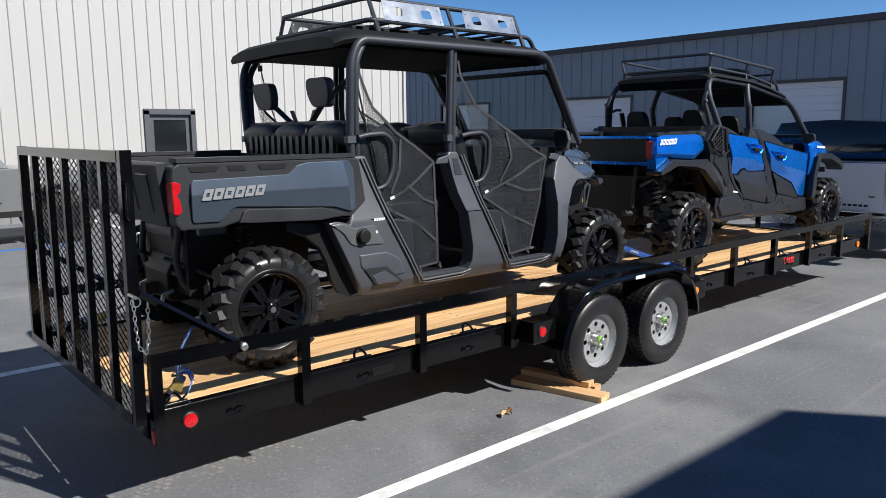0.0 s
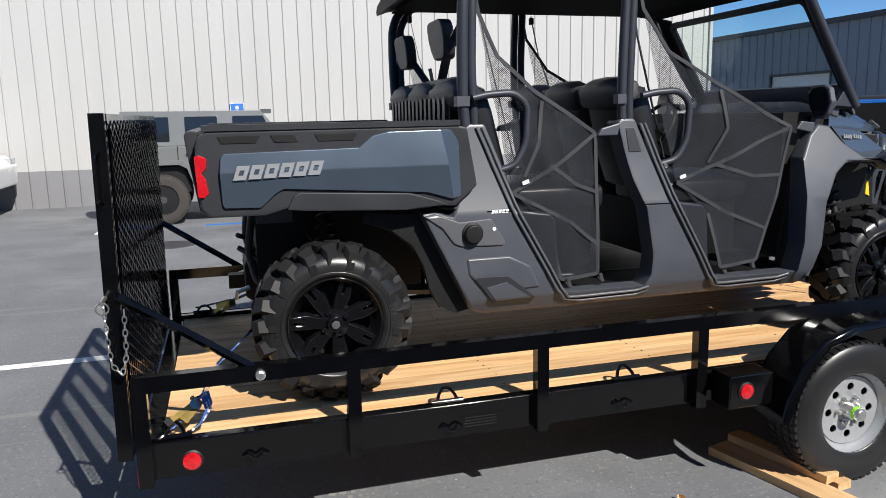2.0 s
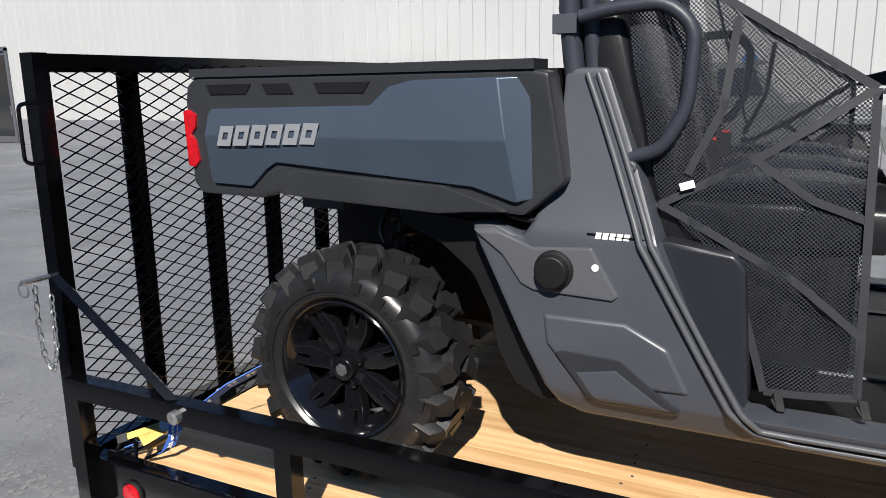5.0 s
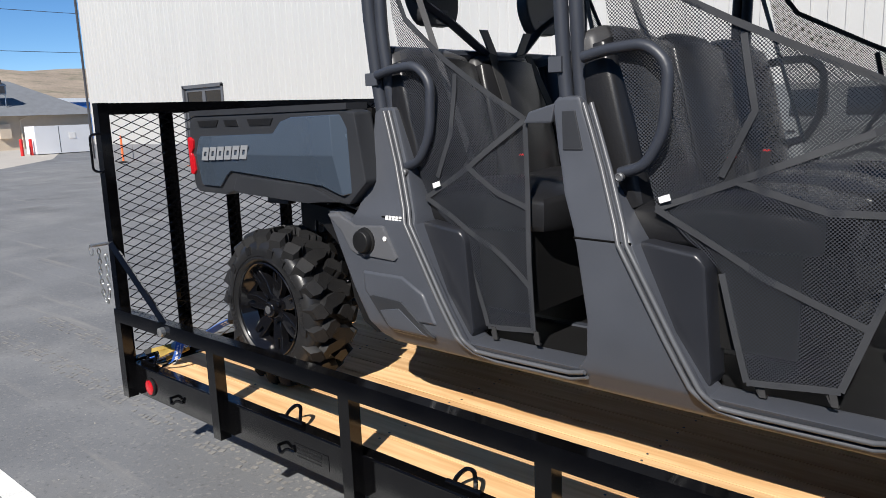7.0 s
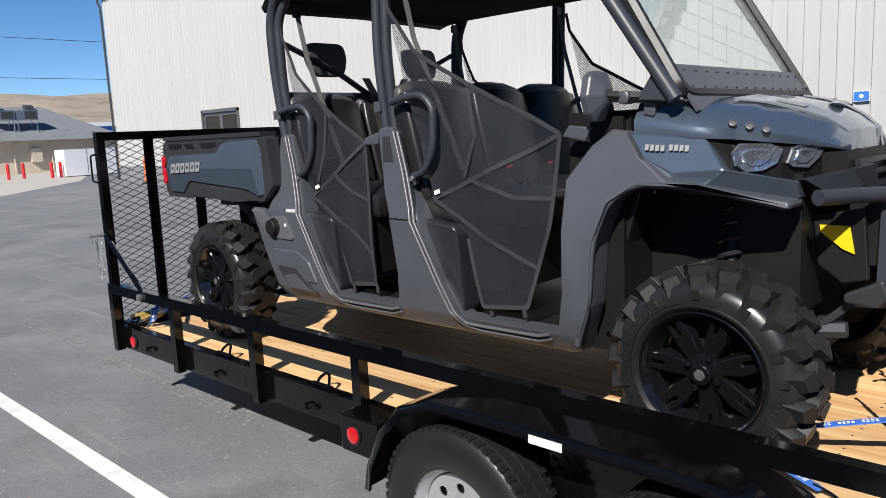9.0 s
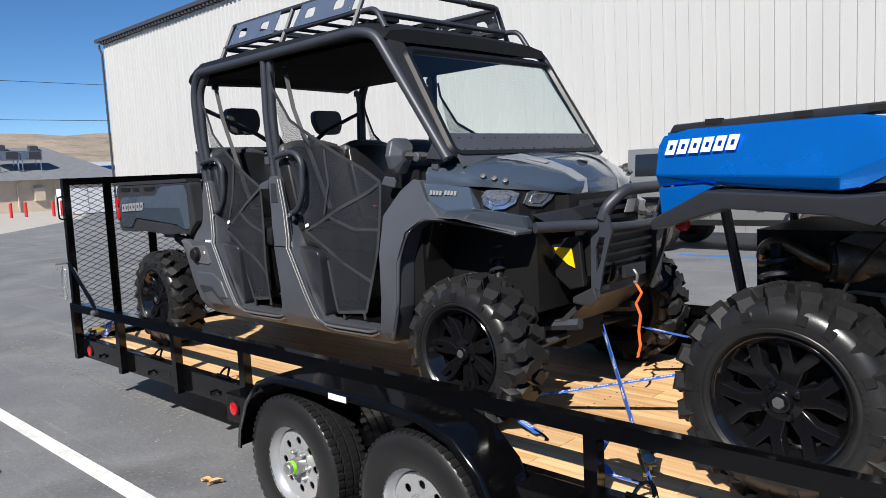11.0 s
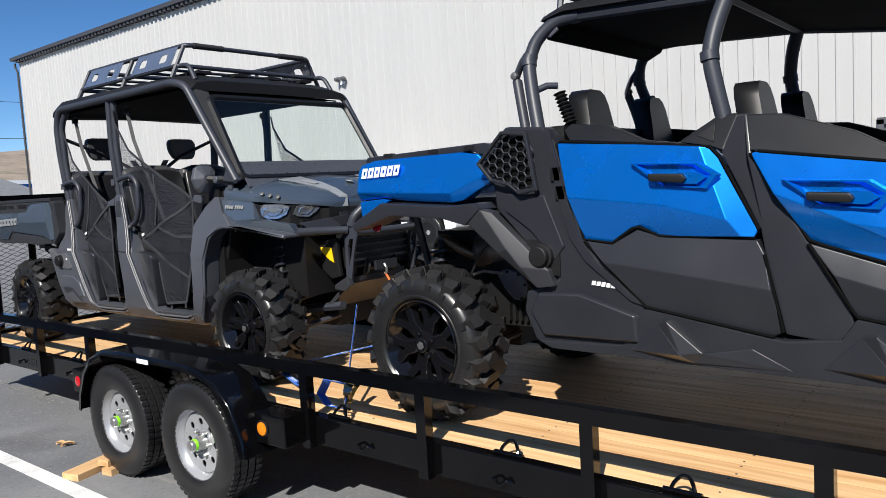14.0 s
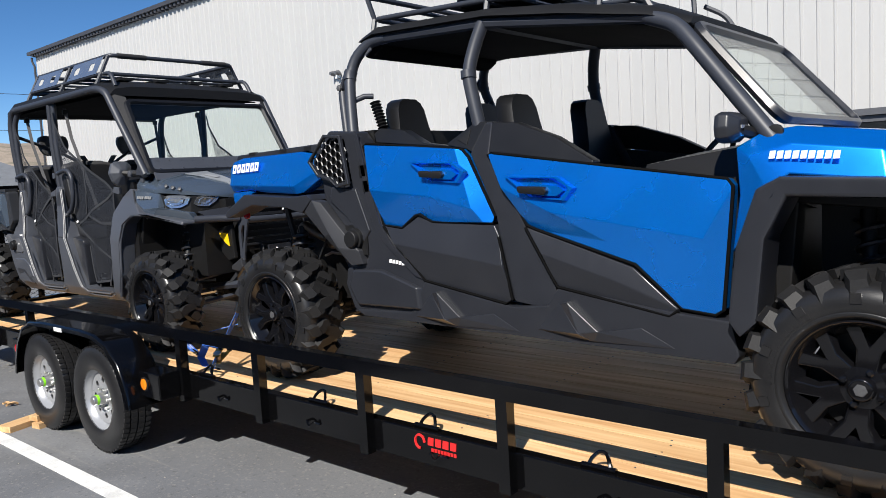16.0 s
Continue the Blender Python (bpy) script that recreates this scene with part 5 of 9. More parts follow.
    for side, bezel in zip((1, -1), bz):
        for outline in ([(0.93, 1.062), (1.15, 1.088), (1.75, 1.084), (2.0, 1.066), (1.88, 1.022), (1.6, 1.0), (1.25, 0.998), (1.06, 1.02)],
                        [(2.2, 1.066), (2.35, 1.077), (2.85, 1.068), (2.72, 1.03), (2.5, 0.998), (2.2, 1.005), (2.1, 1.02)]):
            hl = bmesh.new()
            n = len(outline)
            cu, cz = sum(o[0] for o in outline) / n, sum(o[1] for o in outline) / n
            rings = [[hl.verts.new(along(cu + (u - cu) * f, cz + (z - cz) * f, o)) for u, z in outline] for f, o in ((1.06, 0.002), (1.0, 0.012), (0.66, 0.009), (0.55, 0.015), (0.2, 0.012))]
            for a, b in zip(rings, rings[1:]):
                for k in range(n):
                    hl.faces.new((a[k], a[(k + 1) % n], b[(k + 1) % n], b[k]))
            hl.faces.new(rings[-1])
            if side < 0:
                bmesh.ops.transform(hl, matrix=MIRROR, verts=hl.verts)
            part("headlamp", hl, REFLECTOR, bezel, "clear faceted headlamp")
        for u in (2.95, 3.08):
            tick = prism(bmesh.new(), [(0, 0), (0.008, 0), (0.05, 0.075), (0.042, 0.075)], -0.004, 0.0)
            for q in tick.verts:
                q.co = Vector(along(u + q.co.x * 4, 0.99 + q.co.z, 0.006 - q.co.y))
                q.co.y *= side
            part("lamp_tick", tick, LOGO_GREY, bezel)
    for s in (-1, 1):
        for k in range(3):
            p = (3.034 + k * 0.045, s * (0.578 - k * 0.023), 1.157 - k * 0.0125)
            part("led_dot", lathe(bmesh.new(), [(0.014, -0.012), (0.013, 0.004), (0.010, 0.005), (0.008, 0.002)], 12, Matrix.Translation(p) @ Matrix.Rotation(radians(-s * 32), 4, "Z") @ Matrix.Rotation(radians(s * 35), 4, "X") @ Matrix.Scale(s, 4, (0, 1, 0))), CAST, v, "", True)
    part("grille", boxed((3.12, 3.30), (-0.3, 0.3), (0.88, 1.045), 0.02), PLASTIC_DARK, v, "black grille and fascia", True)
    for k in range(3):
        part("grille_bar", boxed((3.29, 3.315), (-0.22, 0.22), (0.905 + k * 0.045, 0.925 + k * 0.045), 0.005), PLASTIC_JET, v)
    both("fascia", shell([(3.23, -0.48, 0.965), (3.31, -0.30, 0.985), (3.34, -0.24, 0.93), (3.30, -0.40, 0.90), (3.36, -0.2, 1.0), (3.36, -0.16, 0.93)], [(0, 1, 2, 3), (1, 4, 5, 2)], (-0.04, 0.03, 0), 0.005), PLASTIC_JET, v, "black angular fascia", True)
    # tubular bumper
    for s in (-1, 1):
        part("bumper_wing", tubed([(3.285, s * 0.535, 0.914), (3.36, s * 0.38, 0.91), (3.43, s * 0.28, 0.905)], 0.026, 8, 0.05), TUBE, v, "", True)
        plate_pts = [(3.478, 0.985), (3.50, 0.93), (3.51, 0.87), (3.47, 0.74), (3.44, 0.60), (3.395, 0.60), (3.40, 0.88), (3.43, 0.93)]
        out = [(x, z) for x, z in plate_pts]
        part("bumper_plate", plate(out, [[(3.425, 0.80), (3.445, 0.85), (3.475, 0.85), (3.45, 0.74), (3.425, 0.68)]], 0.012, Matrix.Translation((0, s * 0.27, 0)) @ Matrix.Rotation(radians(90), 4, "X")), TUBE, v, "black bumper side plate")
        tri = prismed([(3.225, 0.80), (3.32, 0.80), (3.338, 0.705), (3.30, 0.72), (3.23, 0.775)], s * 0.318, s * 0.325, 0.002)
        part("recovery_marker", tri, YELLOW, v, "yellow reflective marker")
        part("marker_plate", prismed([(3.20, 0.83), (3.36, 0.86), (3.38, 0.62), (3.30, 0.60), (3.22, 0.66)], s * 0.29, s * 0.316, 0.006), PLASTIC_DARK, v)
        part("tow_bracket", prismed([(3.30, 0.56), (3.42, 0.62), (3.44, 0.56), (3.40, 0.52), (3.30, 0.53)], s * 0.26, s * 0.30, 0.01), PLASTIC_BED, v)
    part("bull_bar", tubed([(3.455, -0.268, 0.93), (3.475, -0.262, 0.985), (3.53, -0.20, 1.062), (3.53, 0.20, 1.062), (3.475, 0.262, 0.985), (3.455, 0.268, 0.93)], 0.028, 10, 0.07), TUBE, v, "black tubular bull bar", True)
    part("lower_bar", tubed([(3.47, -0.27, 0.89), (3.51, -0.12, 0.885), (3.51, 0.12, 0.885), (3.47, 0.27, 0.89)], 0.024, 8, 0.06), TUBE, v, "", True)
    part("fascia_mesh", boxed((3.30, 3.40), (-0.26, 0.26), (0.66, 0.88), 0.02), PLASTIC_DARK, v)
    for k in range(4):
        part("grille_bar", boxed((3.40, 3.412), (-0.24, 0.24), (0.70 + k * 0.045, 0.714 + k * 0.045), 0.004), PLASTIC_JET, v)
    part("skid_plate", loft([(2.75, [(0, 0.34), (-0.3, 0.34), (-0.3, 0.36), (0, 0.36)]), (3.2, [(0, 0.40), (-0.27, 0.40), (-0.27, 0.43), (0, 0.43)]), (3.38, [(0, 0.56), (-0.24, 0.56), (-0.24, 0.6), (0, 0.6)])]), PLASTIC_BED, v, "dark skid plate under the nose")
    part("winch", lathe(bmesh.new(), [(0.05, -0.13), (0.06, -0.12), (0.035, -0.1), (0.035, 0.1), (0.06, 0.12), (0.05, 0.13)], 14, Matrix.Translation((3.38, 0, 0.66))), PLASTIC_DARK, v, "winch")
    part("fairlead", boxed((3.44, 3.46), (-0.09, 0.09), (0.63, 0.69), 0.01), PLASTIC_JET, v)
    part("winch_hook", tubed([(3.465, -0.03, 0.665), (3.485, -0.03, 0.64), (3.48, -0.03, 0.60), (3.465, -0.03, 0.605)], 0.007, 8, 0.015), STEEL, v, "bright steel winch hook", True)
    bm = ribbon(bmesh.new(), [(3.475, -0.03, 0.60), (3.50, -0.02, 0.55), (3.483, -0.045, 0.50), (3.498, -0.03, 0.44), (3.486, -0.03, 0.36), (3.493, -0.03, 0.29), (3.480, -0.035, 0.23)], 0.014, (0.4, 1, 0))
    part("winch_strap", bm, ORANGE, v, "orange winch hook strap")
    for s in (-1, 1):
        part("shock_collar", lathe(bmesh.new(), [(0.02, -0.03), (0.027, -0.025), (0.027, -0.005), (0.021, 0.0), (0.021, 0.03)], 14, Matrix.Translation((2.95, s * 0.41, 0.655)) @ Matrix.Rotation(radians(90), 4, "X")), STEEL, v, "bright damper collar", True)
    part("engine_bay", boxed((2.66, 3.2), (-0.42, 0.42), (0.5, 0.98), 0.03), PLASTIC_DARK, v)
    part("rear_engine", boxed((-0.3, 0.5), (-0.34, 0.34), (0.4, 0.84), 0.05), PLASTIC_DARK, v)
    part("muffler", lathe(bmesh.new(), [(0.04, -0.25), (0.075, -0.23), (0.075, 0.23), (0.04, 0.25)], 18, Matrix.Translation((-0.24, 0.08, 0.76))), CAST, v, "dull steel muffler behind the axle", True)
    part("tail_pipe", tubed([(-0.24, 0.3, 0.76), (-0.3, 0.36, 0.74), (-0.38, 0.36, 0.72)], 0.024, 10, 0.04), CAST, v, "short steel tail pipe", True)
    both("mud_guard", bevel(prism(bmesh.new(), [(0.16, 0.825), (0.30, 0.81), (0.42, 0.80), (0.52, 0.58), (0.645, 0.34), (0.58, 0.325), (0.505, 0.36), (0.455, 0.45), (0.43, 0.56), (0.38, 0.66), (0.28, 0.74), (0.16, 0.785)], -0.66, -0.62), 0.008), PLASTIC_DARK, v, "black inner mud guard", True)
    both("guard_lip", tubed([(0.16, -0.645, 0.79), (0.28, -0.645, 0.745), (0.385, -0.645, 0.66), (0.44, -0.645, 0.55), (0.46, -0.645, 0.45), (0.51, -0.645, 0.36)], 0.012, 8, 0.04), PLASTIC_JET, v, "", True)
    for s in (-1, 1):
        part("bed_hinge", boxed((-0.30, -0.14), (s * 0.5 - 0.02, s * 0.5 + 0.02), (0.78, 0.88), 0.012), CAST, v)
        part("brake_caliper", boxed((0.06, 0.15), (s * 0.60 - 0.035, s * 0.60 + 0.035), (0.40, 0.50), 0.015), CAST, v, "", True)
        part("brake_line", tubed([(0.1, s * 0.58, 0.5), (0.05, s * 0.52, 0.62), (-0.08, s * 0.42, 0.7), (-0.05, s * 0.36, 0.8)], 0.007, 6, 0.05), PLASTIC_JET, v, "", True)
    part("hitch_receiver", boxed((-0.44, -0.2), (-0.035, 0.035), (0.38, 0.45), 0.006), PLASTIC_DARK, v, "black hitch receiver")
    part("rear_plate", prismed([(-0.36, 0.36), (-0.33, 0.34), (-0.15, 0.34), (-0.15, 0.6), (-0.31, 0.62), (-0.36, 0.52)], -0.17, 0.17, 0.012), PLASTIC_DARK, v)
    for s in (-1, 1):
        part("rear_frame_tube", tubed([(-0.1, s * 0.3, 0.42), (-0.30, s * 0.27, 0.44), (-0.34, s * 0.26, 0.62), (-0.30, s * 0.28, 0.85)], 0.02, 10, 0.06), TUBE, v, "", True)
        part("rear_tie", tubed([(-0.32, s * 0.27, 0.52), (-0.32, 0, 0.52)], 0.016, 8), TUBE, v, "", True)
        part("stay_bar", tubed([(-0.38, s * 0.2, 0.62), (0.0, s * 0.56, 0.42)], 0.014, 8), TUBE, v, "", True)
        part("tail_hook", tubed([(-0.34, s * 0.2, 0.42), (-0.40, s * 0.2, 0.40), (-0.41, s * 0.2, 0.36)], 0.012, 6), STEEL, v)
    part("firewall", boxed((2.58, 2.66), (-0.62, 0.62), (0.4, 1.2), 0.02), PLASTIC_DARK, v)
    # roll cage
    for s in (-1, 1):
        part("side_hoop", tubed([(0.655, s * 0.632, 1.12), (0.635, s * 0.640, 1.30), (0.63, s * 0.66, 1.55), (0.635, s * 0.668, 1.78), (0.70, s * 0.668, 1.905), (2.32, s * 0.665, 1.915), (2.435, s * 0.65, 1.885), (2.86, s * 0.622, 1.245)], 0.026, 12, 0.08), TUBE, v, "black roll cage side hoop", True)
        part("rear_pillar", tubed([(0.70, s * 0.62, 1.12), (0.675, s * 0.645, 1.45), (0.68, s * 0.655, 1.78), (0.76, s * 0.64, 1.9)], 0.022, 10, 0.08), TUBE, v, "", True)
        for dx, dy in ((0.0, 0.0), (0.045, 0.012)):
            part("centre_pillar", tubed([(1.455 + dx, s * (0.632 - dy), 1.1), (1.44 + dx, s * (0.640 - dy), 1.30), (1.437 + dx, s * (0.655 - dy), 1.55), (1.45 + dx, s * (0.655 - dy), 1.9)], 0.0225, 10, 0.08), TUBE, v, "", True)
        part("screen_seal", tubed([(2.445, s * 0.61, 1.84), (2.84, s * 0.60, 1.26)], 0.0032, 8), SEAL, v, "", True)
        part("clamp", boxed((0.60, 0.66), (s * 0.648 - 0.022, s * 0.648 + 0.022), (1.28, 1.325), 0.006), PLASTIC, v)
        part("clamp", boxed((1.405, 1.45), (s * 0.648 - 0.022, s * 0.648 + 0.022), (1.28, 1.325), 0.006), PLASTIC, v)
        for shift in (0.0, 0.857):
            g = [(0.67 + shift, s * 0.675, 1.315), (0.74 + shift, s * 0.675, 1.33), (0.87 + shift, s * 0.68, 1.338), (0.935 + shift, s * 0.68, 1.28), (0.925 + shift, s * 0.68, 1.10), (0.87 + shift, s * 0.68, 1.005), (0.79 + shift, s * 0.672, 0.985)]
            part("grab_handle", tubed(g, 0.017, 8, 0.045), TUBE, v, "black tubular grab handle", True)
        part("corner_gusset", prismed([(2.72, 1.25), (2.84, 1.24), (2.79, 1.36)], s * 0.6, s * 0.63, 0.004), TUBE, v)
    for x, z in ((0.66, 1.40), (1.46, 1.36), (0.74, 1.9), (1.46, 1.9)):
        part("cross_bar", tubed([(x, -0.64, z), (x, 0.64, z)], 0.022, 8), TUBE, v)
    for s in (-1, 1):
        part("rest_bar", tubed([(0.66, s * 0.64, 1.68), (0.665, s * 0.5, 1.62), (0.675, s * 0.3, 1.53), (0.70, s * 0.12, 1.41), (0.70, 0, 1.385)], 0.024, 8, 0.05, False, 0.6), TUBE, v, "", True)
        part("bar_plate", prismed([(-0.17, 1.50), (-0.12, 1.50), (-0.06, 1.40), (-0.1, 1.385)], 0.715, 0.722, 0.002), TUBE, v).matrix_basis = Matrix.Rotation(radians(90), 4, "Z") @ Matrix.Scale(s, 4, (1, 0, 0)) @ Matrix.Rotation(radians(180), 4, "Z")
        headrest(v, 0.635, s * 0.345, 1.60)
    seat_bench(v, 0.84, 0.86, "black vinyl rear seat")
    seat_bench(v, 1.67, 0.86, "black vinyl front seat")
    part("dashboard", boxed((2.42, 2.68), (-0.6, 0.6), (0.95, 1.22), 0.05), PLASTIC_DARK, v, "black dashboard", True)
    sm = Matrix.Translation((2.3, 0.36, 1.14)) @ Matrix.Rotation(radians(-60), 4, "Y")
    wheel_ring = [sm @ Vector((0.0 + 0.17 * math.cos(2 * math.pi * k / 28), 0.17 * math.sin(2 * math.pi * k / 28), 0)) for k in range(28)]
    st = part("steering_wheel", tubed(wheel_ring, 0.014, 8, 0, True), PLASTIC_DARK, v, "black steering wheel", True)
    part("wheel_spokes", boxed((-0.02, 0.02), (-0.165, 0.165), (-0.012, 0.012), 0.006, sm), PLASTIC_DARK, st)
    part("steering_column", tubed([(2.3, 0.36, 1.14), (2.5, 0.36, 1.02)], 0.025, 8), PLASTIC_DARK, st)
    # windscreen
    def ws(y, t):
        return Vector((2.88 - 0.347 * t, y, 1.245 + 0.573 * t))
    fr = bmesh.new()
    loop = [ws(-0.585, 0.03), ws(0.585, 0.03), ws(0.565, 0.97), ws(-0.565, 0.97)]
    tube(fr, rounded(loop, 0.05, 4, True), 0.022, 6, True)
    wf = part("windscreen_frame", fr, PLASTIC_TRIM, v, "black windscreen frame", True)
    both("screen_side", shell([(2.45, -0.645, 1.865), (2.85, -0.615, 1.25), (2.875, -0.575, 1.255), (2.53, -0.56, 1.83)], [(0, 1, 2, 3)], (0.006, 0.004, 0.006), 0.002), PLASTIC_TRIM, wf, "black rubber strip beside the windscreen")
    bm = bmesh.new()
    vs = [bm.verts.new(p + Vector((0.004 * k, 0, 0.003 * k))) for k in (0, 1) for p in (ws(-0.57, 0.2), ws(0.57, 0.2), ws(0.56, 0.95), ws(-0.56, 0.95))]
    for f in ((0, 1, 2, 3), (7, 6, 5, 4), (0, 4, 5, 1), (1, 5, 6, 2), (2, 6, 7, 3), (3, 7, 4, 0)):
        bm.faces.new([vs[i] for i in f])
    g = part("pane", bm, GLASS_CLEAR, wf, "clear windscreen")
    g.visible_shadow = False
    bm = bmesh.new()
    vs = [bm.verts.new(p + Vector((0.01 * k, 0, 0.007 * k))) for k in (0, 1) for p in (ws(-0.575, -0.08), ws(0.575, -0.08), ws(0.575, 0.2), ws(-0.575, 0.2))]
    for f in ((0, 1, 2, 3), (7, 6, 5, 4), (0, 4, 5, 1), (1, 5, 6, 2), (2, 6, 7, 3), (3, 7, 4, 0)):
        bm.faces.new([vs[i] for i in f])
    part("cowl_panel", bm, PLASTIC, wf, "black riveted panel under the windscreen")
    for tt in (0.06, 0.16):
        for k in range(13):
            p = ws(-0.52 + k * 0.0867, tt)
            part("rivet", lathe(bmesh.new(), [(0.0042, -0.002), (0.0036, 0.004)], 6, Matrix.Translation(p + Vector((0.012, 0, 0.009))) @ Matrix.Rotation(radians(-60), 4, "X") @ Matrix.Rotation(radians(90), 4, "X")), PLASTIC, wf)
    # mirrors
    for s in (-1, 1):
        bm = bmesh.new()
        rim = [(-0.075, 0.0), (-0.055, 0.07), (-0.02, 0.088), (0.05, 0.085), (0.078, 0.05), (0.07, -0.02), (0.03, -0.088), (-0.03, -0.088), (-0.055, -0.06)]
        c = Vector((2.59, s * 0.675, 1.271))
        r0 = [bm.verts.new(c + Vector((-0.02, s * -y, z))) for y, z in rim]
        r1 = [bm.verts.new(c + Vector((0.012, s * -y, z))) for y, z in rim]
        tip = [bm.verts.new(c + Vector((0.05, s * -y * 0.35, z * 0.3))) for y, z in rim]
        for a, b in ((r0, r1), (r1, tip)):
            for k in range(9):
                bm.faces.new((a[k], a[(k + 1) % 9], b[(k + 1) % 9], b[k]))
        bm.faces.new(r0[::-1])
        bm.faces.new(tip)
        bmesh.ops.recalc_face_normals(bm, faces=bm.faces)
        mi = part("side_mirror", bevel(bm, 0.004, 1, 15), PLASTIC, v, "black angular side mirror")
        part("mirror_glass", prismed([(y * 0.85, z * 0.85) for y, z in rim], 0, 0.003), GLASS_DARK, mi).matrix_basis = Matrix.Translation(c + Vector((-0.021, 0, 0))) @ Matrix.Rotation(radians(90), 4, "Z") @ Matrix.Scale(-s, 4, (1, 0, 0))
        part("mirror_arm", tubed([c + Vector((0.03, 0, 0)), (2.68, s * 0.63, 1.262), (2.75, s * 0.60, 1.26)], 0.022, 6), PLASTIC_DARK, mi)
        part("mirror_joint", lathe(bmesh.new(), [(0.016, -0.03), (0.024, -0.024), (0.024, 0.024), (0.016, 0.03)], 12, Matrix.Translation((2.68, s * 0.63, 1.262))), PLASTIC, mi, "", True)
        part("mirror_mount", prismed([(2.73, 1.20), (2.77, 1.19), (2.79, 1.28), (2.77, 1.30), (2.73, 1.28)], s * 0.585, s * 0.605, 0.006), PLASTIC, mi)
        part("mirror_bracket", tubed([(2.75, s * 0.595, 1.25), (2.80, s * 0.60, 1.24), (2.86, s * 0.61, 1.25)], 0.014, 6), PLASTIC_DARK, mi)
        part("net_buckle", prismed([(1.305, 1.13), (1.325, 1.165), (1.425, 1.19), (1.41, 1.13)], s * 0.645, s * 0.665, 0.006), PLASTIC, v)
        for x, z in ((1.16, 0.412), (1.335, 0.425), (2.05, 0.41), (2.225, 0.425)):
            part("net_clip", tubed([(x - 0.012, s * 0.65, z + 0.012), (x, s * 0.655, z - 0.008), (x + 0.02, s * 0.655, z - 0.01)], 0.005, 6, 0.008), PLASTIC_DARK, v)
            part("net_loop", ribbon(bmesh.new(), [(x, s * 0.655, z + 0.03), (x + 0.006, s * 0.657, z + 0.005), (x + 0.01, s * 0.66, z - 0.012)], 0.018, (1, 0, 0)), STRAP, v)
        for x, z in ((0.807, 0.967), (1.657, 0.975)):
            part("door_bolt", lathe(bmesh.new(), [(0.013, -0.01), (0.013, 0.004), (0.009, 0.007), (0.005, 0.004)], 14, Matrix.Translation((x, s * (0.719 + swell_at(z, BODY_ROWS)), z)) @ Matrix.Scale(s, 4, (0, 1, 0))), CAST, v, "", True)
        part("filler_dot", lathe(bmesh.new(), [(0.009, -0.01), (0.009, 0.002)], 12, Matrix.Translation((0.742, s * (0.7245 + swell_at(0.728, BODY_ROWS)), 0.728)) @ Matrix.Scale(s, 4, (0, 1, 0))), LOGO_WHITE, v, "small round white dot")
        part("bed_latch", tubed([(0.47, s * 0.66, 0.85), (0.50, s * 0.70, 0.835), (0.60, s * 0.71, 0.822)], 0.009, 8, 0.015), PLASTIC_DARK, v, "black bed latch lever", True)
        part("net_buckle", prismed([(2.44, 1.135), (2.47, 1.175), (2.56, 1.165), (2.54, 1.115)], s * 0.655, s * 0.675, 0.006), PLASTIC, v)
    # nets and belts
    n1 = [(0.705, 1.70), (0.80, 1.50), (0.98, 1.345), (1.30, 1.142), (1.322, 0.455), (1.128, 0.437), (1.05, 0.72), (0.87, 0.875), (0.80, 1.2)]
    n2 = [(1.53, 1.72), (1.68, 1.52), (1.95, 1.375), (2.42, 1.145), (2.36, 0.8), (2.245, 0.455), (2.02, 0.435), (1.94, 0.72), (1.75, 0.885), (1.66, 1.2)]
    net_panel(v, "side_net", n1, 0.655, 0.035, NET)
    net_panel(v, "side_net", n2, 0.655, 0.03, NET)
    straps(v, "net_strap", [[n1[0], n1[1], n1[2], n1[3]], [n1[3], n1[4]], [n1[4], n1[5]], [n1[5], n1[6]], [n1[7], (1.17, 0.72), (1.318, 0.6)], [n1[7], (1.08, 0.99), n1[3]], [(1.06, 1.0), (1.2, 0.9), (1.31, 0.86)], [(0.69, 1.82), n1[0]], [(1.02, 1.30), (1.0, 1.1), (0.93, 0.95)]], 0.655, 0.018, STRAP_GREY)
    straps(v, "net_strap", [[n2[0], n2[1], n2[2], n2[3]], [n2[3], n2[4], n2[5]], [n2[5], n2[6]], [n2[6], n2[7]], [n2[8], (2.05, 0.72), (2.30, 0.62)], [n2[8], (2.0, 0.98), n2[3]], [(1.97, 0.97), (2.2, 0.9), (2.38, 0.9)], [(1.51, 1.82), n2[0]], [(1.98, 1.34), (2.02, 1.15), (1.93, 0.98)]], 0.655, 0.018, STRAP_GREY)
    for s in (-1, 1):
        for x, z, xx, zz in ((0.72, 1.85, 0.95, 1.0), (1.52, 1.85, 1.78, 1.0)):
            part("seat_belt", ribbon(bmesh.new(), [(x, s * 0.57, z), (x + 0.05, s * 0.56, z - 0.25), (xx, s * 0.5, zz)], 0.024, (0.3, 1, 0)), BELT, v, "grey seat belt")
            part("belt_guide", boxed((x - 0.005, x + 0.012), (s * 0.57 - 0.02, s * 0.57 + 0.02), (z - 0.05, z - 0.01), 0.004), PLASTIC_DARK, v)
        for bx in (0.90, 1.74):
            bk = part("belt_buckle", boxed((bx, bx + 0.035), (s * 0.16 - 0.012, s * 0.16 + 0.012), (0.90, 0.99), 0.005), PLASTIC_DARK, v, "seat belt buckle")
            part("release_button", boxed((bx + 0.006, bx + 0.029), (s * 0.16 - 0.009, s * 0.16 + 0.009), (0.988, 0.996), 0.002), LOGO_RED, bk, "red release button")
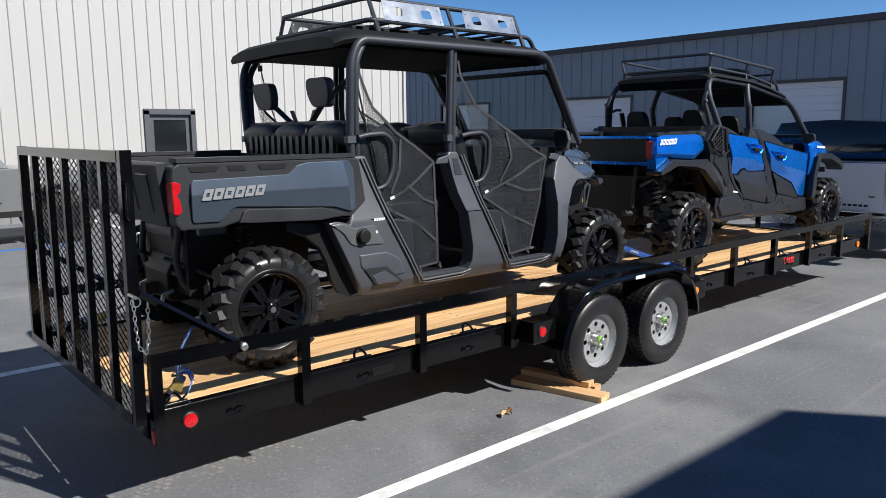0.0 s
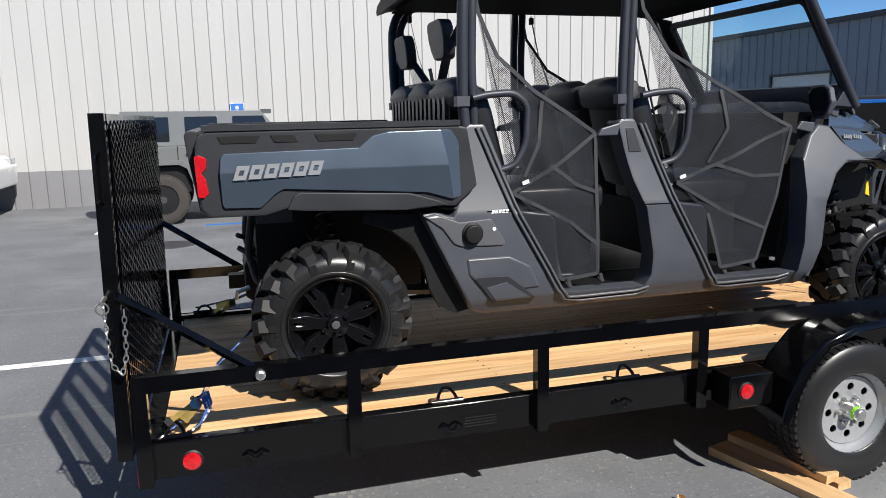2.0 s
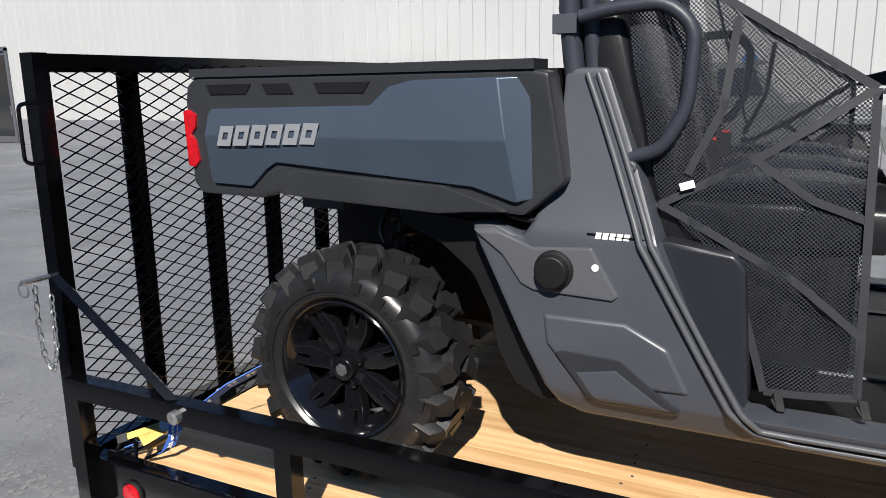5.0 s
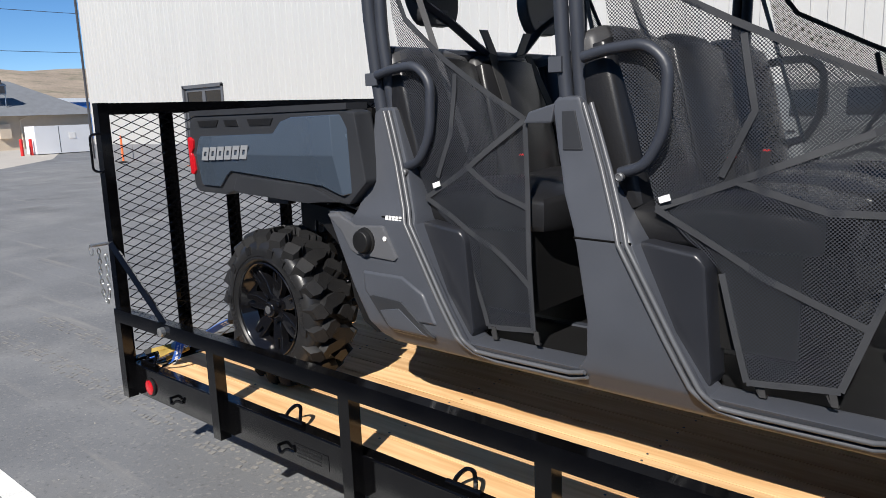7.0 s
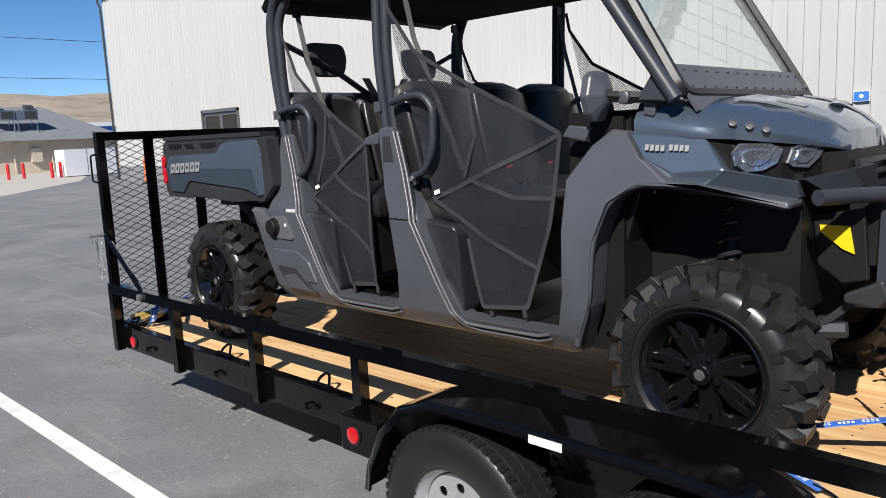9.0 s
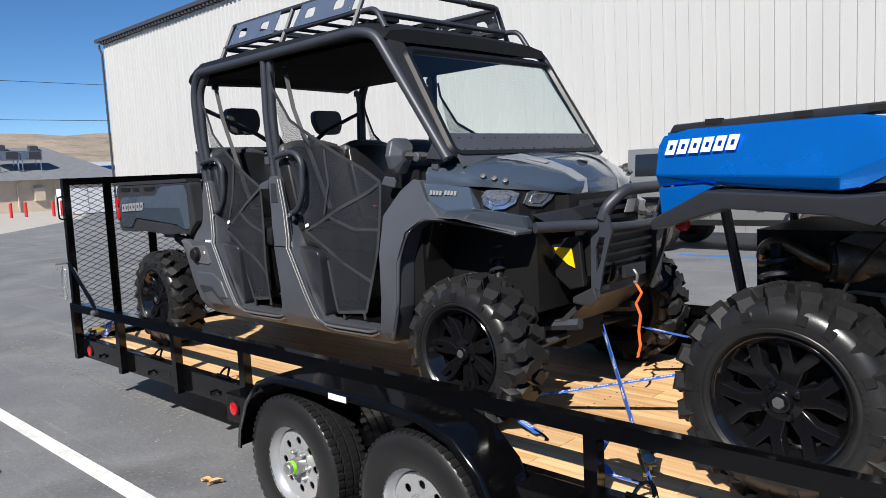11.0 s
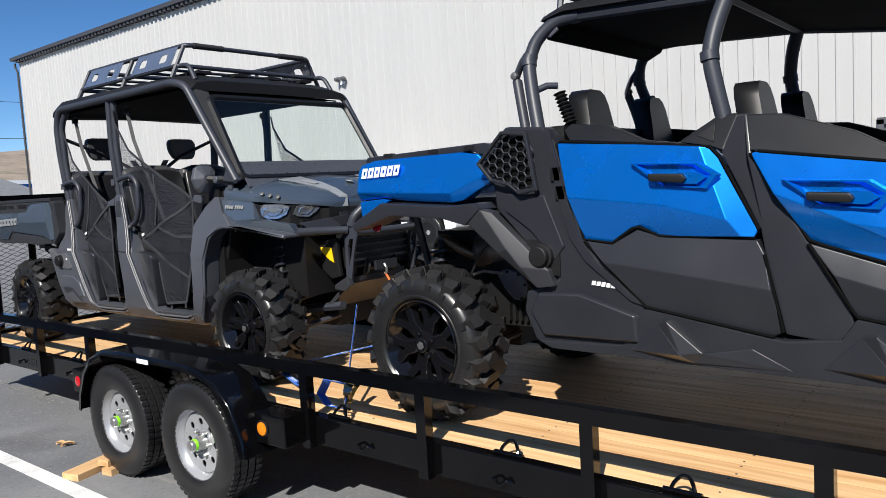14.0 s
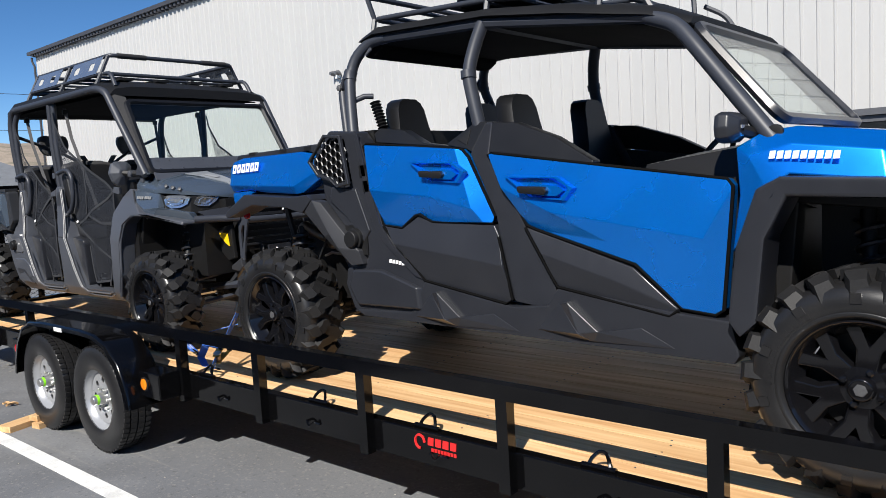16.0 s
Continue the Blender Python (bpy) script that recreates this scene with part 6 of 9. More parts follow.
        part("centre_belt", ribbon(bmesh.new(), [(0.74, s * 0.12, 1.4), (0.83, s * 0.14, 1.2), (0.92, s * 0.2, 0.9)], 0.045), STRAP, v)
    for x, z in ((0.932, 0.925), (1.779, 0.916)):
        both("net_tag", boxed((x - 0.017, x + 0.017), (-0.667, -0.665), (z - 0.009, z + 0.009), 0, Matrix.Translation((x, 0, z)) @ Matrix.Rotation(radians(-18), 4, "Y") @ Matrix.Translation((-x, 0, -z))), LOGO_WHITE, v, "small white cloth tag on the net")
    for x, z in ((2.56, 0.45), (2.575, 0.62), (2.60, 0.80), (2.72, 0.93)):
        both("arch_rivet", lathe(bmesh.new(), [(0.006, 0), (0.004, 0.003)], 8, Matrix.Translation((x + 0.05, -0.60, z)) @ Matrix.Scale(-1, 4, (0, 1, 0))), STEEL, v)
    # roof and rack
    roof = loft([(0.535, [(0, 1.935), (-0.5, 1.925), (-0.62, 1.90), (-0.65, 1.87), (-0.635, 1.845), (0, 1.86)]),
                 (0.60, [(0, 1.968), (-0.5, 1.958), (-0.64, 1.935), (-0.67, 1.895), (-0.655, 1.87), (0, 1.885)]),
                 (0.72, [(0, 2.0), (-0.5, 1.99), (-0.65, 1.965), (-0.68, 1.915), (-0.66, 1.89), (0, 1.90)]),
                 (1.6, [(0, 2.01), (-0.5, 2.0), (-0.65, 1.97), (-0.68, 1.92), (-0.66, 1.895), (0, 1.905)]),
                 (2.32, [(0, 1.985), (-0.5, 1.975), (-0.64, 1.955), (-0.67, 1.91), (-0.65, 1.885), (0, 1.89)]),
                 (2.485, [(0, 1.925), (-0.48, 1.92), (-0.60, 1.9), (-0.64, 1.86), (-0.61, 1.85), (0, 1.855)])])
    part("roof", roof, ROOF_BLACK, v, "black moulded plastic roof", True)
    # added sheet whose black colour stands in for the shade under the roof
    part("headliner", loft([(0.62, [(0, 1.87), (-0.6, 1.865), (-0.6, 1.855), (0, 1.86)]), (0.8, [(0, 1.89), (-0.62, 1.88), (-0.62, 1.87), (0, 1.875)]), (2.3, [(0, 1.88), (-0.62, 1.875), (-0.62, 1.865), (0, 1.87)]), (2.44, [(0, 1.855), (-0.58, 1.85), (-0.58, 1.84), (0, 1.845)])]), MATT_BLACK, v, "matt black sheet added under the roof as its shade")
    for y in (-0.42, -0.14, 0.14, 0.42):
        part("roof_rib", boxed((0.8, 2.3), (y - 0.05, y + 0.05), (1.995, 2.016), 0.008), ROOF_BLACK, v)
    rk = thing("roof_rack", "black tubular roof rack with aluminium side plates", "roof rack", pose(0, 0, 0))
    rk.parent = v
    del rk["category"]
    part("lower_frame", tubed([(0.86, -0.57, 2.045), (2.24, -0.57, 2.045), (2.24, 0.57, 2.045), (0.86, 0.57, 2.045)], 0.016, 8, 0.05, True), TUBE, rk, "", True)
    part("upper_frame", tubed([(0.88, -0.505, 2.188), (2.24, -0.505, 2.188), (2.24, 0.505, 2.188), (0.88, 0.505, 2.188)], 0.016, 8, 0.05, True), TUBE, rk, "", True)
    for x in (0.9, 1.56, 2.22):
        for s in (-1, 1):
            part("rack_post", tubed([(x, s * 0.57, 2.045), (x, s * 0.505, 2.188)], 0.014, 6), TUBE, rk)
            part("rack_foot", tubed([(x, s * 0.57, 2.045), (x, s * 0.61, 1.96)], 0.016, 6), TUBE, rk)
    for k in range(6):
        x = 1.05 + k * 0.2
        part("rack_slat", tubed([(x, -0.57, 2.045), (x, 0.57, 2.045)], 0.011, 6), TUBE, rk)
    for y in (-0.34, 0.34):
        part("rack_wrap", tubed([(2.24, y - 0.11, 2.188), (2.24, y + 0.11, 2.188)], 0.021, 8), STRAP, rk, "dark tape wrapped round the bar", True)
    for s in (-1, 1):
        part("front_hoop", tubed([(2.22, s * 0.55, 2.045), (2.34, s * 0.555, 2.04), (2.41, s * 0.56, 1.93)], 0.016, 8, 0.05), TUBE, rk, "", True)
        tilt = Matrix.Translation((0, s * 0.588, 2.045)) @ Matrix.Rotation(radians(90 + s * 24.5), 4, "X")
        for a, b in ((0.96, 1.46), (1.66, 2.18)):
            out = [(a, 0.004), (b, 0.004), (b + 0.01, 0.15), (a + 0.02, 0.15)]

            def slot(cx):
                return [(q.x, q.y) for q in rounded([(cx - 0.045, 0.045, 0), (cx + 0.045, 0.045, 0), (cx + 0.04, 0.108, 0), (cx - 0.04, 0.108, 0)], 0.02, 3, True)]
            holes = [slot(a + 0.13), slot(b - 0.13)]
            holes += [circle(a + 0.03, 0.03, 0.006, 6), circle(a + 0.04, 0.12, 0.006, 6), circle(b - 0.025, 0.03, 0.006, 6), circle(b - 0.02, 0.12, 0.006, 6)]
            part("rack_plate", plate(out, holes, 0.003, tilt), ALUMINIUM, rk, "perforated aluminium plate")
    return v


grey_utv()

# ---- the blue side-by-side ----


def hexagon(cx, cy, r):
    return [(cx + r * math.cos(radians(60 * k)), cy + r * math.sin(radians(60 * k))) for k in range(6)]


def inside(p, poly):
    hit = False
    for (x0, y0), (x1, y1) in zip(poly, poly[1:] + poly[:1]):
        if (y0 > p[1]) != (y1 > p[1]) and p[0] < (x1 - x0) * (p[1] - y0) / (y1 - y0) + x0:
            hit = not hit
    return hit


def bucket_seat(v, x, y, z, top):
    """Bucket seat with a tapering shell back."""
    s = part("seat", boxed((x - 0.05, x + 0.45), (y - 0.24, y + 0.24), (z - 0.12, z + 0.05), 0.05, None, 3), SEAT_BLACK, v, "black vinyl bucket seat", True)
    half = [(0.21, 0.0), (0.22, 0.2), (0.15, 0.29), (0.122, top - z - 0.12), (0.11, top - z - 0.04), (0.088, top - z), (0.05, top - z + 0.02)]
    b = [(-y0, z0) for y0, z0 in half] + half[::-1]
    bm = bmesh.new()
    rows = []
    for dx, k in ((-0.05, 0.88), (0.0, 1.0), (0.045, 0.88)):
        rows.append([bm.verts.new((x + dx - 0.18 * q[1] + (0.02 if abs(q[0]) > 0.18 and dx > 0.05 else 0), y + q[0] * k, z + q[1])) for q in b])
    for r0, r1 in zip(rows, rows[1:]):
        for i in range(len(b)):
            j = (i + 1) % len(b)
            bm.faces.new((r0[i], r0[j], r1[j], r1[i]))
    bm.faces.new(rows[0])
    bm.faces.new(rows[-1][::-1])
    part("seat_back", bevel(bm, 0.026, 4), SEAT_BLACK, s, "", True)
    return s


def blue_utv():
    v = thing("side_by_side", "bright blue four-seat sport side-by-side with roof rack on the trailer deck", "off-road vehicle", pose(5.224, MID_Y + 0.06, DECK_Z) @ WIDEN)
    for lx in (0.0, 3.02):
        for s in (-1, 1):
            utv_wheel("wheel", v, lx, s, 0.378, 0.25, 2)
    underbody(v, 0.0, True, ((-0.135, 0.40, 0.86), (-0.10, 0.46, 0.36), 1.35))
    underbody(v, 3.02, False)
    both("frame_rail", tubed([(-0.35, -0.25, 0.55), (0.4, -0.3, 0.46), (2.6, -0.3, 0.44), (3.3, -0.24, 0.5)], 0.03, 6, 0.1), TUBE, v)
    # bed
    bed = part("cargo_bed", boxed((-0.42, 0.42), (-0.54, 0.54), (1.02, 1.08), 0.015), PLASTIC_DARK, v, "black cargo bed")
    side = [(-0.475, 1.09), (-0.47, 1.24), (-0.455, 1.275), (-0.36, 1.295), (0.20, 1.30), (0.30, 1.285), (0.375, 1.215), (0.385, 1.16), (0.20, 1.07), (0.14, 1.062), (-0.15, 1.08), (-0.30, 1.10)]
    sy = [0.632, 0.64, 0.628, 0.625, 0.625, 0.625, 0.628, 0.628, 0.632, 0.632, 0.632, 0.632]
    vs = [(x, -y, z) for (x, z), y in zip(side, sy)] + [(-0.478, -0.652, 1.135), (0.15, -0.656, 1.108), (0.305, -0.645, 1.17), (0.275, -0.633, 1.288)]
    both("painted_panel", shell(vs, [(1, 2, 3, 4, 15, 14, 13, 12), (15, 5, 6, 7, 14), (14, 7, 8, 9, 13), (12, 13, 9, 10, 11, 0)], (0, 0.07, 0), 0.006), BODY_BLUE, bed, "bright metallic blue bed side", True)
    both("lower_panel", prismed([(-0.475, 1.085), (-0.30, 1.095), (-0.26, 1.085), (-0.43, 1.0), (-0.465, 0.985)], -0.638, -0.55, 0.006), BODY_BLUE, bed, "", True)
    both("bed_cap", prismed([(-0.44, 1.285), (-0.42, 1.315), (0.33, 1.335), (0.42, 1.31), (0.42, 1.2), (0.36, 1.27), (0.25, 1.3)], -0.62, -0.50, 0.008), PLASTIC_JET, bed, "", True)
    for x in (-0.3, 0.0, 0.22):
        both("cap_notch", boxed((x, x + 0.06), (-0.622, -0.6), (1.305, 1.325), 0.003), PLASTIC_DARK, bed)
    tg = part("tailgate", boxed((-0.465, -0.43), (-0.54, 0.54), (1.03, 1.27), 0.012), PLASTIC_DARK, bed, "black tailgate edged in blue", True)
    part("tailgate_trim", boxed((-0.475, -0.44), (-0.56, 0.56), (1.265, 1.29), 0.008), BODY_BLUE, tg, "", True)
    part("tailgate_trim", boxed((-0.475, -0.44), (-0.56, 0.56), (1.02, 1.05), 0.008), BODY_BLUE, tg, "", True)
    part("bed_board", boxed((0.38, 0.43), (-0.54, 0.54), (1.05, 1.3), 0.01), PLASTIC_DARK, bed)
    for s in (-1, 1):
        part("tail_lamp", prismed([(-0.478, 1.24), (-0.45, 1.25), (-0.45, 1.1), (-0.478, 1.08)], s * 0.54, s * 0.60, 0.006), LAMP_RED, bed, "red tail lamp", True)
    word_shapes(bed, "maker_mark", LOGO_WHITE, -0.44, 1.205, 0.27, 0.052, -0.651, 6, 0.35, 0.2, 0.008, "white maker's mark drawn as slanted blocks")
    # rear arch and quarter
    arch = [(-0.48, 0.965), (-0.45, 0.985), (-0.27, 1.075), (0.17, 1.05), (0.31, 1.06), (0.35, 1.03), (0.26, 0.955), (0.12, 0.99), (-0.2, 1.01), (-0.38, 0.955), (-0.47, 0.93)]
    plates(v, "rear_arch", arch, 0.70, 0.16, PLASTIC_JET, "black rear wheel arch", 0.012)
    bm = shell([(0.27, -0.69, 0.965), (0.35, -0.70, 1.03), (0.40, -0.68, 1.015), (0.50, -0.72, 0.85), (0.56, -0.70, 0.885), (0.44, -0.70, 0.83), (0.70, -0.70, 0.76), (0.72, -0.69, 0.69), (0.64, -0.70, 0.68), (0.57, -0.725, 0.775), (0.54, -0.70, 0.755)],
               [(0, 1, 3, 5), (1, 2, 4, 3), (5, 3, 9, 10), (3, 4, 6, 9), (10, 9, 8), (9, 6, 7, 8)], (0, 0.07, 0), 0.005)
    both("arch_brace", bm, PLASTIC_SOOT, v, "satin grey faceted arch brace", True)
    qtr = [(0.335, 1.235), (0.485, 1.392), (0.68, 1.375), (0.735, 1.31), (0.79, 1.1), (0.85, 0.9), (0.93, 0.8), (1.13, 0.63), (1.12, 0.45), (0.60, 0.44), (0.545, 0.57), (0.56, 0.66), (0.66, 0.68), (0.72, 0.72), (0.42, 1.03), (0.41, 1.12)]
    plates(v, "rear_quarter", qtr, 0.665, 0.1, PLASTIC_JET, "black moulded rear quarter panel", 0.016)
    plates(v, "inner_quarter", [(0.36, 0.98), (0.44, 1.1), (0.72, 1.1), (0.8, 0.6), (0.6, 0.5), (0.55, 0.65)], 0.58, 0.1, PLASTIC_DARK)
    hexp = [(0.35, 1.235), (0.49, 1.372), (0.62, 1.358), (0.665, 1.105), (0.57, 1.09), (0.52, 1.13), (0.42, 1.155)]
    shrink = [(0.507 + (x - 0.507) * 0.88, 1.237 + (z - 1.237) * 0.88) for x, z in hexp]
    plates(v, "vent_backing", shrink, 0.668, 0.01, MATT_BLACK)
    for s in (-1, 1):
        part("vent_frame", bevel(plate(hexp, [shrink], 0.02, Matrix.Translation((0, s * 0.688 + (0 if s < 0 else 0.02), 0)) @ Matrix.Rotation(radians(90), 4, "X")), 0.003, 1), PLASTIC_JET, v, "black grille surround")
        lattice, seen = bmesh.new(), set()
        for i in range(9):
            for j in range(9):
                c = (0.35 + i * 0.0375, 1.08 + j * 0.0433 + (0.0217 if i % 2 else 0))
                if not inside(c, shrink):
                    continue
                h = hexagon(c[0], c[1], 0.025)
                for a, b in zip(h, h[1:] + h[:1]):
                    key = (round((a[0] + b[0]) * 200), round((a[1] + b[1]) * 200))
                    if key in seen or not inside(((a[0] + b[0]) / 2, (a[1] + b[1]) / 2), hexp):
                        continue
                    seen.add(key)
                    tube(lattice, [(a[0], s * 0.684, a[1]), (b[0], s * 0.684, b[1])], 0.0042, 4)
        part("hex_grille", lattice, PLASTIC_JET, v, "black honeycomb intake grille")
        for x, z in ((0.735, 1.17), (0.755, 1.09)):
            part("vent_socket", boxed((x - 0.022, x + 0.022), (s * 0.668 - 0.006, s * 0.668 + 0.006), (z - 0.028, z + 0.028), 0.006), PLASTIC_DARK, v)
        part("fuel_cap", lathe(bmesh.new(), [(0.058, -0.02), (0.056, 0.012), (0.045, 0.014), (0.045, 0.034), (0.038, 0.04)], 20, Matrix.Translation((0.657, s * 0.68, 0.82)) @ Matrix.Scale(s, 4, (0, 1, 0))), PLASTIC_DARK, v, "black screw cap", True)
        part("filler_recess", boxed((0.58, 0.74), (s * 0.66 - 0.012, s * 0.66 + 0.012), (0.735, 0.89), 0.02), PLASTIC_DARK, v)
    word_shapes(v, "engine_mark", LOGO_WHITE, 0.885, 0.70, 0.11, 0.018, -0.668, 5, 0.2, 0.2, -0.012, "small white engine maker's mark")
    # doors
    for pts, hx, hz, low in (
            ([(0.738, 1.295), (0.76, 1.305), (1.385, 1.237), (1.42, 1.2), (1.555, 0.93), (1.54, 0.9), (1.18, 0.905), (1.10, 0.94), (1.07, 0.935), (0.98, 0.875), (0.85, 0.89)], 1.245, 1.135,
             [(0.86, 0.885), (0.98, 0.87), (1.09, 0.93), (1.2, 0.9), (1.55, 0.89), (1.575, 0.84), (1.635, 0.56), (1.6, 0.54), (1.12, 0.62)]),
            ([(1.53, 1.205), (1.56, 1.208), (2.58, 1.055), (2.60, 1.03), (2.56, 0.58), (2.53, 0.56), (2.405, 0.575), (2.22, 0.735), (1.77, 0.87), (1.72, 0.89)], 1.80, 1.045,
             [(1.72, 0.88), (1.77, 0.865), (2.21, 0.725), (2.395, 0.57), (2.36, 0.545), (1.87, 0.63), (1.85, 0.66)])):
        if hx < 1.5:
            ys = [0.655, 0.66, 0.656, 0.654, 0.658, 0.662, 0.66, 0.652, 0.652, 0.652, 0.652]
            vs = [(x, -y, z) for (x, z), y in zip(pts, ys)] + [(0.80, -0.692, 1.07), (1.20, -0.706, 1.03), (1.455, -0.698, 0.965), (1.35, -0.668, 1.242), (1.495, -0.672, 0.902)]
            fs = [(0, 1, 14, 13, 12, 11), (14, 2, 3, 4, 5, 15, 13), (11, 12, 8, 9, 10), (12, 13, 15, 6, 7, 8)]
            lv = [(x, -0.662, z) for x, z in low] + [(0.95, -0.694, 0.80), (1.45, -0.70, 0.735), (1.60, -0.684, 0.71)]
            lf = [(0, 1, 2, 3, 4, 5, 11, 10, 9), (9, 10, 11, 6, 7, 8)]
        else:
            ys = [0.66, 0.662, 0.662, 0.66, 0.66, 0.66, 0.662, 0.656, 0.65, 0.65]
            vs = [(x, -y, z) for (x, z), y in zip(pts, ys)] + [(1.615, -0.690, 1.055), (1.86, -0.706, 0.95), (2.50, -0.688, 0.845), (2.10, -0.676, 0.83)]
            fs = [(0, 1, 2, 3, 12, 11, 10), (10, 11, 13, 8, 9), (11, 12, 13), (13, 12, 3, 4, 5, 6, 7, 8)]
            lv = [(x, -0.662, z) for x, z in low] + [(1.80, -0.680, 0.77), (2.16, -0.684, 0.665)]
            lf = [(0, 1, 2, 3, 8, 7), (7, 8, 3, 4, 5, 6)]
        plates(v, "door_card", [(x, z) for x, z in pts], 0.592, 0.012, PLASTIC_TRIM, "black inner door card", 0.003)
        d1, d2 = both("door", shell(vs, fs, (0, 0.06, 0), 0.005), BODY_BLUE, v, "bright metallic blue door with sharp creases", True)
        both("door_cladding", shell(lv, lf, (0, 0.06, 0), 0.006), PLASTIC_JET, v, "black faceted lower door cladding", True)
        edge = [(x, -0.668, z) for x, z in low]
        both("shut_line", tubed(edge[-(len(edge) - 5):] + edge[:1] if hx < 1.5 else edge[3:] + edge[:1], 0.0065, 6), MATT_BLACK, v, "dark gap round the door")
        both("door_gasket", tubed([(x, -0.656, z) for x, z in pts], 0.0075, 6, 0, True), MATT_BLACK, v, "black rubber round the painted panel")
        rec = [(-0.15, 0.06), (0.11, 0.046), (0.18, -0.002), (0.14, -0.05), (-0.03, -0.036)]
        for s, d in ((-1, d1), (1, d2)):
            rb = bmesh.new()
            rings = [[rb.verts.new((hx + x * f, s * yy, hz + z * f + dz)) for x, z in rec] for f, yy, dz in ((1.06, 0.684, 0), (1.0, 0.703, 0), (0.90, 0.703, 0), (0.72, 0.684, 0.002))]
            for r0, r1 in zip(rings, rings[1:]):
                for k in range(5):
                    rb.faces.new((r0[k], r0[(k + 1) % 5], r1[(k + 1) % 5], r1[k]))
            rb.faces.new(rings[-1])
            part("handle_recess", rb, BODY_BLUE, d, "blue handle pocket with raised rim")
            ft = prism(bmesh.new(), [(hx + 0.03, hz + 0.02), (hx + 0.12, hz + 0.012), (hx + 0.15, hz - 0.01), (hx + 0.11, hz - 0.035), (hx + 0.02, hz - 0.03)], s * 0.708, s * 0.68, 0.12)
            part("handle_foot", bevel(ft, 0.004), BODY_BLUE, d, "", True)
            part("handle", prismed([(hx - 0.075, hz + 0.016), (hx + 0.06, hz + 0.009), (hx + 0.075, hz - 0.01), (hx + 0.06, hz - 0.026), (hx - 0.07, hz - 0.014)], s * 0.728, s * 0.70, 0.009), PLASTIC_DARK, d, "black door handle", True)
    plates(v, "post_strip", [(0.69, 1.36), (0.715, 1.36), (0.775, 1.1), (0.84, 0.9), (0.92, 0.79), (1.12, 0.625), (1.06, 0.64), (0.86, 0.80), (0.79, 0.9), (0.74, 1.08)], 0.674, 0.012, PLASTIC_JET, "", 0.004)
    plates(v, "quarter_facet", [(0.62, 0.66), (0.74, 0.665), (0.84, 0.665), (1.10, 0.585), (1.11, 0.47), (0.64, 0.465), (0.575, 0.57)], 0.688, 0.03, PLASTIC_JET, "", 0.01, 0.08)
    plates(v, "quarter_mid", [(0.49, 1.10), (0.68, 1.085), (0.77, 0.86), (0.72, 0.80), (0.60, 0.93), (0.47, 1.02)], 0.676, 0.02, PLASTIC_JET, "", 0.006, 0.04)
    lean(plates(v, "rear_belt_trim", [(0.72, 1.36), (0.75, 1.385), (0.93, 1.36), (1.10, 1.285), (1.38, 1.245), (0.76, 1.31)], 0.655, 0.06, PLASTIC_TRIM, "", 0.008), 1.19, 0.55)
    lean(plates(v, "belt_peak", [(1.25, 1.265), (1.395, 1.362), (1.465, 1.357), (1.43, 1.22), (1.38, 1.24)], 0.662, 0.06, PLASTIC_TRIM, "", 0.01), 1.19, 0.55)
    lean(plates(v, "peak_window", [(1.32, 1.285), (1.385, 1.33), (1.39, 1.255)], 0.666, 0.02, PLASTIC_DARK, "", 0.003), 1.19, 0.55)
    lean(plates(v, "front_belt_trim", [(1.49, 1.35), (1.62, 1.34), (1.85, 1.26), (2.05, 1.15), (2.05, 1.135), (1.56, 1.212), (1.52, 1.215)], 0.655, 0.06, PLASTIC_TRIM, "", 0.01), 1.19, 0.55)
    lean(plates(v, "centre_post_panel", [(1.40, 1.355), (1.495, 1.355), (1.53, 1.205), (1.72, 0.885), (1.85, 0.65), (1.87, 0.56), (1.80, 0.53), (1.64, 0.55), (1.575, 0.84), (1.56, 0.93), (1.425, 1.21)], 0.66, 0.09, PLASTIC_JET, "black centre post panel", 0.012), 1.19, 0.55)
    sill = [(0.60, 0.445), (0.68, 0.41), (2.60, 0.385), (2.62, 0.42), (2.59, 0.545), (2.40, 0.56), (1.87, 0.63), (1.82, 0.55), (1.64, 0.53), (1.12, 0.62), (1.02, 0.46)]
    plates(v, "rock_slider", sill, 0.672, 0.12, PLASTIC_JET, "black sill guard with raised facets", 0.014)
    for x in (1.17, 1.885):
        f = shell([(x, -0.682, 0.565), (x + 0.045, -0.70, 0.575), (x + 0.18, -0.69, 0.46), (x + 0.10, -0.71, 0.45), (x + 0.36, -0.674, 0.49), (x + 0.5, -0.674, 0.42), (x + 0.15, -0.678, 0.415), (x - 0.12, -0.674, 0.44)],
                  [(0, 1, 3), (1, 2, 3), (3, 2, 6), (2, 4, 5, 6), (0, 3, 6, 7)], (0, 0.04, 0), 0.003)
        both("sill_facet", f, PLASTIC_JET, v, "black raised sill facet")
    part("floor_pan", boxed((0.7, 2.62), (-0.6, 0.6), (0.40, 0.45)), PLASTIC_DARK, v)
    part("centre_tunnel", boxed((0.7, 2.5), (-0.14, 0.14), (0.45, 0.75), 0.04), PLASTIC_DARK, v)
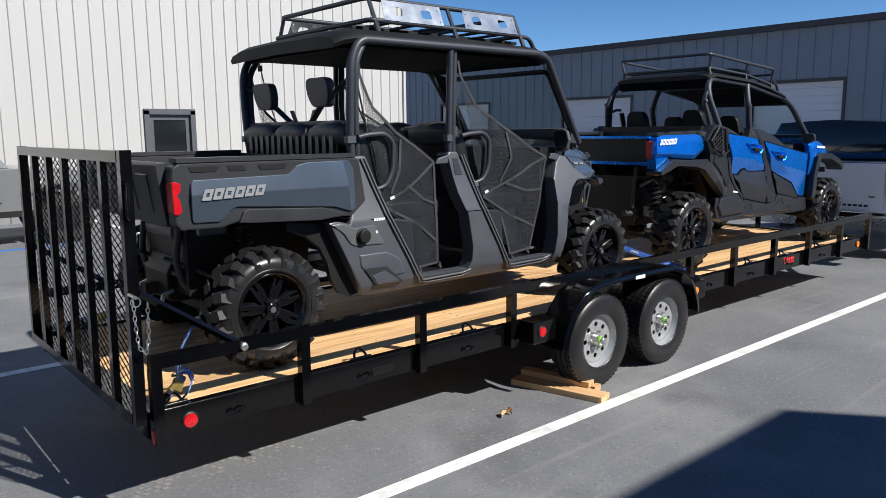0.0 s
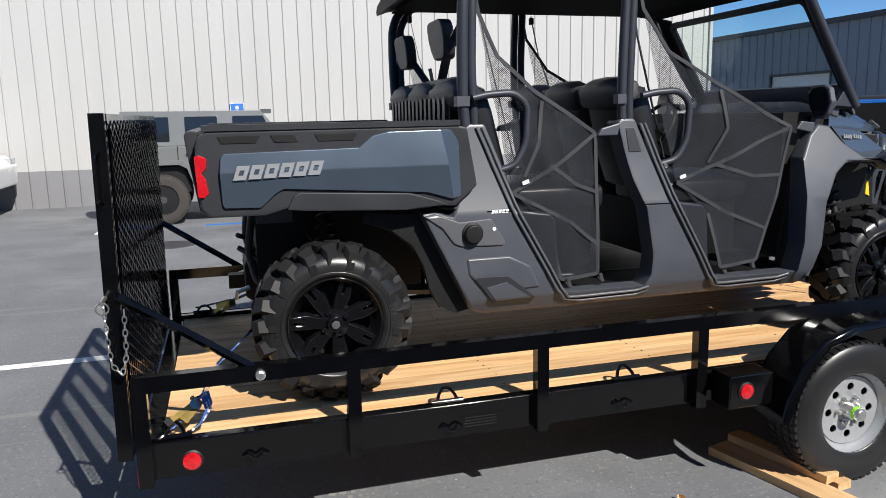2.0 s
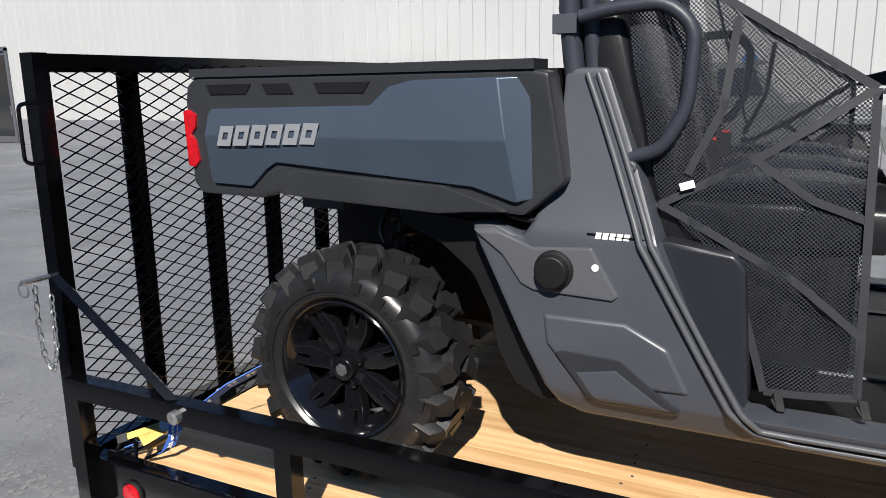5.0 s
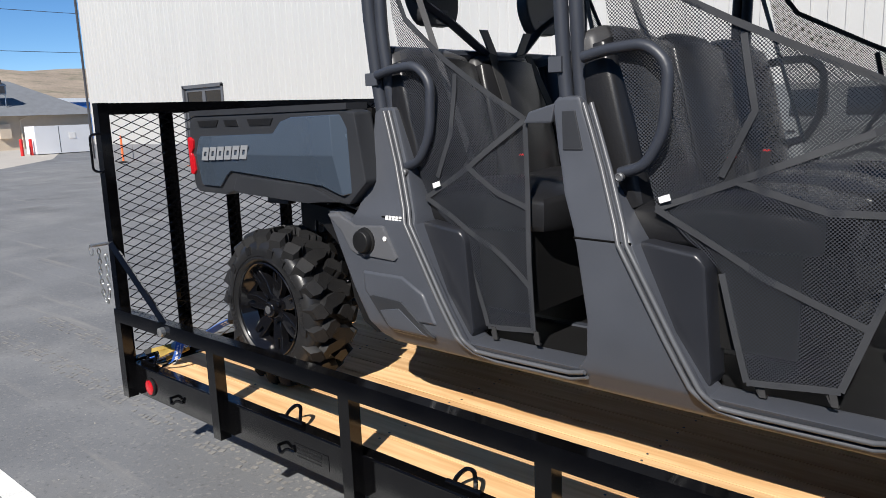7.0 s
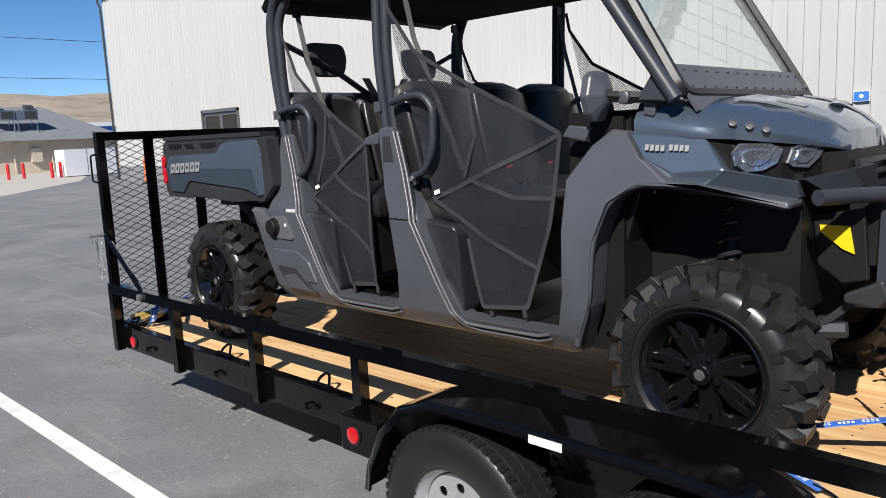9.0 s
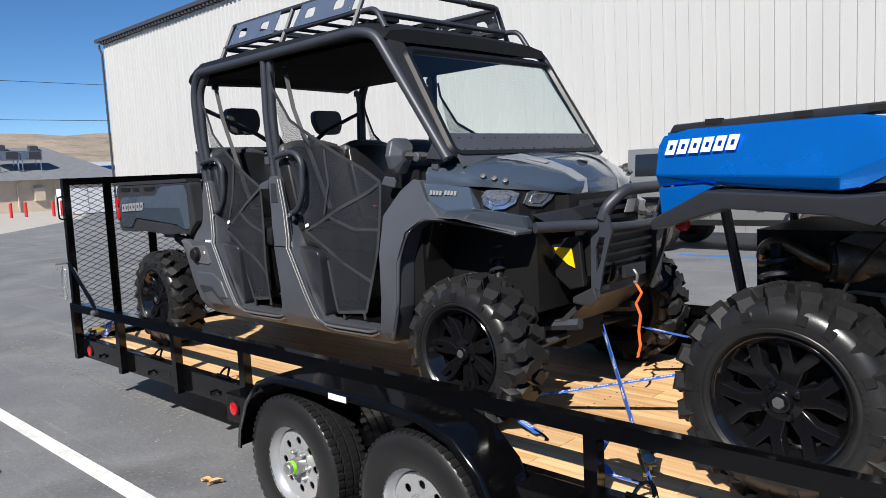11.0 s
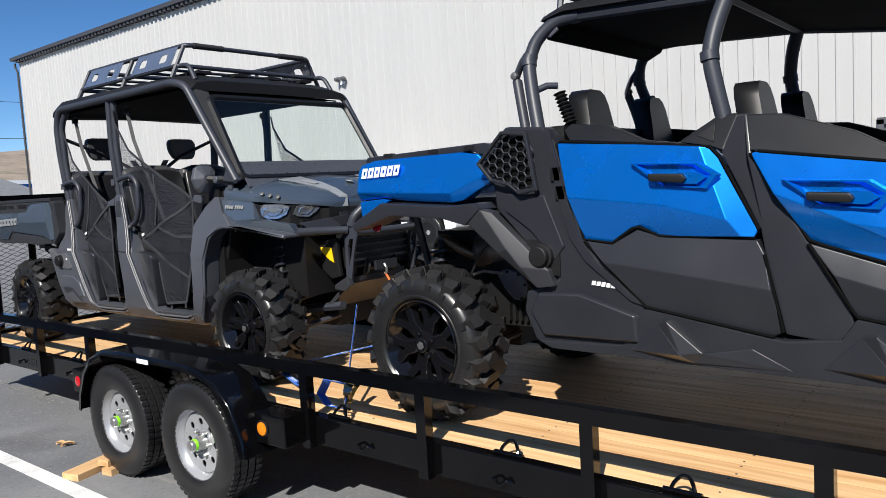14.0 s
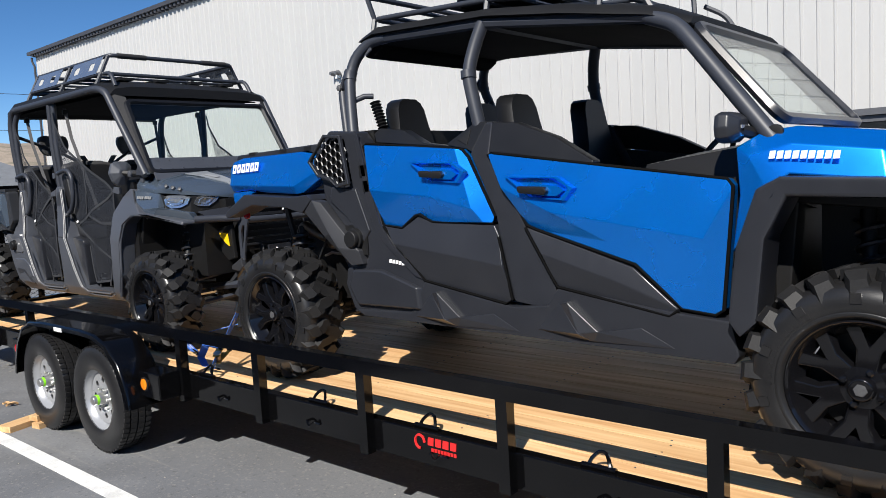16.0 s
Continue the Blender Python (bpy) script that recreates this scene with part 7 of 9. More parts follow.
    # front wings and bonnet
    vs = [(2.612, -0.655, 1.165), (2.70, -0.63, 1.215), (2.80, -0.60, 1.225), (3.06, -0.585, 1.19), (3.36, -0.50, 1.06), (3.43, -0.46, 0.985),
          (2.66, -0.685, 1.13), (2.80, -0.672, 1.165), (3.06, -0.655, 1.13), (3.34, -0.575, 1.02),
          (2.60, -0.67, 0.80), (2.655, -0.69, 0.85), (2.72, -0.70, 1.02), (2.80, -0.70, 1.065), (3.08, -0.685, 1.035), (3.32, -0.60, 0.97), (2.63, -0.675, 1.0)]
    fs = [(0, 1, 7, 6), (1, 2, 7), (2, 3, 8, 7), (3, 4, 9, 8), (4, 5, 9), (6, 7, 13, 12), (7, 8, 14, 13), (8, 9, 15, 14), (9, 5, 15), (0, 6, 12, 11, 16), (16, 11, 10)]
    both("front_wing", shell(vs, fs, (0, 0.05, -0.02), 0.006), BODY_BLUE, v, "bright metallic blue front wing", True)
    both("wing_gusset", shell([(2.70, -0.70, 1.01), (2.775, -0.715, 1.06), (2.76, -0.74, 1.0), (2.70, -0.725, 0.93)], [(0, 1, 2, 3)], (0, 0.05, 0), 0.004), PLASTIC_JET, v)
    part("bonnet", bevel(loft([(2.68, [(0, 1.24), (-0.62, 1.205), (-0.62, 1.1), (0, 1.1)]), (3.0, [(0, 1.2), (-0.585, 1.185), (-0.585, 1.05), (0, 1.05)]), (3.3, [(0, 1.1), (-0.50, 1.07), (-0.50, 0.95), (0, 0.95)]), (3.45, [(0, 0.98), (-0.44, 0.97), (-0.44, 0.86), (0, 0.86)])]), 0.015), BODY_BLUE, v, "bright blue bonnet", True)
    flare = [(2.60, 0.56), (2.64, 0.5), (2.70, 0.56), (2.73, 0.85), (2.80, 0.99), (3.08, 0.98), (3.34, 0.90), (3.42, 0.83), (3.45, 0.87), (3.37, 0.96), (3.1, 1.045), (2.78, 1.06), (2.70, 1.02), (2.63, 0.82)]
    plates(v, "front_arch", flare, 0.735, 0.18, PLASTIC_JET, "black front wheel arch flare", 0.016)
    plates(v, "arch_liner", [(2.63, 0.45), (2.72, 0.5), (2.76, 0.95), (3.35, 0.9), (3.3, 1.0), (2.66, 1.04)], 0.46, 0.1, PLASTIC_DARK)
    part("nose_core", boxed((2.8, 3.35), (-0.32, 0.32), (0.5, 0.98), 0.04), PLASTIC_DARK, v)
    part("front_bumper", tubed([(3.3, -0.4, 0.62), (3.5, -0.3, 0.6), (3.5, 0.3, 0.6), (3.3, 0.4, 0.62)], 0.03, 8, 0.08), TUBE, v, "", True)
    word_shapes(v, "model_mark", LOGO_WHITE, 2.735, 1.118, 0.22, 0.026, -0.6985, 9, 0.2, 0.2, -0.012, "white model mark drawn as blocks")
    # drivetrain at the tail
    part("rear_engine", boxed((-0.25, 0.5), (-0.3, 0.3), (0.42, 0.9), 0.05), PLASTIC_DARK, v)
    gb = part("gearbox", boxed((0.10, 0.5), (-0.36, -0.2), (0.42, 0.74), 0.05), PLASTIC_DARK, v, "black engine and gearbox block", True)
    part("gearbox_cover", prismed([(0.185, 0.69), (0.25, 0.71), (0.335, 0.695), (0.375, 0.635), (0.368, 0.59), (0.33, 0.552), (0.29, 0.555), (0.235, 0.61)], -0.385, -0.355, 0.012), ALLOY, gb, "grey cast gearbox cover", True)
    for x, z in ((0.20, 0.685), (0.26, 0.698), (0.325, 0.685), (0.362, 0.635), (0.34, 0.565)):
        part("cover_bolt", lathe(bmesh.new(), [(0.008, 0), (0.008, 0.008)], 6, Matrix.Translation((x, -0.385, z)) @ Matrix.Scale(-1, 4, (0, 1, 0))), PLASTIC_DARK, gb)
    for k in range(6):
        part("cooling_fin", boxed((0.25 + k * 0.035, 0.262 + k * 0.035), (-0.385, -0.3), (0.45, 0.535)), PLASTIC_DARK, gb)
    part("wiring_loom", tubed([(0.42, -0.45, 0.95), (0.36, -0.42, 0.8), (0.42, -0.44, 0.66), (0.5, -0.45, 0.55)], 0.009, 6, 0.05), PLASTIC_DARK, v, "", True)
    part("brake_hose", tubed([(0.3, -0.42, 0.98), (0.12, -0.46, 0.75), (0.05, -0.52, 0.5)], 0.006, 6, 0.08), PLASTIC_DARK, v, "", True)
    mm = Matrix.Translation((0.175, -0.25, 0.795)) @ Matrix.Rotation(radians(-62), 4, "Z")
    mu = part("muffler", lathe(bmesh.new(), [(0.074, -0.165), (0.084, -0.16), (0.086, -0.13), (0.098, -0.115), (0.104, -0.08), (0.104, 0.2), (0.08, 0.24)], 28, mm), MUFFLER_STEEL, v, "dull heat-stained steel muffler", True)
    part("end_plate", lathe(bmesh.new(), [(0.034, -0.172), (0.05, -0.178), (0.066, -0.172), (0.068, -0.16)], 24, mm), CAST, mu, "cast end plate", True)
    for k in range(6):
        part("flange_bolt", lathe(bmesh.new(), [(0.007, -0.18), (0.007, -0.165)], 6, mm @ Matrix.Translation((0.077 * math.cos(k * 1.047), 0, 0.077 * math.sin(k * 1.047)))), CAST, mu)
    part("heat_shield", prismed([(0.06, 0.87), (0.12, 0.905), (0.26, 0.895), (0.30, 0.85), (0.22, 0.80), (0.20, 0.84), (0.10, 0.86)], -0.37, -0.34, 0.008), CAST, mu, "dull pressed heat shield", True)
    part("spring_hanger", tubed([(0.06, -0.40, 0.68), (0.13, -0.41, 0.70), (0.24, -0.40, 0.69)], 0.008, 6), STEEL, mu)
    part("exhaust_pipe", tubed([(-0.215, -0.33, 0.80), (-0.19, -0.37, 0.845), (-0.12, -0.39, 0.868), (-0.04, -0.39, 0.815), (0.03, -0.35, 0.775), (0.06, -0.31, 0.775)], 0.026, 12, 0.05), EXHAUST, v, "bronzed exhaust pipe", True)
    for s in (-1, 1):
        part("bed_strut", tubed([(-0.35, s * 0.36, 1.0), (-0.3, s * 0.3, 0.6)], 0.02, 6), TUBE, v)
        part("rear_reflector", lathe(bmesh.new(), [(0.03, 0), (0.028, 0.01)], 14, Matrix.Translation((-0.4, s * 0.6, 0.95)) @ Matrix.Scale(s, 4, (0, 1, 0))), LAMP_RED, v)
    # cage
    for s in (-1, 1):
        part("rear_pillar", tubed([(0.545, s * 0.585, 1.36), (0.505, s * 0.562, 1.52), (0.482, s * 0.545, 1.60)], 0.0225, 10, 0.05), TUBE, v, "", True)
        part("pillar_link", tubed([(0.482, s * 0.548, 1.575), (0.474, s * 0.542, 1.615), (0.51, s * 0.535, 1.69), (0.555, s * 0.528, 1.735)], 0.021, 8, 0.03, False, 0.6), TUBE, v, "", True)
        part("link_bolt", lathe(bmesh.new(), [(0.019, 0), (0.017, 0.012), (0.008, 0.015)], 8, Matrix.Translation((0.481, s * 0.56, 1.622)) @ Matrix.Scale(s, 4, (0, 1, 0))), CAST, v)
        part("inner_pillar", tubed([(0.645, s * 0.632, 1.33), (0.585, s * 0.585, 1.53), (0.548, s * 0.548, 1.67), (0.575, s * 0.522, 1.775), (0.66, s * 0.494, 1.845), (0.78, s * 0.49, 1.85)], 0.029, 12, 0.07), TUBE, v, "", True)
        part("cage_joint", tubed([(0.553, s * 0.552, 1.655), (0.549, s * 0.546, 1.68), (0.555, s * 0.54, 1.705)], 0.034, 12), TUBE, v, "", True)
        part("centre_pillar", tubed([(1.41, s * 0.548, 1.31), (1.375, s * 0.55, 1.47), (1.352, s * 0.55, 1.59), (1.372, s * 0.52, 1.71), (1.41, s * 0.495, 1.82)], 0.031, 12, 0.07), TUBE, v, "", True)
        part("cage_joint", tubed([(1.357, s * 0.551, 1.565), (1.353, s * 0.548, 1.60)], 0.036, 12), TUBE, v, "", True)
        part("pillar_bracket", prismed([(0.60, 1.79), (0.67, 1.835), (0.68, 1.80), (0.64, 1.775)], s * 0.498, s * 0.51, 0.004), PLASTIC, v)
        part("front_pillar", tubed([(2.755, s * 0.625, 1.15), (2.42, s * 0.545, 1.565), (2.345, s * 0.515, 1.65), (2.22, s * 0.50, 1.70)], 0.031, 12, 0.08), TUBE, v, "", True)
        part("roof_rail", tubed([(0.76, s * 0.49, 1.85), (1.41, s * 0.495, 1.815), (2.24, s * 0.50, 1.695)], 0.026, 8), TUBE, v)
        part("belt_arm", tubed([(0.575, s * 0.565, 1.54), (0.62, s * 0.52, 1.565), (0.655, s * 0.49, 1.563)], 0.015, 8), TUBE, v, "", True)
        bm = bmesh.new()
        prof = []
        for k in range(9):
            prof += [(0.018, k * 0.018), (0.03, k * 0.018 + 0.009)]
        lathe(bm, prof, 12, Matrix.Translation((0.715, s * 0.488, 1.385)) @ Matrix.Rotation(radians(-20), 4, "Y") @ Matrix.Rotation(radians(90), 4, "X"))
        part("bellows_boot", bm, PLASTIC_DARK, v, "black rubber bellows", True)
        bucket_seat(v, 0.80, s * 0.32, 1.0, 1.525)
        bucket_seat(v, 1.535, s * 0.32, 0.94, 1.47)
        rim = [(-0.07, 0.0), (-0.06, 0.045), (-0.03, 0.056), (0.055, 0.054), (0.07, 0.03), (0.07, -0.03), (0.05, -0.054), (-0.03, -0.054), (-0.062, -0.035)]
        bm = bmesh.new()
        c = Vector((2.60, s * 0.665, 1.233))
        rings = [[bm.verts.new(c + Vector((dx + 0.1 * y * 0.3, s * -y * k, z * k))) for y, z in rim] for dx, k in ((-0.035, 0.92), (-0.02, 1.0), (0.012, 0.96), (0.045, 0.55))]
        for r0, r1 in zip(rings, rings[1:]):
            for k in range(9):
                bm.faces.new((r0[k], r0[(k + 1) % 9], r1[(k + 1) % 9], r1[k]))
        bm.faces.new(rings[0])
        bm.faces.new(rings[-1][::-1])
        bmesh.ops.recalc_face_normals(bm, faces=bm.faces)
        mi = part("side_mirror", bevel(bm, 0.006, 2, 20), PLASTIC_JET, v, "black angular side mirror", True)
        part("mirror_badge", boxed((c.x + 0.044, c.x + 0.048), (c.y - 0.03, c.y + 0.03), (c.z - 0.006, c.z + 0.006)), LOGO_GREY, mi)
        part("mirror_arm", tubed([c + Vector((0.03, 0, -0.01)), (2.68, s * 0.58, 1.2), (2.75, s * 0.58, 1.19)], 0.022, 8), PLASTIC_DARK, mi)
        part("pillar_bolt", lathe(bmesh.new(), [(0.03, 0), (0.028, 0.012), (0.014, 0.014)], 14, Matrix.Translation((2.735, s * 0.625, 1.205)) @ Matrix.Scale(s, 4, (0, 1, 0))), PLASTIC_DARK, v, "", True)
    for x, z in ((0.68, 1.845), (1.41, 1.81), (2.22, 1.695)):
        part("cross_bar", tubed([(x, -0.50, z), (x, 0.50, z)], 0.024, 8), TUBE, v)
    part("dashboard", loft([(2.2, [(0, 1.16), (-0.5, 1.12), (-0.55, 1.0), (0, 0.85)]), (2.7, [(0, 1.22), (-0.55, 1.18), (-0.58, 1.0), (0, 0.9)])]), PLASTIC_DARK, v, "black dashboard", True)
    sm = Matrix.Translation((2.12, 0.36, 1.1)) @ Matrix.Rotation(radians(-60), 4, "Y")
    part("steering_wheel", tubed([sm @ Vector((0.17 * math.cos(2 * math.pi * k / 28), 0.17 * math.sin(2 * math.pi * k / 28), 0)) for k in range(28)], 0.014, 8, 0, True), PLASTIC_DARK, v, "black steering wheel", True)
    part("engine_cover", boxed((0.42, 0.72), (-0.56, 0.56), (1.2, 1.38), 0.03), PLASTIC_DARK, v)
    part("firewall", boxed((2.6, 2.68), (-0.58, 0.58), (0.42, 1.15), 0.02), PLASTIC_DARK, v)
    # roof, windscreen, rack
    roof = loft([(0.60, [(0, 1.895), (-0.40, 1.89), (-0.49, 1.875), (-0.52, 1.85), (0, 1.835)]), (0.72, [(0, 1.935), (-0.40, 1.93), (-0.50, 1.91), (-0.535, 1.872), (0, 1.85)]), (1.45, [(0, 1.895), (-0.40, 1.89), (-0.51, 1.87), (-0.54, 1.835), (0, 1.815)]), (1.85, [(0, 1.845), (-0.40, 1.84), (-0.515, 1.815), (-0.545, 1.775), (0, 1.755)]),
                 (2.24, [(0, 1.765), (-0.40, 1.76), (-0.51, 1.735), (-0.54, 1.70), (0, 1.675)]), (2.40, [(0, 1.69), (-0.40, 1.685), (-0.49, 1.67), (-0.51, 1.645), (0, 1.635)])])
    part("roof", roof, ROOF_BLACK, v, "black moulded roof", True)
    part("rear_header", prismed([(0.585, 1.845), (0.60, 1.775), (0.64, 1.762), (0.72, 1.80), (0.74, 1.845)], -0.475, 0.475, 0.008), MATT_BLACK, v, "matt black rear header under the roof", True)
    # added black sheet: the roof underside's shade put into its colour
    part("headliner", loft([(0.66, [(0, 1.835), (-0.48, 1.835), (-0.48, 1.825), (0, 1.825)]), (1.42, [(0, 1.81), (-0.5, 1.81), (-0.5, 1.80), (0, 1.80)]), (1.85, [(0, 1.75), (-0.5, 1.752), (-0.5, 1.742), (0, 1.74)]), (2.3, [(0, 1.655), (-0.49, 1.66), (-0.49, 1.65), (0, 1.645)])]), MATT_BLACK, v, "matt black sheet added under the roof as its shade")

    def ws(y, t):
        return Vector((2.745 - 0.34 * t, y, 1.245 + 0.40 * t))
    wf = part("windscreen_frame", tubed([ws(-0.56, 0.03), ws(0.56, 0.03), ws(0.51, 0.97), ws(-0.51, 0.97)], 0.022, 6, 0.06, True), PLASTIC_JET, v, "black windscreen frame", True)
    bm = bmesh.new()
    vs = [bm.verts.new(p + Vector((0.004 * k, 0, 0.003 * k))) for k in (0, 1) for p in (ws(-0.55, 0.05), ws(0.55, 0.05), ws(0.53, 0.95), ws(-0.53, 0.95))]
    for f in ((0, 1, 2, 3), (7, 6, 5, 4), (0, 4, 5, 1), (1, 5, 6, 2), (2, 6, 7, 3), (3, 7, 4, 0)):
        bm.faces.new([vs[i] for i in f])
    g = part("pane", bm, GLASS_CLEAR, wf, "clear windscreen")
    g.visible_shadow = False
    rk = thing("roof_rack", "black tubular roof basket", "roof rack", pose(0, 0, 0))
    rk.parent = v
    del rk["category"]
    part("lower_frame", tubed([(0.68, -0.47, 1.96), (1.45, -0.47, 1.92), (2.06, -0.47, 1.83), (2.06, 0.47, 1.83), (1.45, 0.47, 1.92), (0.68, 0.47, 1.96)], 0.014, 8, 0.05, True), TUBE, rk, "", True)
    part("upper_frame", tubed([(0.62, -0.50, 2.09), (1.98, -0.50, 2.0), (2.08, -0.45, 1.95), (2.08, 0.45, 1.95), (1.98, 0.50, 2.0), (0.62, 0.50, 2.09)], 0.015, 8, 0.06, True), TUBE, rk, "", True)
    for x, z, low in ((0.66, 2.087, 1.96), (1.40, 2.04, 1.923), (1.98, 2.0, 1.842)):
        for s in (-1, 1):
            part("rack_post", tubed([(x, s * 0.50, z), (x + 0.02, s * 0.47, low)], 0.013, 6), TUBE, rk)
            part("rack_foot", tubed([(x + 0.02, s * 0.47, low), (x + 0.02, s * 0.49, low - 0.09)], 0.014, 6), TUBE, rk)
    for s in (-1, 1):
        part("front_stay", tubed([(2.06, s * 0.45, 1.90), (2.16, s * 0.46, 1.84), (2.22, s * 0.46, 1.74)], 0.014, 6, 0.04), TUBE, rk)
    for k in range(6):
        x = 0.8 + k * 0.2
        z = 1.955 - 0.052 * (x - 0.68) - max(0, x - 1.45) * 0.09
        part("rack_slat", tubed([(x, -0.47, z), (x, 0.47, z)], 0.011, 6), TUBE, rk)
    part("light_bar", boxed((1.2, 1.6), (-0.42, 0.42), (1.935, 1.98), 0.01), PLASTIC_DARK, rk)
    return v


blue_utv()

# ---- parked vehicles ----


def road_car_wheel(parent, x, y, r, w, side, rim_mat, spokes, knob=False):
    o = thing("wheel", "alloy wheel with a black tyre", "wheel", pose(x, y, r))
    o.parent = parent
    del o["category"]
    m = Matrix.Scale(side, 4, (0, 1, 0))
    bm = lathe(bmesh.new(), [(r * 0.6, -w / 2), (r * 0.8, -w / 2 - 0.005), (r * 0.95, -w * 0.46), (r, -w * 0.36), (r, w * 0.36), (r * 0.95, w * 0.46), (r * 0.8, w / 2 + 0.005), (r * 0.6, w / 2)], 40, m, False)
    if knob:
        for k in range(34):
            for yy in (-0.4, -0.14, 0.14, 0.4):
                box(bm, (-0.022, 0.022), (yy * w - 0.025, yy * w + 0.025), (r - 0.015, r + 0.008 - abs(yy) * 0.02), Matrix.Rotation(2 * math.pi * (k + yy) / 34, 4, "Y"))
    part("tyre", bm, TYRE_BROWN if knob else RUBBER, o, "", True)
    part("rim", lathe(bmesh.new(), [(r * 0.61, w * 0.45), (r * 0.63, w * 0.5), (r * 0.57, w * 0.48), (r * 0.54, w * 0.2), (r * 0.1, w * 0.18)], 32, m), PLASTIC_DARK if spokes else rim_mat, o, "", True)
    for k in range(spokes):
        mm = m @ Matrix.Rotation(2 * math.pi * k / spokes, 4, "Y")
        part("spoke", boxed((-0.03, 0.03) if spokes < 8 else (-0.014, 0.014), (w * 0.25, w * 0.44), (r * 0.08, r * 0.58), 0.008, mm, 1), rim_mat, o)
    part("hub_cap", lathe(bmesh.new(), [(r * 0.16, w * 0.2), (r * 0.14, w * 0.47)], 16, m), rim_mat, o)
    return o


def grey_off_roader():
    """Boxy off-roader, seen on its right side; the tail points to -x."""
    v = thing("off_road_car", "matt grey boxy four-door off-road car parked before the wall", "car", pose(-0.67, 11.62, 0.0))
    h = 0.93
    tub = [(-0.62, 0.62), (-0.62, 1.34), (2.55, 1.32), (2.62, 1.15), (2.62, 0.6), (1.9, 0.58), (0.62, 0.58), (0.5, 0.9), (0.3, 1.02), (-0.3, 1.02), (-0.5, 0.85)]
    part("body", prismed(tub, -h + 0.12, h - 0.12, 0.03), MATT_GREY, v, "matt grey body", True)
    part("cabin", loft([(-0.60, [(0, 1.95), (-0.68, 1.93), (-0.76, 1.34), (0, 1.3)]), (1.72, [(0, 1.93), (-0.68, 1.91), (-0.76, 1.34), (0, 1.3)]), (2.18, [(0, 1.36), (-0.7, 1.35), (-0.76, 1.33), (0, 1.3)])]), MATT_GREY, v, "matt grey hard top", True)
    part("bonnet", loft([(2.2, [(0, 1.36), (-0.6, 1.33), (-0.66, 1.1), (0, 0.9)]), (3.6, [(0, 1.25), (-0.5, 1.22), (-0.55, 0.95), (0, 0.85)])]), MATT_GREY, v, "", True)
    for s in (-1, 1):
        for x0, x1, a in ((-0.45, 0.17, 0), (0.41, 0.98, 0.02), (1.21, 1.80, 0.12)):
            zt = 1.83
            pts = [(x0 + 0.02, 1.42), (x1 + (0.12 if a > 0.1 else 0), 1.42), (x1 - a * 0.4, zt), (x0 + 0.02, zt)]
            bm = prismed(pts, s * 0.7, s * 0.775, 0.02)
            for q in bm.verts:
                q.co.y -= s * (q.co.z - 1.42) * 0.12
            part("side_window", bm, GLASS_DARK, v, "dark tinted window", True)
        arch = [(-0.62, 0.72), (-0.42, 1.05), (-0.32, 1.1), (0.36, 1.1), (0.5, 0.98), (0.6, 0.6), (0.54, 0.6), (0.42, 0.95), (0.3, 1.02), (-0.3, 1.02), (-0.42, 0.95), (-0.56, 0.7)]
        part("wheel_arch", prismed(arch, s * (h - 0.13), s * (h + 0.02), 0.012), MATT_GREY, v, "", True)
        part("front_arch", prismed([(x + 3.0, z) for x, z in arch], s * (h - 0.33), s * (h + 0.02), 0.012), MATT_GREY, v, "", True)
        part("wheel_well", prismed([(-0.5, 0.55), (-0.38, 0.98), (0.36, 0.98), (0.5, 0.55)], s * (h - 0.2), s * (h - 0.105)), PLASTIC_DARK, v)
        part("sill", boxed((0.55, 2.5), (s * (h - 0.1) - 0.04, s * (h - 0.1) + 0.04), (0.5, 0.6), 0.02), PLASTIC_DARK, v)
        for x in (0.28, 1.08):
            part("door_gap", boxed((x, x + 0.012), (s * (h - 0.118) - 0.004, s * (h - 0.118) + 0.004), (0.64, 1.34)), PLASTIC_DARK, v)
        for x in (0.42, 1.20):
            part("door_handle", boxed((x, x + 0.13), (s * (h - 0.1) - 0.012, s * (h - 0.1) + 0.02), (1.18, 1.21), 0.006), PLASTIC_DARK, v)
        for x in (1.12, 1.9):
            for z in (0.76, 1.12):
                part("hinge", boxed((x, x + 0.13), (s * (h - 0.1) - 0.012, s * (h - 0.1) + 0.015), (z, z + 0.06), 0.01), MATT_GREY, v)
        part("tail_lamp", boxed((-0.67, -0.55), (s * 0.74 - 0.06, s * 0.74 + 0.06), (1.0, 1.24), 0.015), LAMP_RED, v, "red tail lamp")
        for x in (0.0, 3.0):
            road_car_wheel(v, x, s * (h - 0.13), 0.43, 0.3, s, TRIM_DARK, 12, True)
    part("rear_bumper", boxed((-0.82, -0.6), (-0.85, 0.85), (0.62, 0.78), 0.03), TRIM_DARK, v)
    part("mud_flap", boxed((-0.5, -0.46), (-0.95, -0.75), (0.3, 0.65)), PLASTIC_DARK, v)
    part("roof_lamp", boxed((1.72, 1.9), (-0.68, -0.58), (1.86, 1.94), 0.01), PLASTIC_GREY, v)
    sp = thing("spare_wheel", "spare wheel on the tail door", "wheel", pose(-0.82, -0.15, 1.24, 0, 0, 90))
    sp.parent = v
    del sp["category"]
    bm = lathe(bmesh.new(), [(0.25, -0.15), (0.36, -0.155), (0.41, -0.14), (0.425, -0.1), (0.425, 0.1), (0.41, 0.14), (0.36, 0.155), (0.25, 0.15)], 36, None)
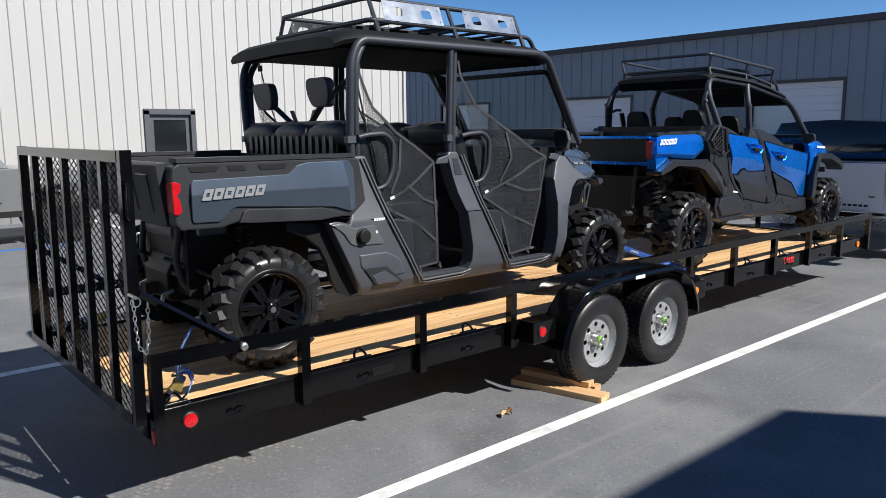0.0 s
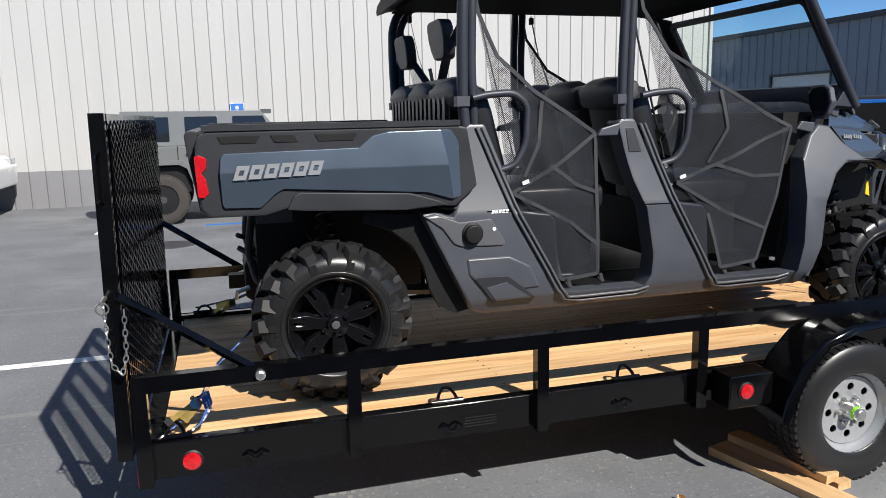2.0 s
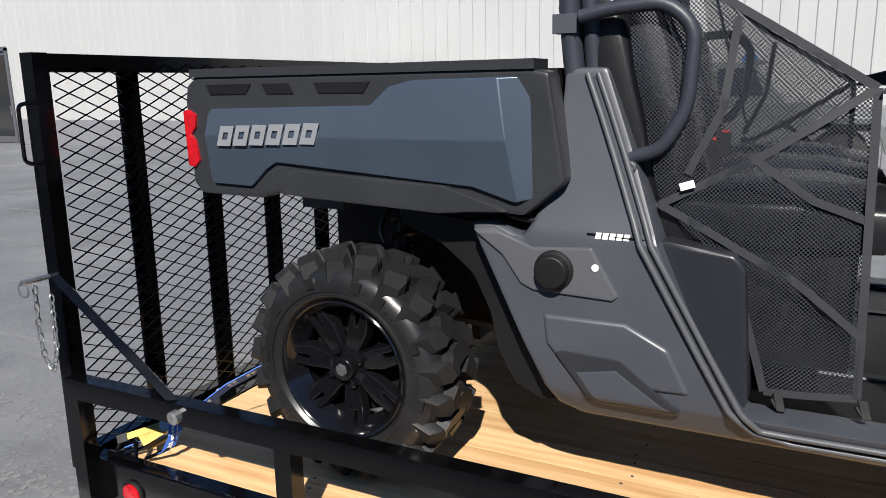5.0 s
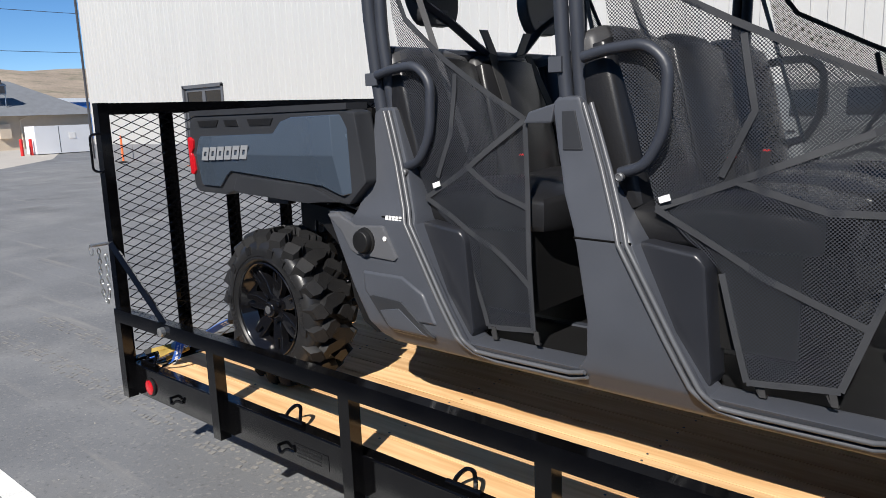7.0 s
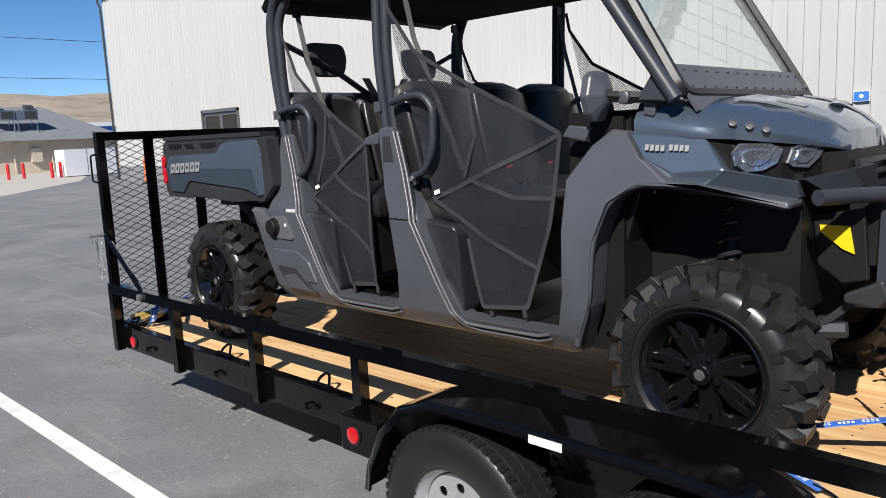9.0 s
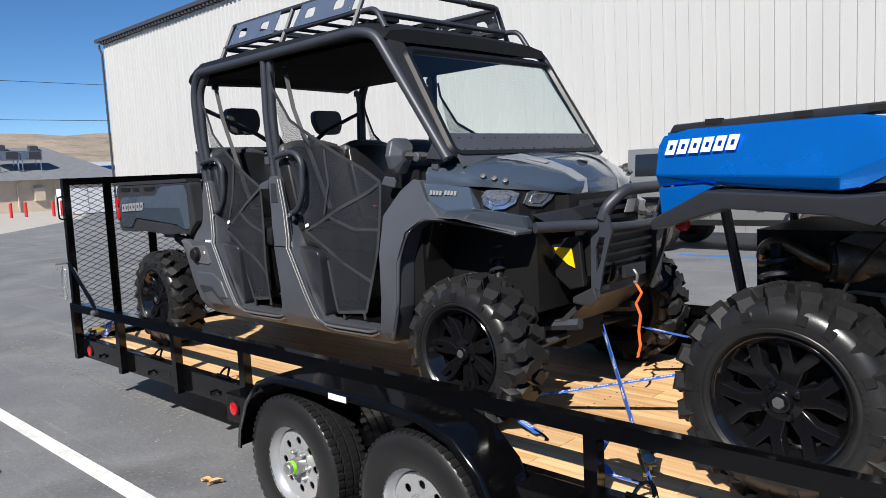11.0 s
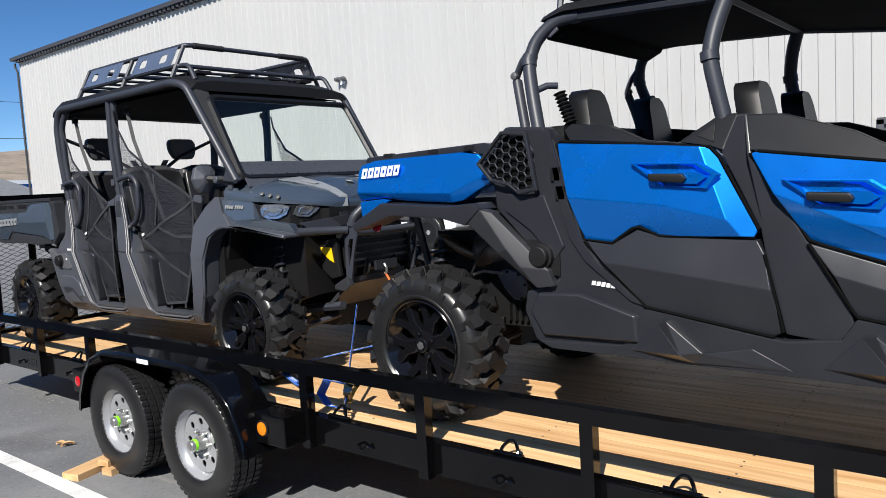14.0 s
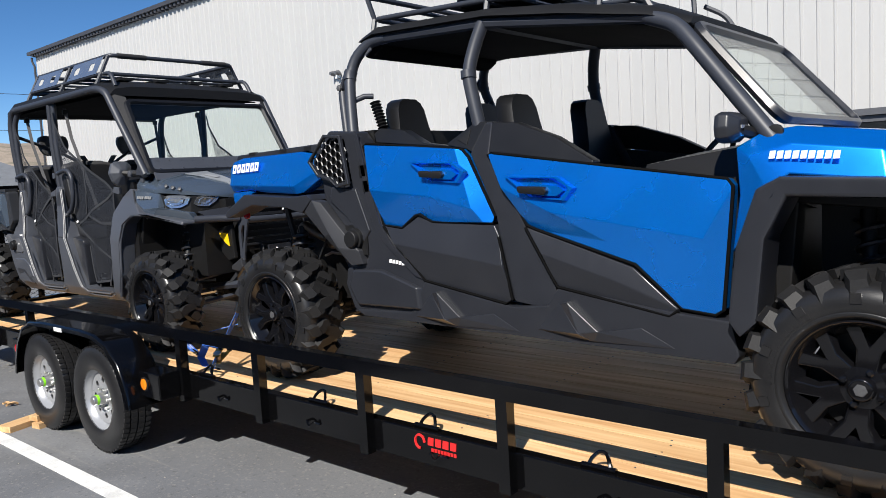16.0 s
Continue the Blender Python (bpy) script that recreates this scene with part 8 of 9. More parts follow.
    for k in range(30):
        for yy in (-0.11, -0.04, 0.04, 0.11):
            box(bm, (-0.024, 0.024), (yy - 0.026, yy + 0.026), (0.41, 0.436), Matrix.Rotation(2 * math.pi * (k + yy * 4) / 30, 4, "Y"))
    part("tyre", bm, TYRE_BROWN, sp, "", True)


def white_suv():
    v = thing("suv", "white five-door SUV parked before the wall", "car", pose(-7.74, 13.19, 0.0) @ Matrix.Scale(1.12, 4))
    h = 0.92
    low = [(-0.92, 0.5), (-0.95, 1.08), (-0.86, 1.16), (2.2, 1.12), (3.45, 1.02), (3.62, 0.85), (3.6, 0.5), (3.3, 0.42), (3.24, 0.72), (3.06, 0.86), (2.52, 0.86), (2.36, 0.72), (2.3, 0.42), (0.46, 0.42), (0.42, 0.72), (0.28, 0.86), (-0.28, 0.86), (-0.42, 0.72), (-0.48, 0.45)]
    part("body", prismed(low, -h, h, 0.035), WHITE_PAINT, v, "white body", True)
    part("cabin", loft([(-0.88, [(0, 1.3), (-0.78, 1.25), (-0.88, 1.12), (0, 1.1)]), (-0.68, [(0, 1.82), (-0.62, 1.78), (-0.86, 1.14), (0, 1.1)]), (1.52, [(0, 1.86), (-0.62, 1.82), (-0.86, 1.14), (0, 1.1)]), (2.3, [(0, 1.2), (-0.7, 1.17), (-0.86, 1.12), (0, 1.08)])]), WHITE_PAINT, v, "", True)
    for s in (-1, 1):
        for pts in ([(-0.62, 1.30), (0.28, 1.28), (0.28, 1.68), (-0.52, 1.68)], [(0.36, 1.28), (1.18, 1.26), (1.18, 1.71), (0.36, 1.70)], [(1.25, 1.26), (2.0, 1.24), (1.58, 1.68), (1.25, 1.71)]):
            bm = prismed(pts, s * 0.79, s * 0.87, 0.01)
            for q in bm.verts:
                q.co.y -= s * (q.co.z - 1.14) * 0.345
            part("side_window", bm, GLASS_DARK, v, "tinted window", True)
        for x in (0.0, 2.79):
            part("wheel_well", prismed([(x - 0.44, 0.42), (x - 0.3, 0.82), (x + 0.3, 0.82), (x + 0.44, 0.42)], s * (h - 0.12), s * (h - 0.06)), PLASTIC_DARK, v)
            road_car_wheel(v, x, s * (h - 0.13), 0.39, 0.26, s, RIM_SILVER, 6)
        for x in (0.42, 1.26):
            part("door_handle", boxed((x, x + 0.18), (s * h - 0.01, s * h + 0.02), (1.10, 1.13), 0.008), PLASTIC_GREY, v)
        part("headlamp", boxed((3.28, 3.6), (s * 0.72 - 0.15, s * 0.72 + 0.17), (0.84, 0.97), 0.03), GLASS_LAMP, v)
        part("turn_lamp", boxed((3.3, 3.42), (s * h - 0.03, s * h + 0.008), (0.86, 0.93), 0.01), LAMP_AMBER, v)
        part("roof_rail", tubed([(-0.5, s * 0.58, 1.8), (-0.45, s * 0.58, 1.87), (1.35, s * 0.58, 1.89), (1.45, s * 0.58, 1.83)], 0.02, 6), PLASTIC_GREY, v)
        part("side_mirror", boxed((1.92, 2.06), (s * 1.0 - 0.1, s * 1.0 + 0.1), (1.16, 1.32), 0.03), WHITE_PAINT, v)
        part("lower_trim", boxed((0.46, 2.3), (s * h - 0.02, s * h + 0.012), (0.32, 0.54), 0.01), PLASTIC_DARK, v)
    bm = bmesh.new()
    for k, q in enumerate(((1.58, -0.6, 1.81), (1.58, 0.6, 1.81), (2.26, 0.68, 1.21), (2.26, -0.68, 1.21))):
        bm.verts.new((q[0] + 0.03, q[1], q[2] + 0.02))
    bm.faces.new(bm.verts)
    bmesh.ops.solidify(bm, geom=bm.faces, thickness=0.012)
    part("windscreen", bm, GLASS_DARK, v)


def white_pickup():
    v = thing("pickup_truck", "white pickup truck with a black canopy ahead of the trailer", "truck", pose(9.9, MID_Y, 0.0))
    h = 0.98
    part("bed", prismed([(0.0, 0.72), (0.0, 1.42), (2.1, 1.45), (2.1, 0.6), (1.75, 0.6), (1.6, 1.0), (1.2, 1.1), (0.8, 1.0), (0.65, 0.65)], -h, h, 0.04), WHITE_PAINT, v, "white bed", True)
    part("cab", loft([(2.1, [(0, 1.95), (-0.7, 1.92), (-0.96, 1.4), (-0.98, 0.6), (0, 0.55)]), (3.6, [(0, 1.95), (-0.7, 1.92), (-0.96, 1.4), (-0.98, 0.6), (0, 0.55)]), (4.5, [(0, 1.42), (-0.86, 1.4), (-0.98, 1.2), (-0.98, 0.6), (0, 0.55)]), (5.6, [(0, 1.3), (-0.86, 1.26), (-0.96, 1.1), (-0.96, 0.6), (0, 0.55)])]), WHITE_PAINT, v, "", True)
    part("canopy", loft([(0.02, [(0, 1.72), (-0.78, 1.66), (-0.95, 1.46), (0, 1.44)]), (0.14, [(0, 1.99), (-0.72, 1.95), (-0.95, 1.47), (0, 1.45)]), (2.1, [(0, 2.0), (-0.72, 1.96), (-0.95, 1.48), (0, 1.45)])]), GLASS_DARK, v, "gloss black bed canopy", True)
    tg = part("tailgate", boxed((-0.035, 0.02), (-0.8, 0.8), (0.76, 1.41), 0.015), WHITE_PAINT, v, "white tailgate", True)
    part("tailgate_handle", boxed((-0.045, -0.03), (-0.02, 0.36), (1.26, 1.33), 0.012), PLASTIC_DARK, tg)
    part("tailgate_groove", boxed((-0.0365, -0.03), (-0.8, 0.8), (1.395, 1.405)), PLASTIC_DARK, tg)
    for y, n in ((-0.62, 5), (-0.1, 3)):
        bm = bmesh.new()
        for k in range(n):
            box(bm, (-0.0375, -0.034), (y + k * 0.07, y + k * 0.07 + 0.05), (0.80, 0.83))
        part("badge", bm, PLASTIC_DARK, tg, "dark badge drawn as bars")
    part("badge", boxed((-0.0375, -0.034), (-0.7, -0.62), (0.93, 0.95)), PLASTIC_GREY, tg)
    part("rear_bumper", boxed((-0.2, 0.05), (-0.95, 0.95), (0.5, 0.68), 0.03), ALUMINIUM, v, "chrome rear bumper", True)
    part("hitch", boxed((-0.3, -0.1), (-0.04, 0.04), (0.42, 0.5), 0.01), TRIM_DARK, v)
    for s in (-1, 1):
        part("tail_lamp", boxed((-0.03, 0.1), (s * 0.9 - 0.07, s * 0.9 + 0.07), (0.95, 1.36), 0.02), LAMP_RED, v, "red tail lamp")
        for x in (1.2, 4.8):
            road_car_wheel(v, x, s * (h - 0.14), 0.42, 0.28, s, RIM_SILVER, 6)
            part("wheel_well", prismed([(x - 0.5, 0.45), (x - 0.38, 0.96), (x + 0.38, 0.96), (x + 0.5, 0.45)], s * (h - 0.1), s * (h + 0.004)), PLASTIC_DARK, v)
        part("side_window", prismed([(2.3, 1.42), (4.0, 1.42), (3.5, 1.85), (2.35, 1.87)], s * 0.8, s * 0.93, 0.01), GLASS_DARK, v)


# ---- far side of the lot ----


def far_building():
    bm = bmesh.new()
    box(bm, (-72, -60), (2, 26.3), (0, 2.7))
    structure("wall_west", bm, STUCCO, "low tan stucco building across the lot", "wall")
    bm = bmesh.new()
    a = [bm.verts.new(p) for p in ((-59.3, 1.3, 2.6), (-59.3, 27.0, 2.6), (-72.7, 27.0, 2.6), (-72.7, 1.3, 2.6), (-66, 22.4, 5.55), (-66, 8.0, 5.55))]
    for f in ((0, 1, 4, 5), (1, 2, 4), (2, 3, 5, 4), (3, 0, 5), (0, 3, 2, 1)):
        bm.faces.new([a[i] for i in f])
    structure("roof_west", bm, SHINGLE, "grey shingled hip roof of the low building", "roof")
    for y in (17.9, 19.6):
        ac = thing("rooftop_unit", "grey metal air conditioner on a pipe stand on the shingle roof", "air conditioner", pose(-61.5, y, 0), "rooftop units")
        part("casing", boxed((-0.7, 0.7), (-0.8, 0.8), (4.28, 5.02), 0.03), ALUMINIUM, ac)
        part("louvre_panel", boxed((0.69, 0.72), (-0.2, 0.7), (4.36, 4.94)), TRIM_DARK, ac)
        for x in (-0.6, 0.6):
            for yy in (-0.7, 0.7):
                part("leg", tubed([(x, yy, 3.2), (x, yy, 4.3)], 0.04, 6), ALUMINIUM, ac)
    for y, h in ((15.4, 5.75), (18.6, 5.8), (21.2, 5.7)):
        vent = thing("roof_vent", "small dark roof vent on the shingle ridge", "vent", pose(-65.2, y, 5.1), "roof vents")
        part("hood", prismed([(-0.35, 0.0), (-0.3, h - 5.1), (0.2, h - 5.2), (0.35, 0.0)], -0.35, 0.35, 0.03), TRIM_DARK, vent)
    for y in (18.0, 20.8):
        structure("wall_pipe", tubed([(-59.9, y, 0.2), (-59.9, y, 2.3), (-59.6, y + 0.6, 2.6)], 0.05, 6), STUCCO, "tan conduit on the stucco wall", "pipe")
    structure("wall_box", boxed((-59.99, -59.7), (19.2, 20.0), (0.9, 2.0), 0.02), STUCCO, "tan electric box on the stucco wall", "electric box")
    cb = thing("utility_cabinet", "pale grey steel utility enclosure with a white notice", "cabinet", pose(-46, 18.3, 0))
    part("body", boxed((-1.0, 0.6), (-1.9, 1.5), (0.05, 1.75), 0.03), ROLL_DOOR, cb)
    part("notice", boxed((0.6, 0.615), (0.1, 0.5), (0.9, 1.3)), LOGO_WHITE, cb)
    part("panel_seam", boxed((0.6, 0.608), (-0.5, -0.47), (0.1, 1.7)), TRIM_DARK, cb)
    for x, y in ((-48.2, 13.9), (-48.5, 14.9), (-45.5, 15.6), (-45.7, 16.2)):
        bo = thing("bollard", "red painted steel bollard beside the low building", "bollard", pose(x, y, 0), "red bollards")
        part("post", lathe(bmesh.new(), [(0.1, 0), (0.1, 0.95), (0.07, 1.0), (0.02, 1.02)], 12, Matrix.Rotation(radians(90), 4, "X")), LOGO_RED, bo, "", True)
    bm = bmesh.new()
    vs = [bm.verts.new(p) for p in ((-24, 4, 0.003), (-29, 8, 0.003), (-38, 14.4, 0.003), (-60, 24, 0.003), (-60, -40, 0.003), (-30, -40, 0.003))]
    bm.faces.new(vs)
    structure("pavement", bm, CONCRETE, "pale concrete apron before the low building", "pavement")
    bm = bmesh.new()
    box(bm, (-98, -90), (30, 60), (0, 4.45))
    structure("backdrop_shop", bm, PAINT_BLUE, "far blue shop front with a white roof line", "building")
    structure("backdrop_shop_roof", boxed((-98.2, -89.8), (29.8, 60.2), (4.45, 4.95)), WHITE_PAINT, "white roof line of the far blue shop", "roof")
    # power lines
    for i, (z0, z1) in enumerate(((9.2, 9.1), (6.6, 6.5))):
        pts = [(-50, y, z0 + (z1 - z0) * (y + 80) / 160 - 0.9 * (1 - ((y + 0) / 80) ** 2) + 0.9) for y in range(-80, 81, 10)]
        structure("power_line", tubed(pts, 0.018, 4), TRIM_DARK, "thin dark overhead power line", "cable")
    for y in (-80, 80):
        structure("power_pole", tubed([(-50, y, 0), (-50, y, 10.5)], 0.14, 8), STUCCO, "wooden power pole", "pole")


def hills():
    bm = bmesh.new()
    n, m = 90, 24
    grid = []
    for j in range(m):
        row = []
        for i in range(n):
            y = -700 + i * 24.0
            x = -330 - j * 42.0
            t = j / (m - 1)
            ridge = 68 + 6 * noise.noise(Vector((y * 0.006, 1.3, 0))) + 4 * noise.noise(Vector((y * 0.021, 4.3, 0)))
            z = ridge * (1 - (1 - min(1, t * 1.5)) ** 1.6) * min(1, t * 1.9) + 5 * t * noise.noise(Vector((x * 0.01, y * 0.012, 7)))
            if j == m - 1:
                z = -5
            row.append(bm.verts.new((x, y, z - 1.0)))
        grid.append(row)
    for a, b in zip(grid, grid[1:]):
        for i in range(n - 1):
            bm.faces.new((a[i], a[i + 1], b[i + 1], b[i]))
    tagged(part("backdrop_hills", bm, HILL, None, "", True), "dry tan hills with scattered scrub", "hills", "", "structure")


def orange_delineator(x, y, hgt, label):
    d = thing("delineator_post", label, "traffic marker", pose(x, y, 0))
    part("post", lathe(bmesh.new(), [(0.06, 0.06), (0.05, 0.1), (0.045, hgt), (0.03, hgt + 0.05)], 12, Matrix.Rotation(radians(90), 4, "X")), ORANGE, d, "", True)
    part("base", lathe(bmesh.new(), [(0.2, 0), (0.2, 0.04), (0.07, 0.08)], 12, Matrix.Rotation(radians(90), 4, "X")), PLASTIC_DARK, d)


def traffic_cone(x, y):
    c = thing("traffic_cone", "orange traffic cone with white bands by the door", "traffic cone", pose(x, y, 0))
    rx = Matrix.Rotation(radians(90), 4, "X")
    part("base", boxed((-0.18, 0.18), (-0.18, 0.18), (0, 0.04), 0.01), ORANGE, c)
    part("cone", lathe(bmesh.new(), [(0.14, 0.04), (0.03, 0.72)], 16, rx), ORANGE, c, "", True)
    part("band", lathe(bmesh.new(), [(0.096, 0.34), (0.076, 0.46)], 16, rx), LOGO_WHITE, c, "", True)


def parking_sign():
    s = thing("parking_sign", "blue accessible parking sign on the building wall", "sign", pose(0.72, WALL_Y - 0.06, 2.02))
    part("plate", boxed((-0.15, 0.15), (-0.01, 0.02), (-0.1, 0.1), 0.02), LOGO_WHITE, s)
    part("face", boxed((-0.138, 0.138), (-0.014, -0.009), (-0.09, 0.09), 0.002), PAINT_BLUE, s)
    part("pictogram", lathe(bmesh.new(), [(0.04, -0.018), (0.04, -0.012)], 14), LOGO_WHITE, s)


def wall_lamp():
    s = thing("wall_lamp", "small white security lamp high on the wall", "lamp", pose(-9.67, WALL_Y - 0.04, 5.05))
    part("base", boxed((-0.08, 0.08), (-0.06, 0.03), (-0.1, 0.1), 0.02), WHITE_PAINT, s)
    for k in (-0.12, 0.12):
        part("spot", lathe(bmesh.new(), [(0.05, -0.2), (0.09, -0.06), (0.06, 0)], 12, Matrix.Translation((k, -0.04, 0.06))), PLASTIC_GREY, s)


grey_off_roader()
white_suv()
white_pickup()
far_building()
hills()
orange_delineator(-29.0, 13.9, 1.15, "orange delineator post by the wall corner")
traffic_cone(-22.6, 13.6)
parking_sign()
wall_lamp()
paint_line(0.0, 2.3, 10.3, 10.45, PAINT_BLUE, "blue painted parking marking on asphalt", "blue_parking_line")
paint_line(-8.3, -5.6, 11.6, 11.75, PAINT_BLUE, "blue painted parking marking on asphalt", "blue_parking_line")
for px in (-4.2, -1.7, 3.6):
    paint_line(px, px + 0.1, 10.0, 14.2)
    paint_line(px + 0.1, px + 0.75, 10.0, 10.1)
structure("manhole_cover", lathe(bmesh.new(), [(0.36, 0.0), (0.36, 0.004), (0.3, 0.006)], 28, Matrix.Translation((-0.45, 8.45, 0)) @ Matrix.Rotation(radians(90), 4, "X")), TRIM_DARK, "dark iron manhole cover in the asphalt", "manhole cover")

# ---- on the trailer and the ground ----


def deck_ring(x, y, s):
    """Bent D-ring welded on the deck edge."""
    o = thing("tie_down_ring", "black steel tie-down ring on the trailer deck edge", "tie-down ring", pose(x, y, 0.548), "tie-down rings")
    part("ring", tubed([(-0.045, 0, 0.006), (-0.036, 0.014 * s, 0.034), (-0.014, 0.034 * s, 0.056), (0.014, 0.034 * s, 0.056), (0.036, 0.014 * s, 0.034), (0.045, 0, 0.006)], 0.0075, 6, 0.015), BLACK_STEEL, o, "", True)
    part("lug", tubed([(-0.07, 0, 0.008), (0.07, 0, 0.008)], 0.011, 10), BLACK_STEEL, o, "", True)


def side_hook(x):
    o = thing("rope_hook", "small black rope hook on the trailer side channel", "hook", pose(x, 0.047, 0.455), "rope hooks")
    part("hook", tubed([(-0.05, 0, 0), (-0.025, -0.018, 0.012), (0, -0.026, -0.012), (0.025, -0.018, 0.012), (0.05, 0, 0)], 0.0065, 6, 0.012), BLACK_STEEL, o, "", True)


def chain(name, pts, label):
    """Round links hung along a path."""
    o = thing(name, label, "chain", pose(*pts[0]))
    base = Vector(pts[0])
    path = []
    for a, b in zip(pts, pts[1:]):
        a, b = Vector(a), Vector(b)
        k = max(1, int((b - a).length / 0.022))
        path += [a + (b - a) * i / k for i in range(k)]
    path.append(Vector(pts[-1]))
    for i, (a, b) in enumerate(zip(path, path[1:])):
        d = (b - a).normalized()
        side = d.cross(Vector((0, 0, 1)) if abs(d.z) < 0.8 else Vector((1, 0, 0))).normalized()
        if i % 2:
            side = d.cross(side).normalized()
        c = (a + b) / 2 - base
        loop = [c + d * 0.015 * math.cos(2 * math.pi * k / 10) + side * 0.0075 * math.sin(2 * math.pi * k / 10) for k in range(10)]
        part("link", tubed(loop, 0.0025, 5, 0, True), STEEL, o, "", True)


def ratchet_strap(pts, label, sag=0.0, ratchet=None, marks=0, across=None):
    """Blue lashing strap with a brass-coloured ratchet and hooks."""
    o = thing("ratchet_strap", label, "strap", pose(*pts[0]), "ratchet straps")
    base = Vector(pts[0])
    fine = []
    ps = [Vector(p) - base for p in pts]
    for a, b in zip(ps, ps[1:]):
        for k in range(8):
            t = k / 8
            fine.append(a + (b - a) * t - Vector((0, 0, sag * 4 * t * (1 - t))))
    fine.append(ps[-1])
    d = ps[-1] - ps[0]
    side = Vector(across).normalized() if across else d.cross(Vector((0.2, 0.1, 1))).normalized()
    part("webbing", ribbon(bmesh.new(), fine, 0.046, side, 0.0015), STRAP_BLUE, o, "blue webbing")
    runs = [(fine[i + 1] - fine[i]).length for i in range(len(fine) - 1)]
    for k in range(marks):
        want, i = (k + 0.5) / marks * sum(runs), 0
        while i < len(runs) - 1 and want > runs[i]:
            want -= runs[i]
            i += 1
        d1 = (fine[i + 1] - fine[i]).normalized()
        c = fine[i] + d1 * want
        half = min(0.036, 0.36 * sum(runs) / marks)
        nn = d1.cross(side).normalized() * 0.0024
        bm = bmesh.new()
        for sg in (-1, 1):
            for row, w in (((-0.009, 0.008), (0.007, 0.005)) if k % 2 else ((0.0, 0.017),)):
                for e in range(4):
                    x0 = -half + e * half * 0.52
                    ribbon(bm, [c + d1 * x0 + nn * sg + side * row, c + d1 * (x0 + half * 0.36) + nn * sg + side * row], w, side, 0.0004)
        part("print", bm, LOGO_WHITE, o, "white print drawn as bars")
    for e, f in ((ps[0], ps[1]), (ps[-1], ps[-2])):
        u = (f - e).normalized()
        part("hook", tubed([e - u * 0.05 + side * 0.012, e - u * 0.06, e - u * 0.02 - side * 0.012, e + u * 0.03], 0.006, 6, 0.02), BLACK_STEEL, o, "", True)
    if ratchet:
        c = Vector(ratchet) - base
        u = d.normalized()
        w = u.cross(side).normalized()
        mm = Matrix.Translation(c) @ Matrix((u, side, w)).transposed().to_4x4()
        body = part("ratchet", boxed((-0.07, 0.05), (-0.026, -0.022), (-0.012, 0.03), 0.004, mm), YELLOW_ZINC, o, "yellow zinc ratchet")
        part("side_plate", boxed((-0.07, 0.05), (0.022, 0.026), (-0.012, 0.03), 0.004, mm), YELLOW_ZINC, body)
        part("spool", lathe(bmesh.new(), [(0.016, -0.024), (0.016, 0.024)], 12, mm @ Matrix.Translation((0.02, 0, 0.01))), EXHAUST, body, "", True)
        part("toothed_wheel", lathe(bmesh.new(), [(0.024, -0.033), (0.024, -0.027)], 9, mm @ Matrix.Translation((0.02, 0, 0.01))), STEEL, body)
        part("ratchet_handle", boxed((-0.13, 0.03), (-0.031, -0.028), (0.008, 0.03), 0.003, mm @ Matrix.Rotation(radians(14), 4, "Y")), YELLOW_ZINC, body)
        part("ratchet_handle", boxed((-0.13, 0.03), (0.028, 0.031), (0.008, 0.03), 0.003, mm @ Matrix.Rotation(radians(14), 4, "Y")), YELLOW_ZINC, body)
        part("grip", boxed((-0.135, -0.105), (-0.034, 0.034), (0.004, 0.032), 0.005, mm @ Matrix.Rotation(radians(14), 4, "Y")), PLASTIC_DARK, body)


YELLOW_ZINC = material("yellow_zinc", (0.6, 0.42, 0.12), 0.35, 0.85, 0.2, 20, 200, 0.05)

for rx in (0.125, 1.24, 2.1, 4.86, 5.87, 6.6, 7.44, 8.3):
    deck_ring(rx, 0.085, 1)
for rx in (0.2, 4.6, 8.3):
    deck_ring(rx, 2.055, -1)
for hx in (0.43, 1.24, 2.06, 5.07, 5.86, 6.69, 7.5):
    side_hook(hx)
chain("safety_chain", [(-0.06, -0.01, 1.12), (-0.058, -0.016, 1.0), (-0.05, -0.016, 0.9), (-0.02, -0.012, 0.86), (0.0, -0.008, 0.93), (0.005, -0.006, 1.1)], "galvanised safety chain hanging on the ramp gate")
pin = thing("latch_pin", "zinc latch pin with a ring on the ramp gate", "pin", pose(-0.06, 0.0, 1.14))
part("pin", tubed([(0, 0.04, 0), (0, -0.05, 0)], 0.008, 8), STEEL, pin)
part("pull_ring", tubed([(0.022 * math.cos(k * 0.524), -0.045, -0.022 + 0.022 * math.sin(k * 0.524)) for k in range(12)], 0.003, 5, 0, True), STEEL, pin, "", True)

ratchet_strap([(0.11, 0.11, 0.57), (0.20, 0.19, 0.605), (0.276, 0.40, 0.70), (0.44, 0.58, 0.80)], "blue lashing strap from the trailer corner to the rear axle", 0.0, (0.20, 0.19, 0.61), 6, (-0.25, 0.75, -0.6))
ratchet_strap([(0.225, 0.22, 0.66), (0.25, 0.19, 0.675), (0.262, 0.17, 0.63), (0.235, 0.16, 0.575), (0.215, 0.15, 0.565)], "loose blue strap tail bunched at the ratchet", 0.0, None, 3, (0.5, 0.6, 0.3))
ratchet_strap([(0.2, 2.03, 0.60), (0.4, 1.9, 0.66), (0.72, 1.5, 0.86)], "blue lashing strap from the far deck corner to the axle", 0.0, (0.34, 1.95, 0.63), 6)
ratchet_strap([(4.24, 0.86, 0.94), (4.86, 0.13, 0.60)], "dark blue lashing strap from the grey machine to the deck edge", 0.0, (4.80, 0.2, 0.64), 5, (-0.238, 0.238, -0.945))
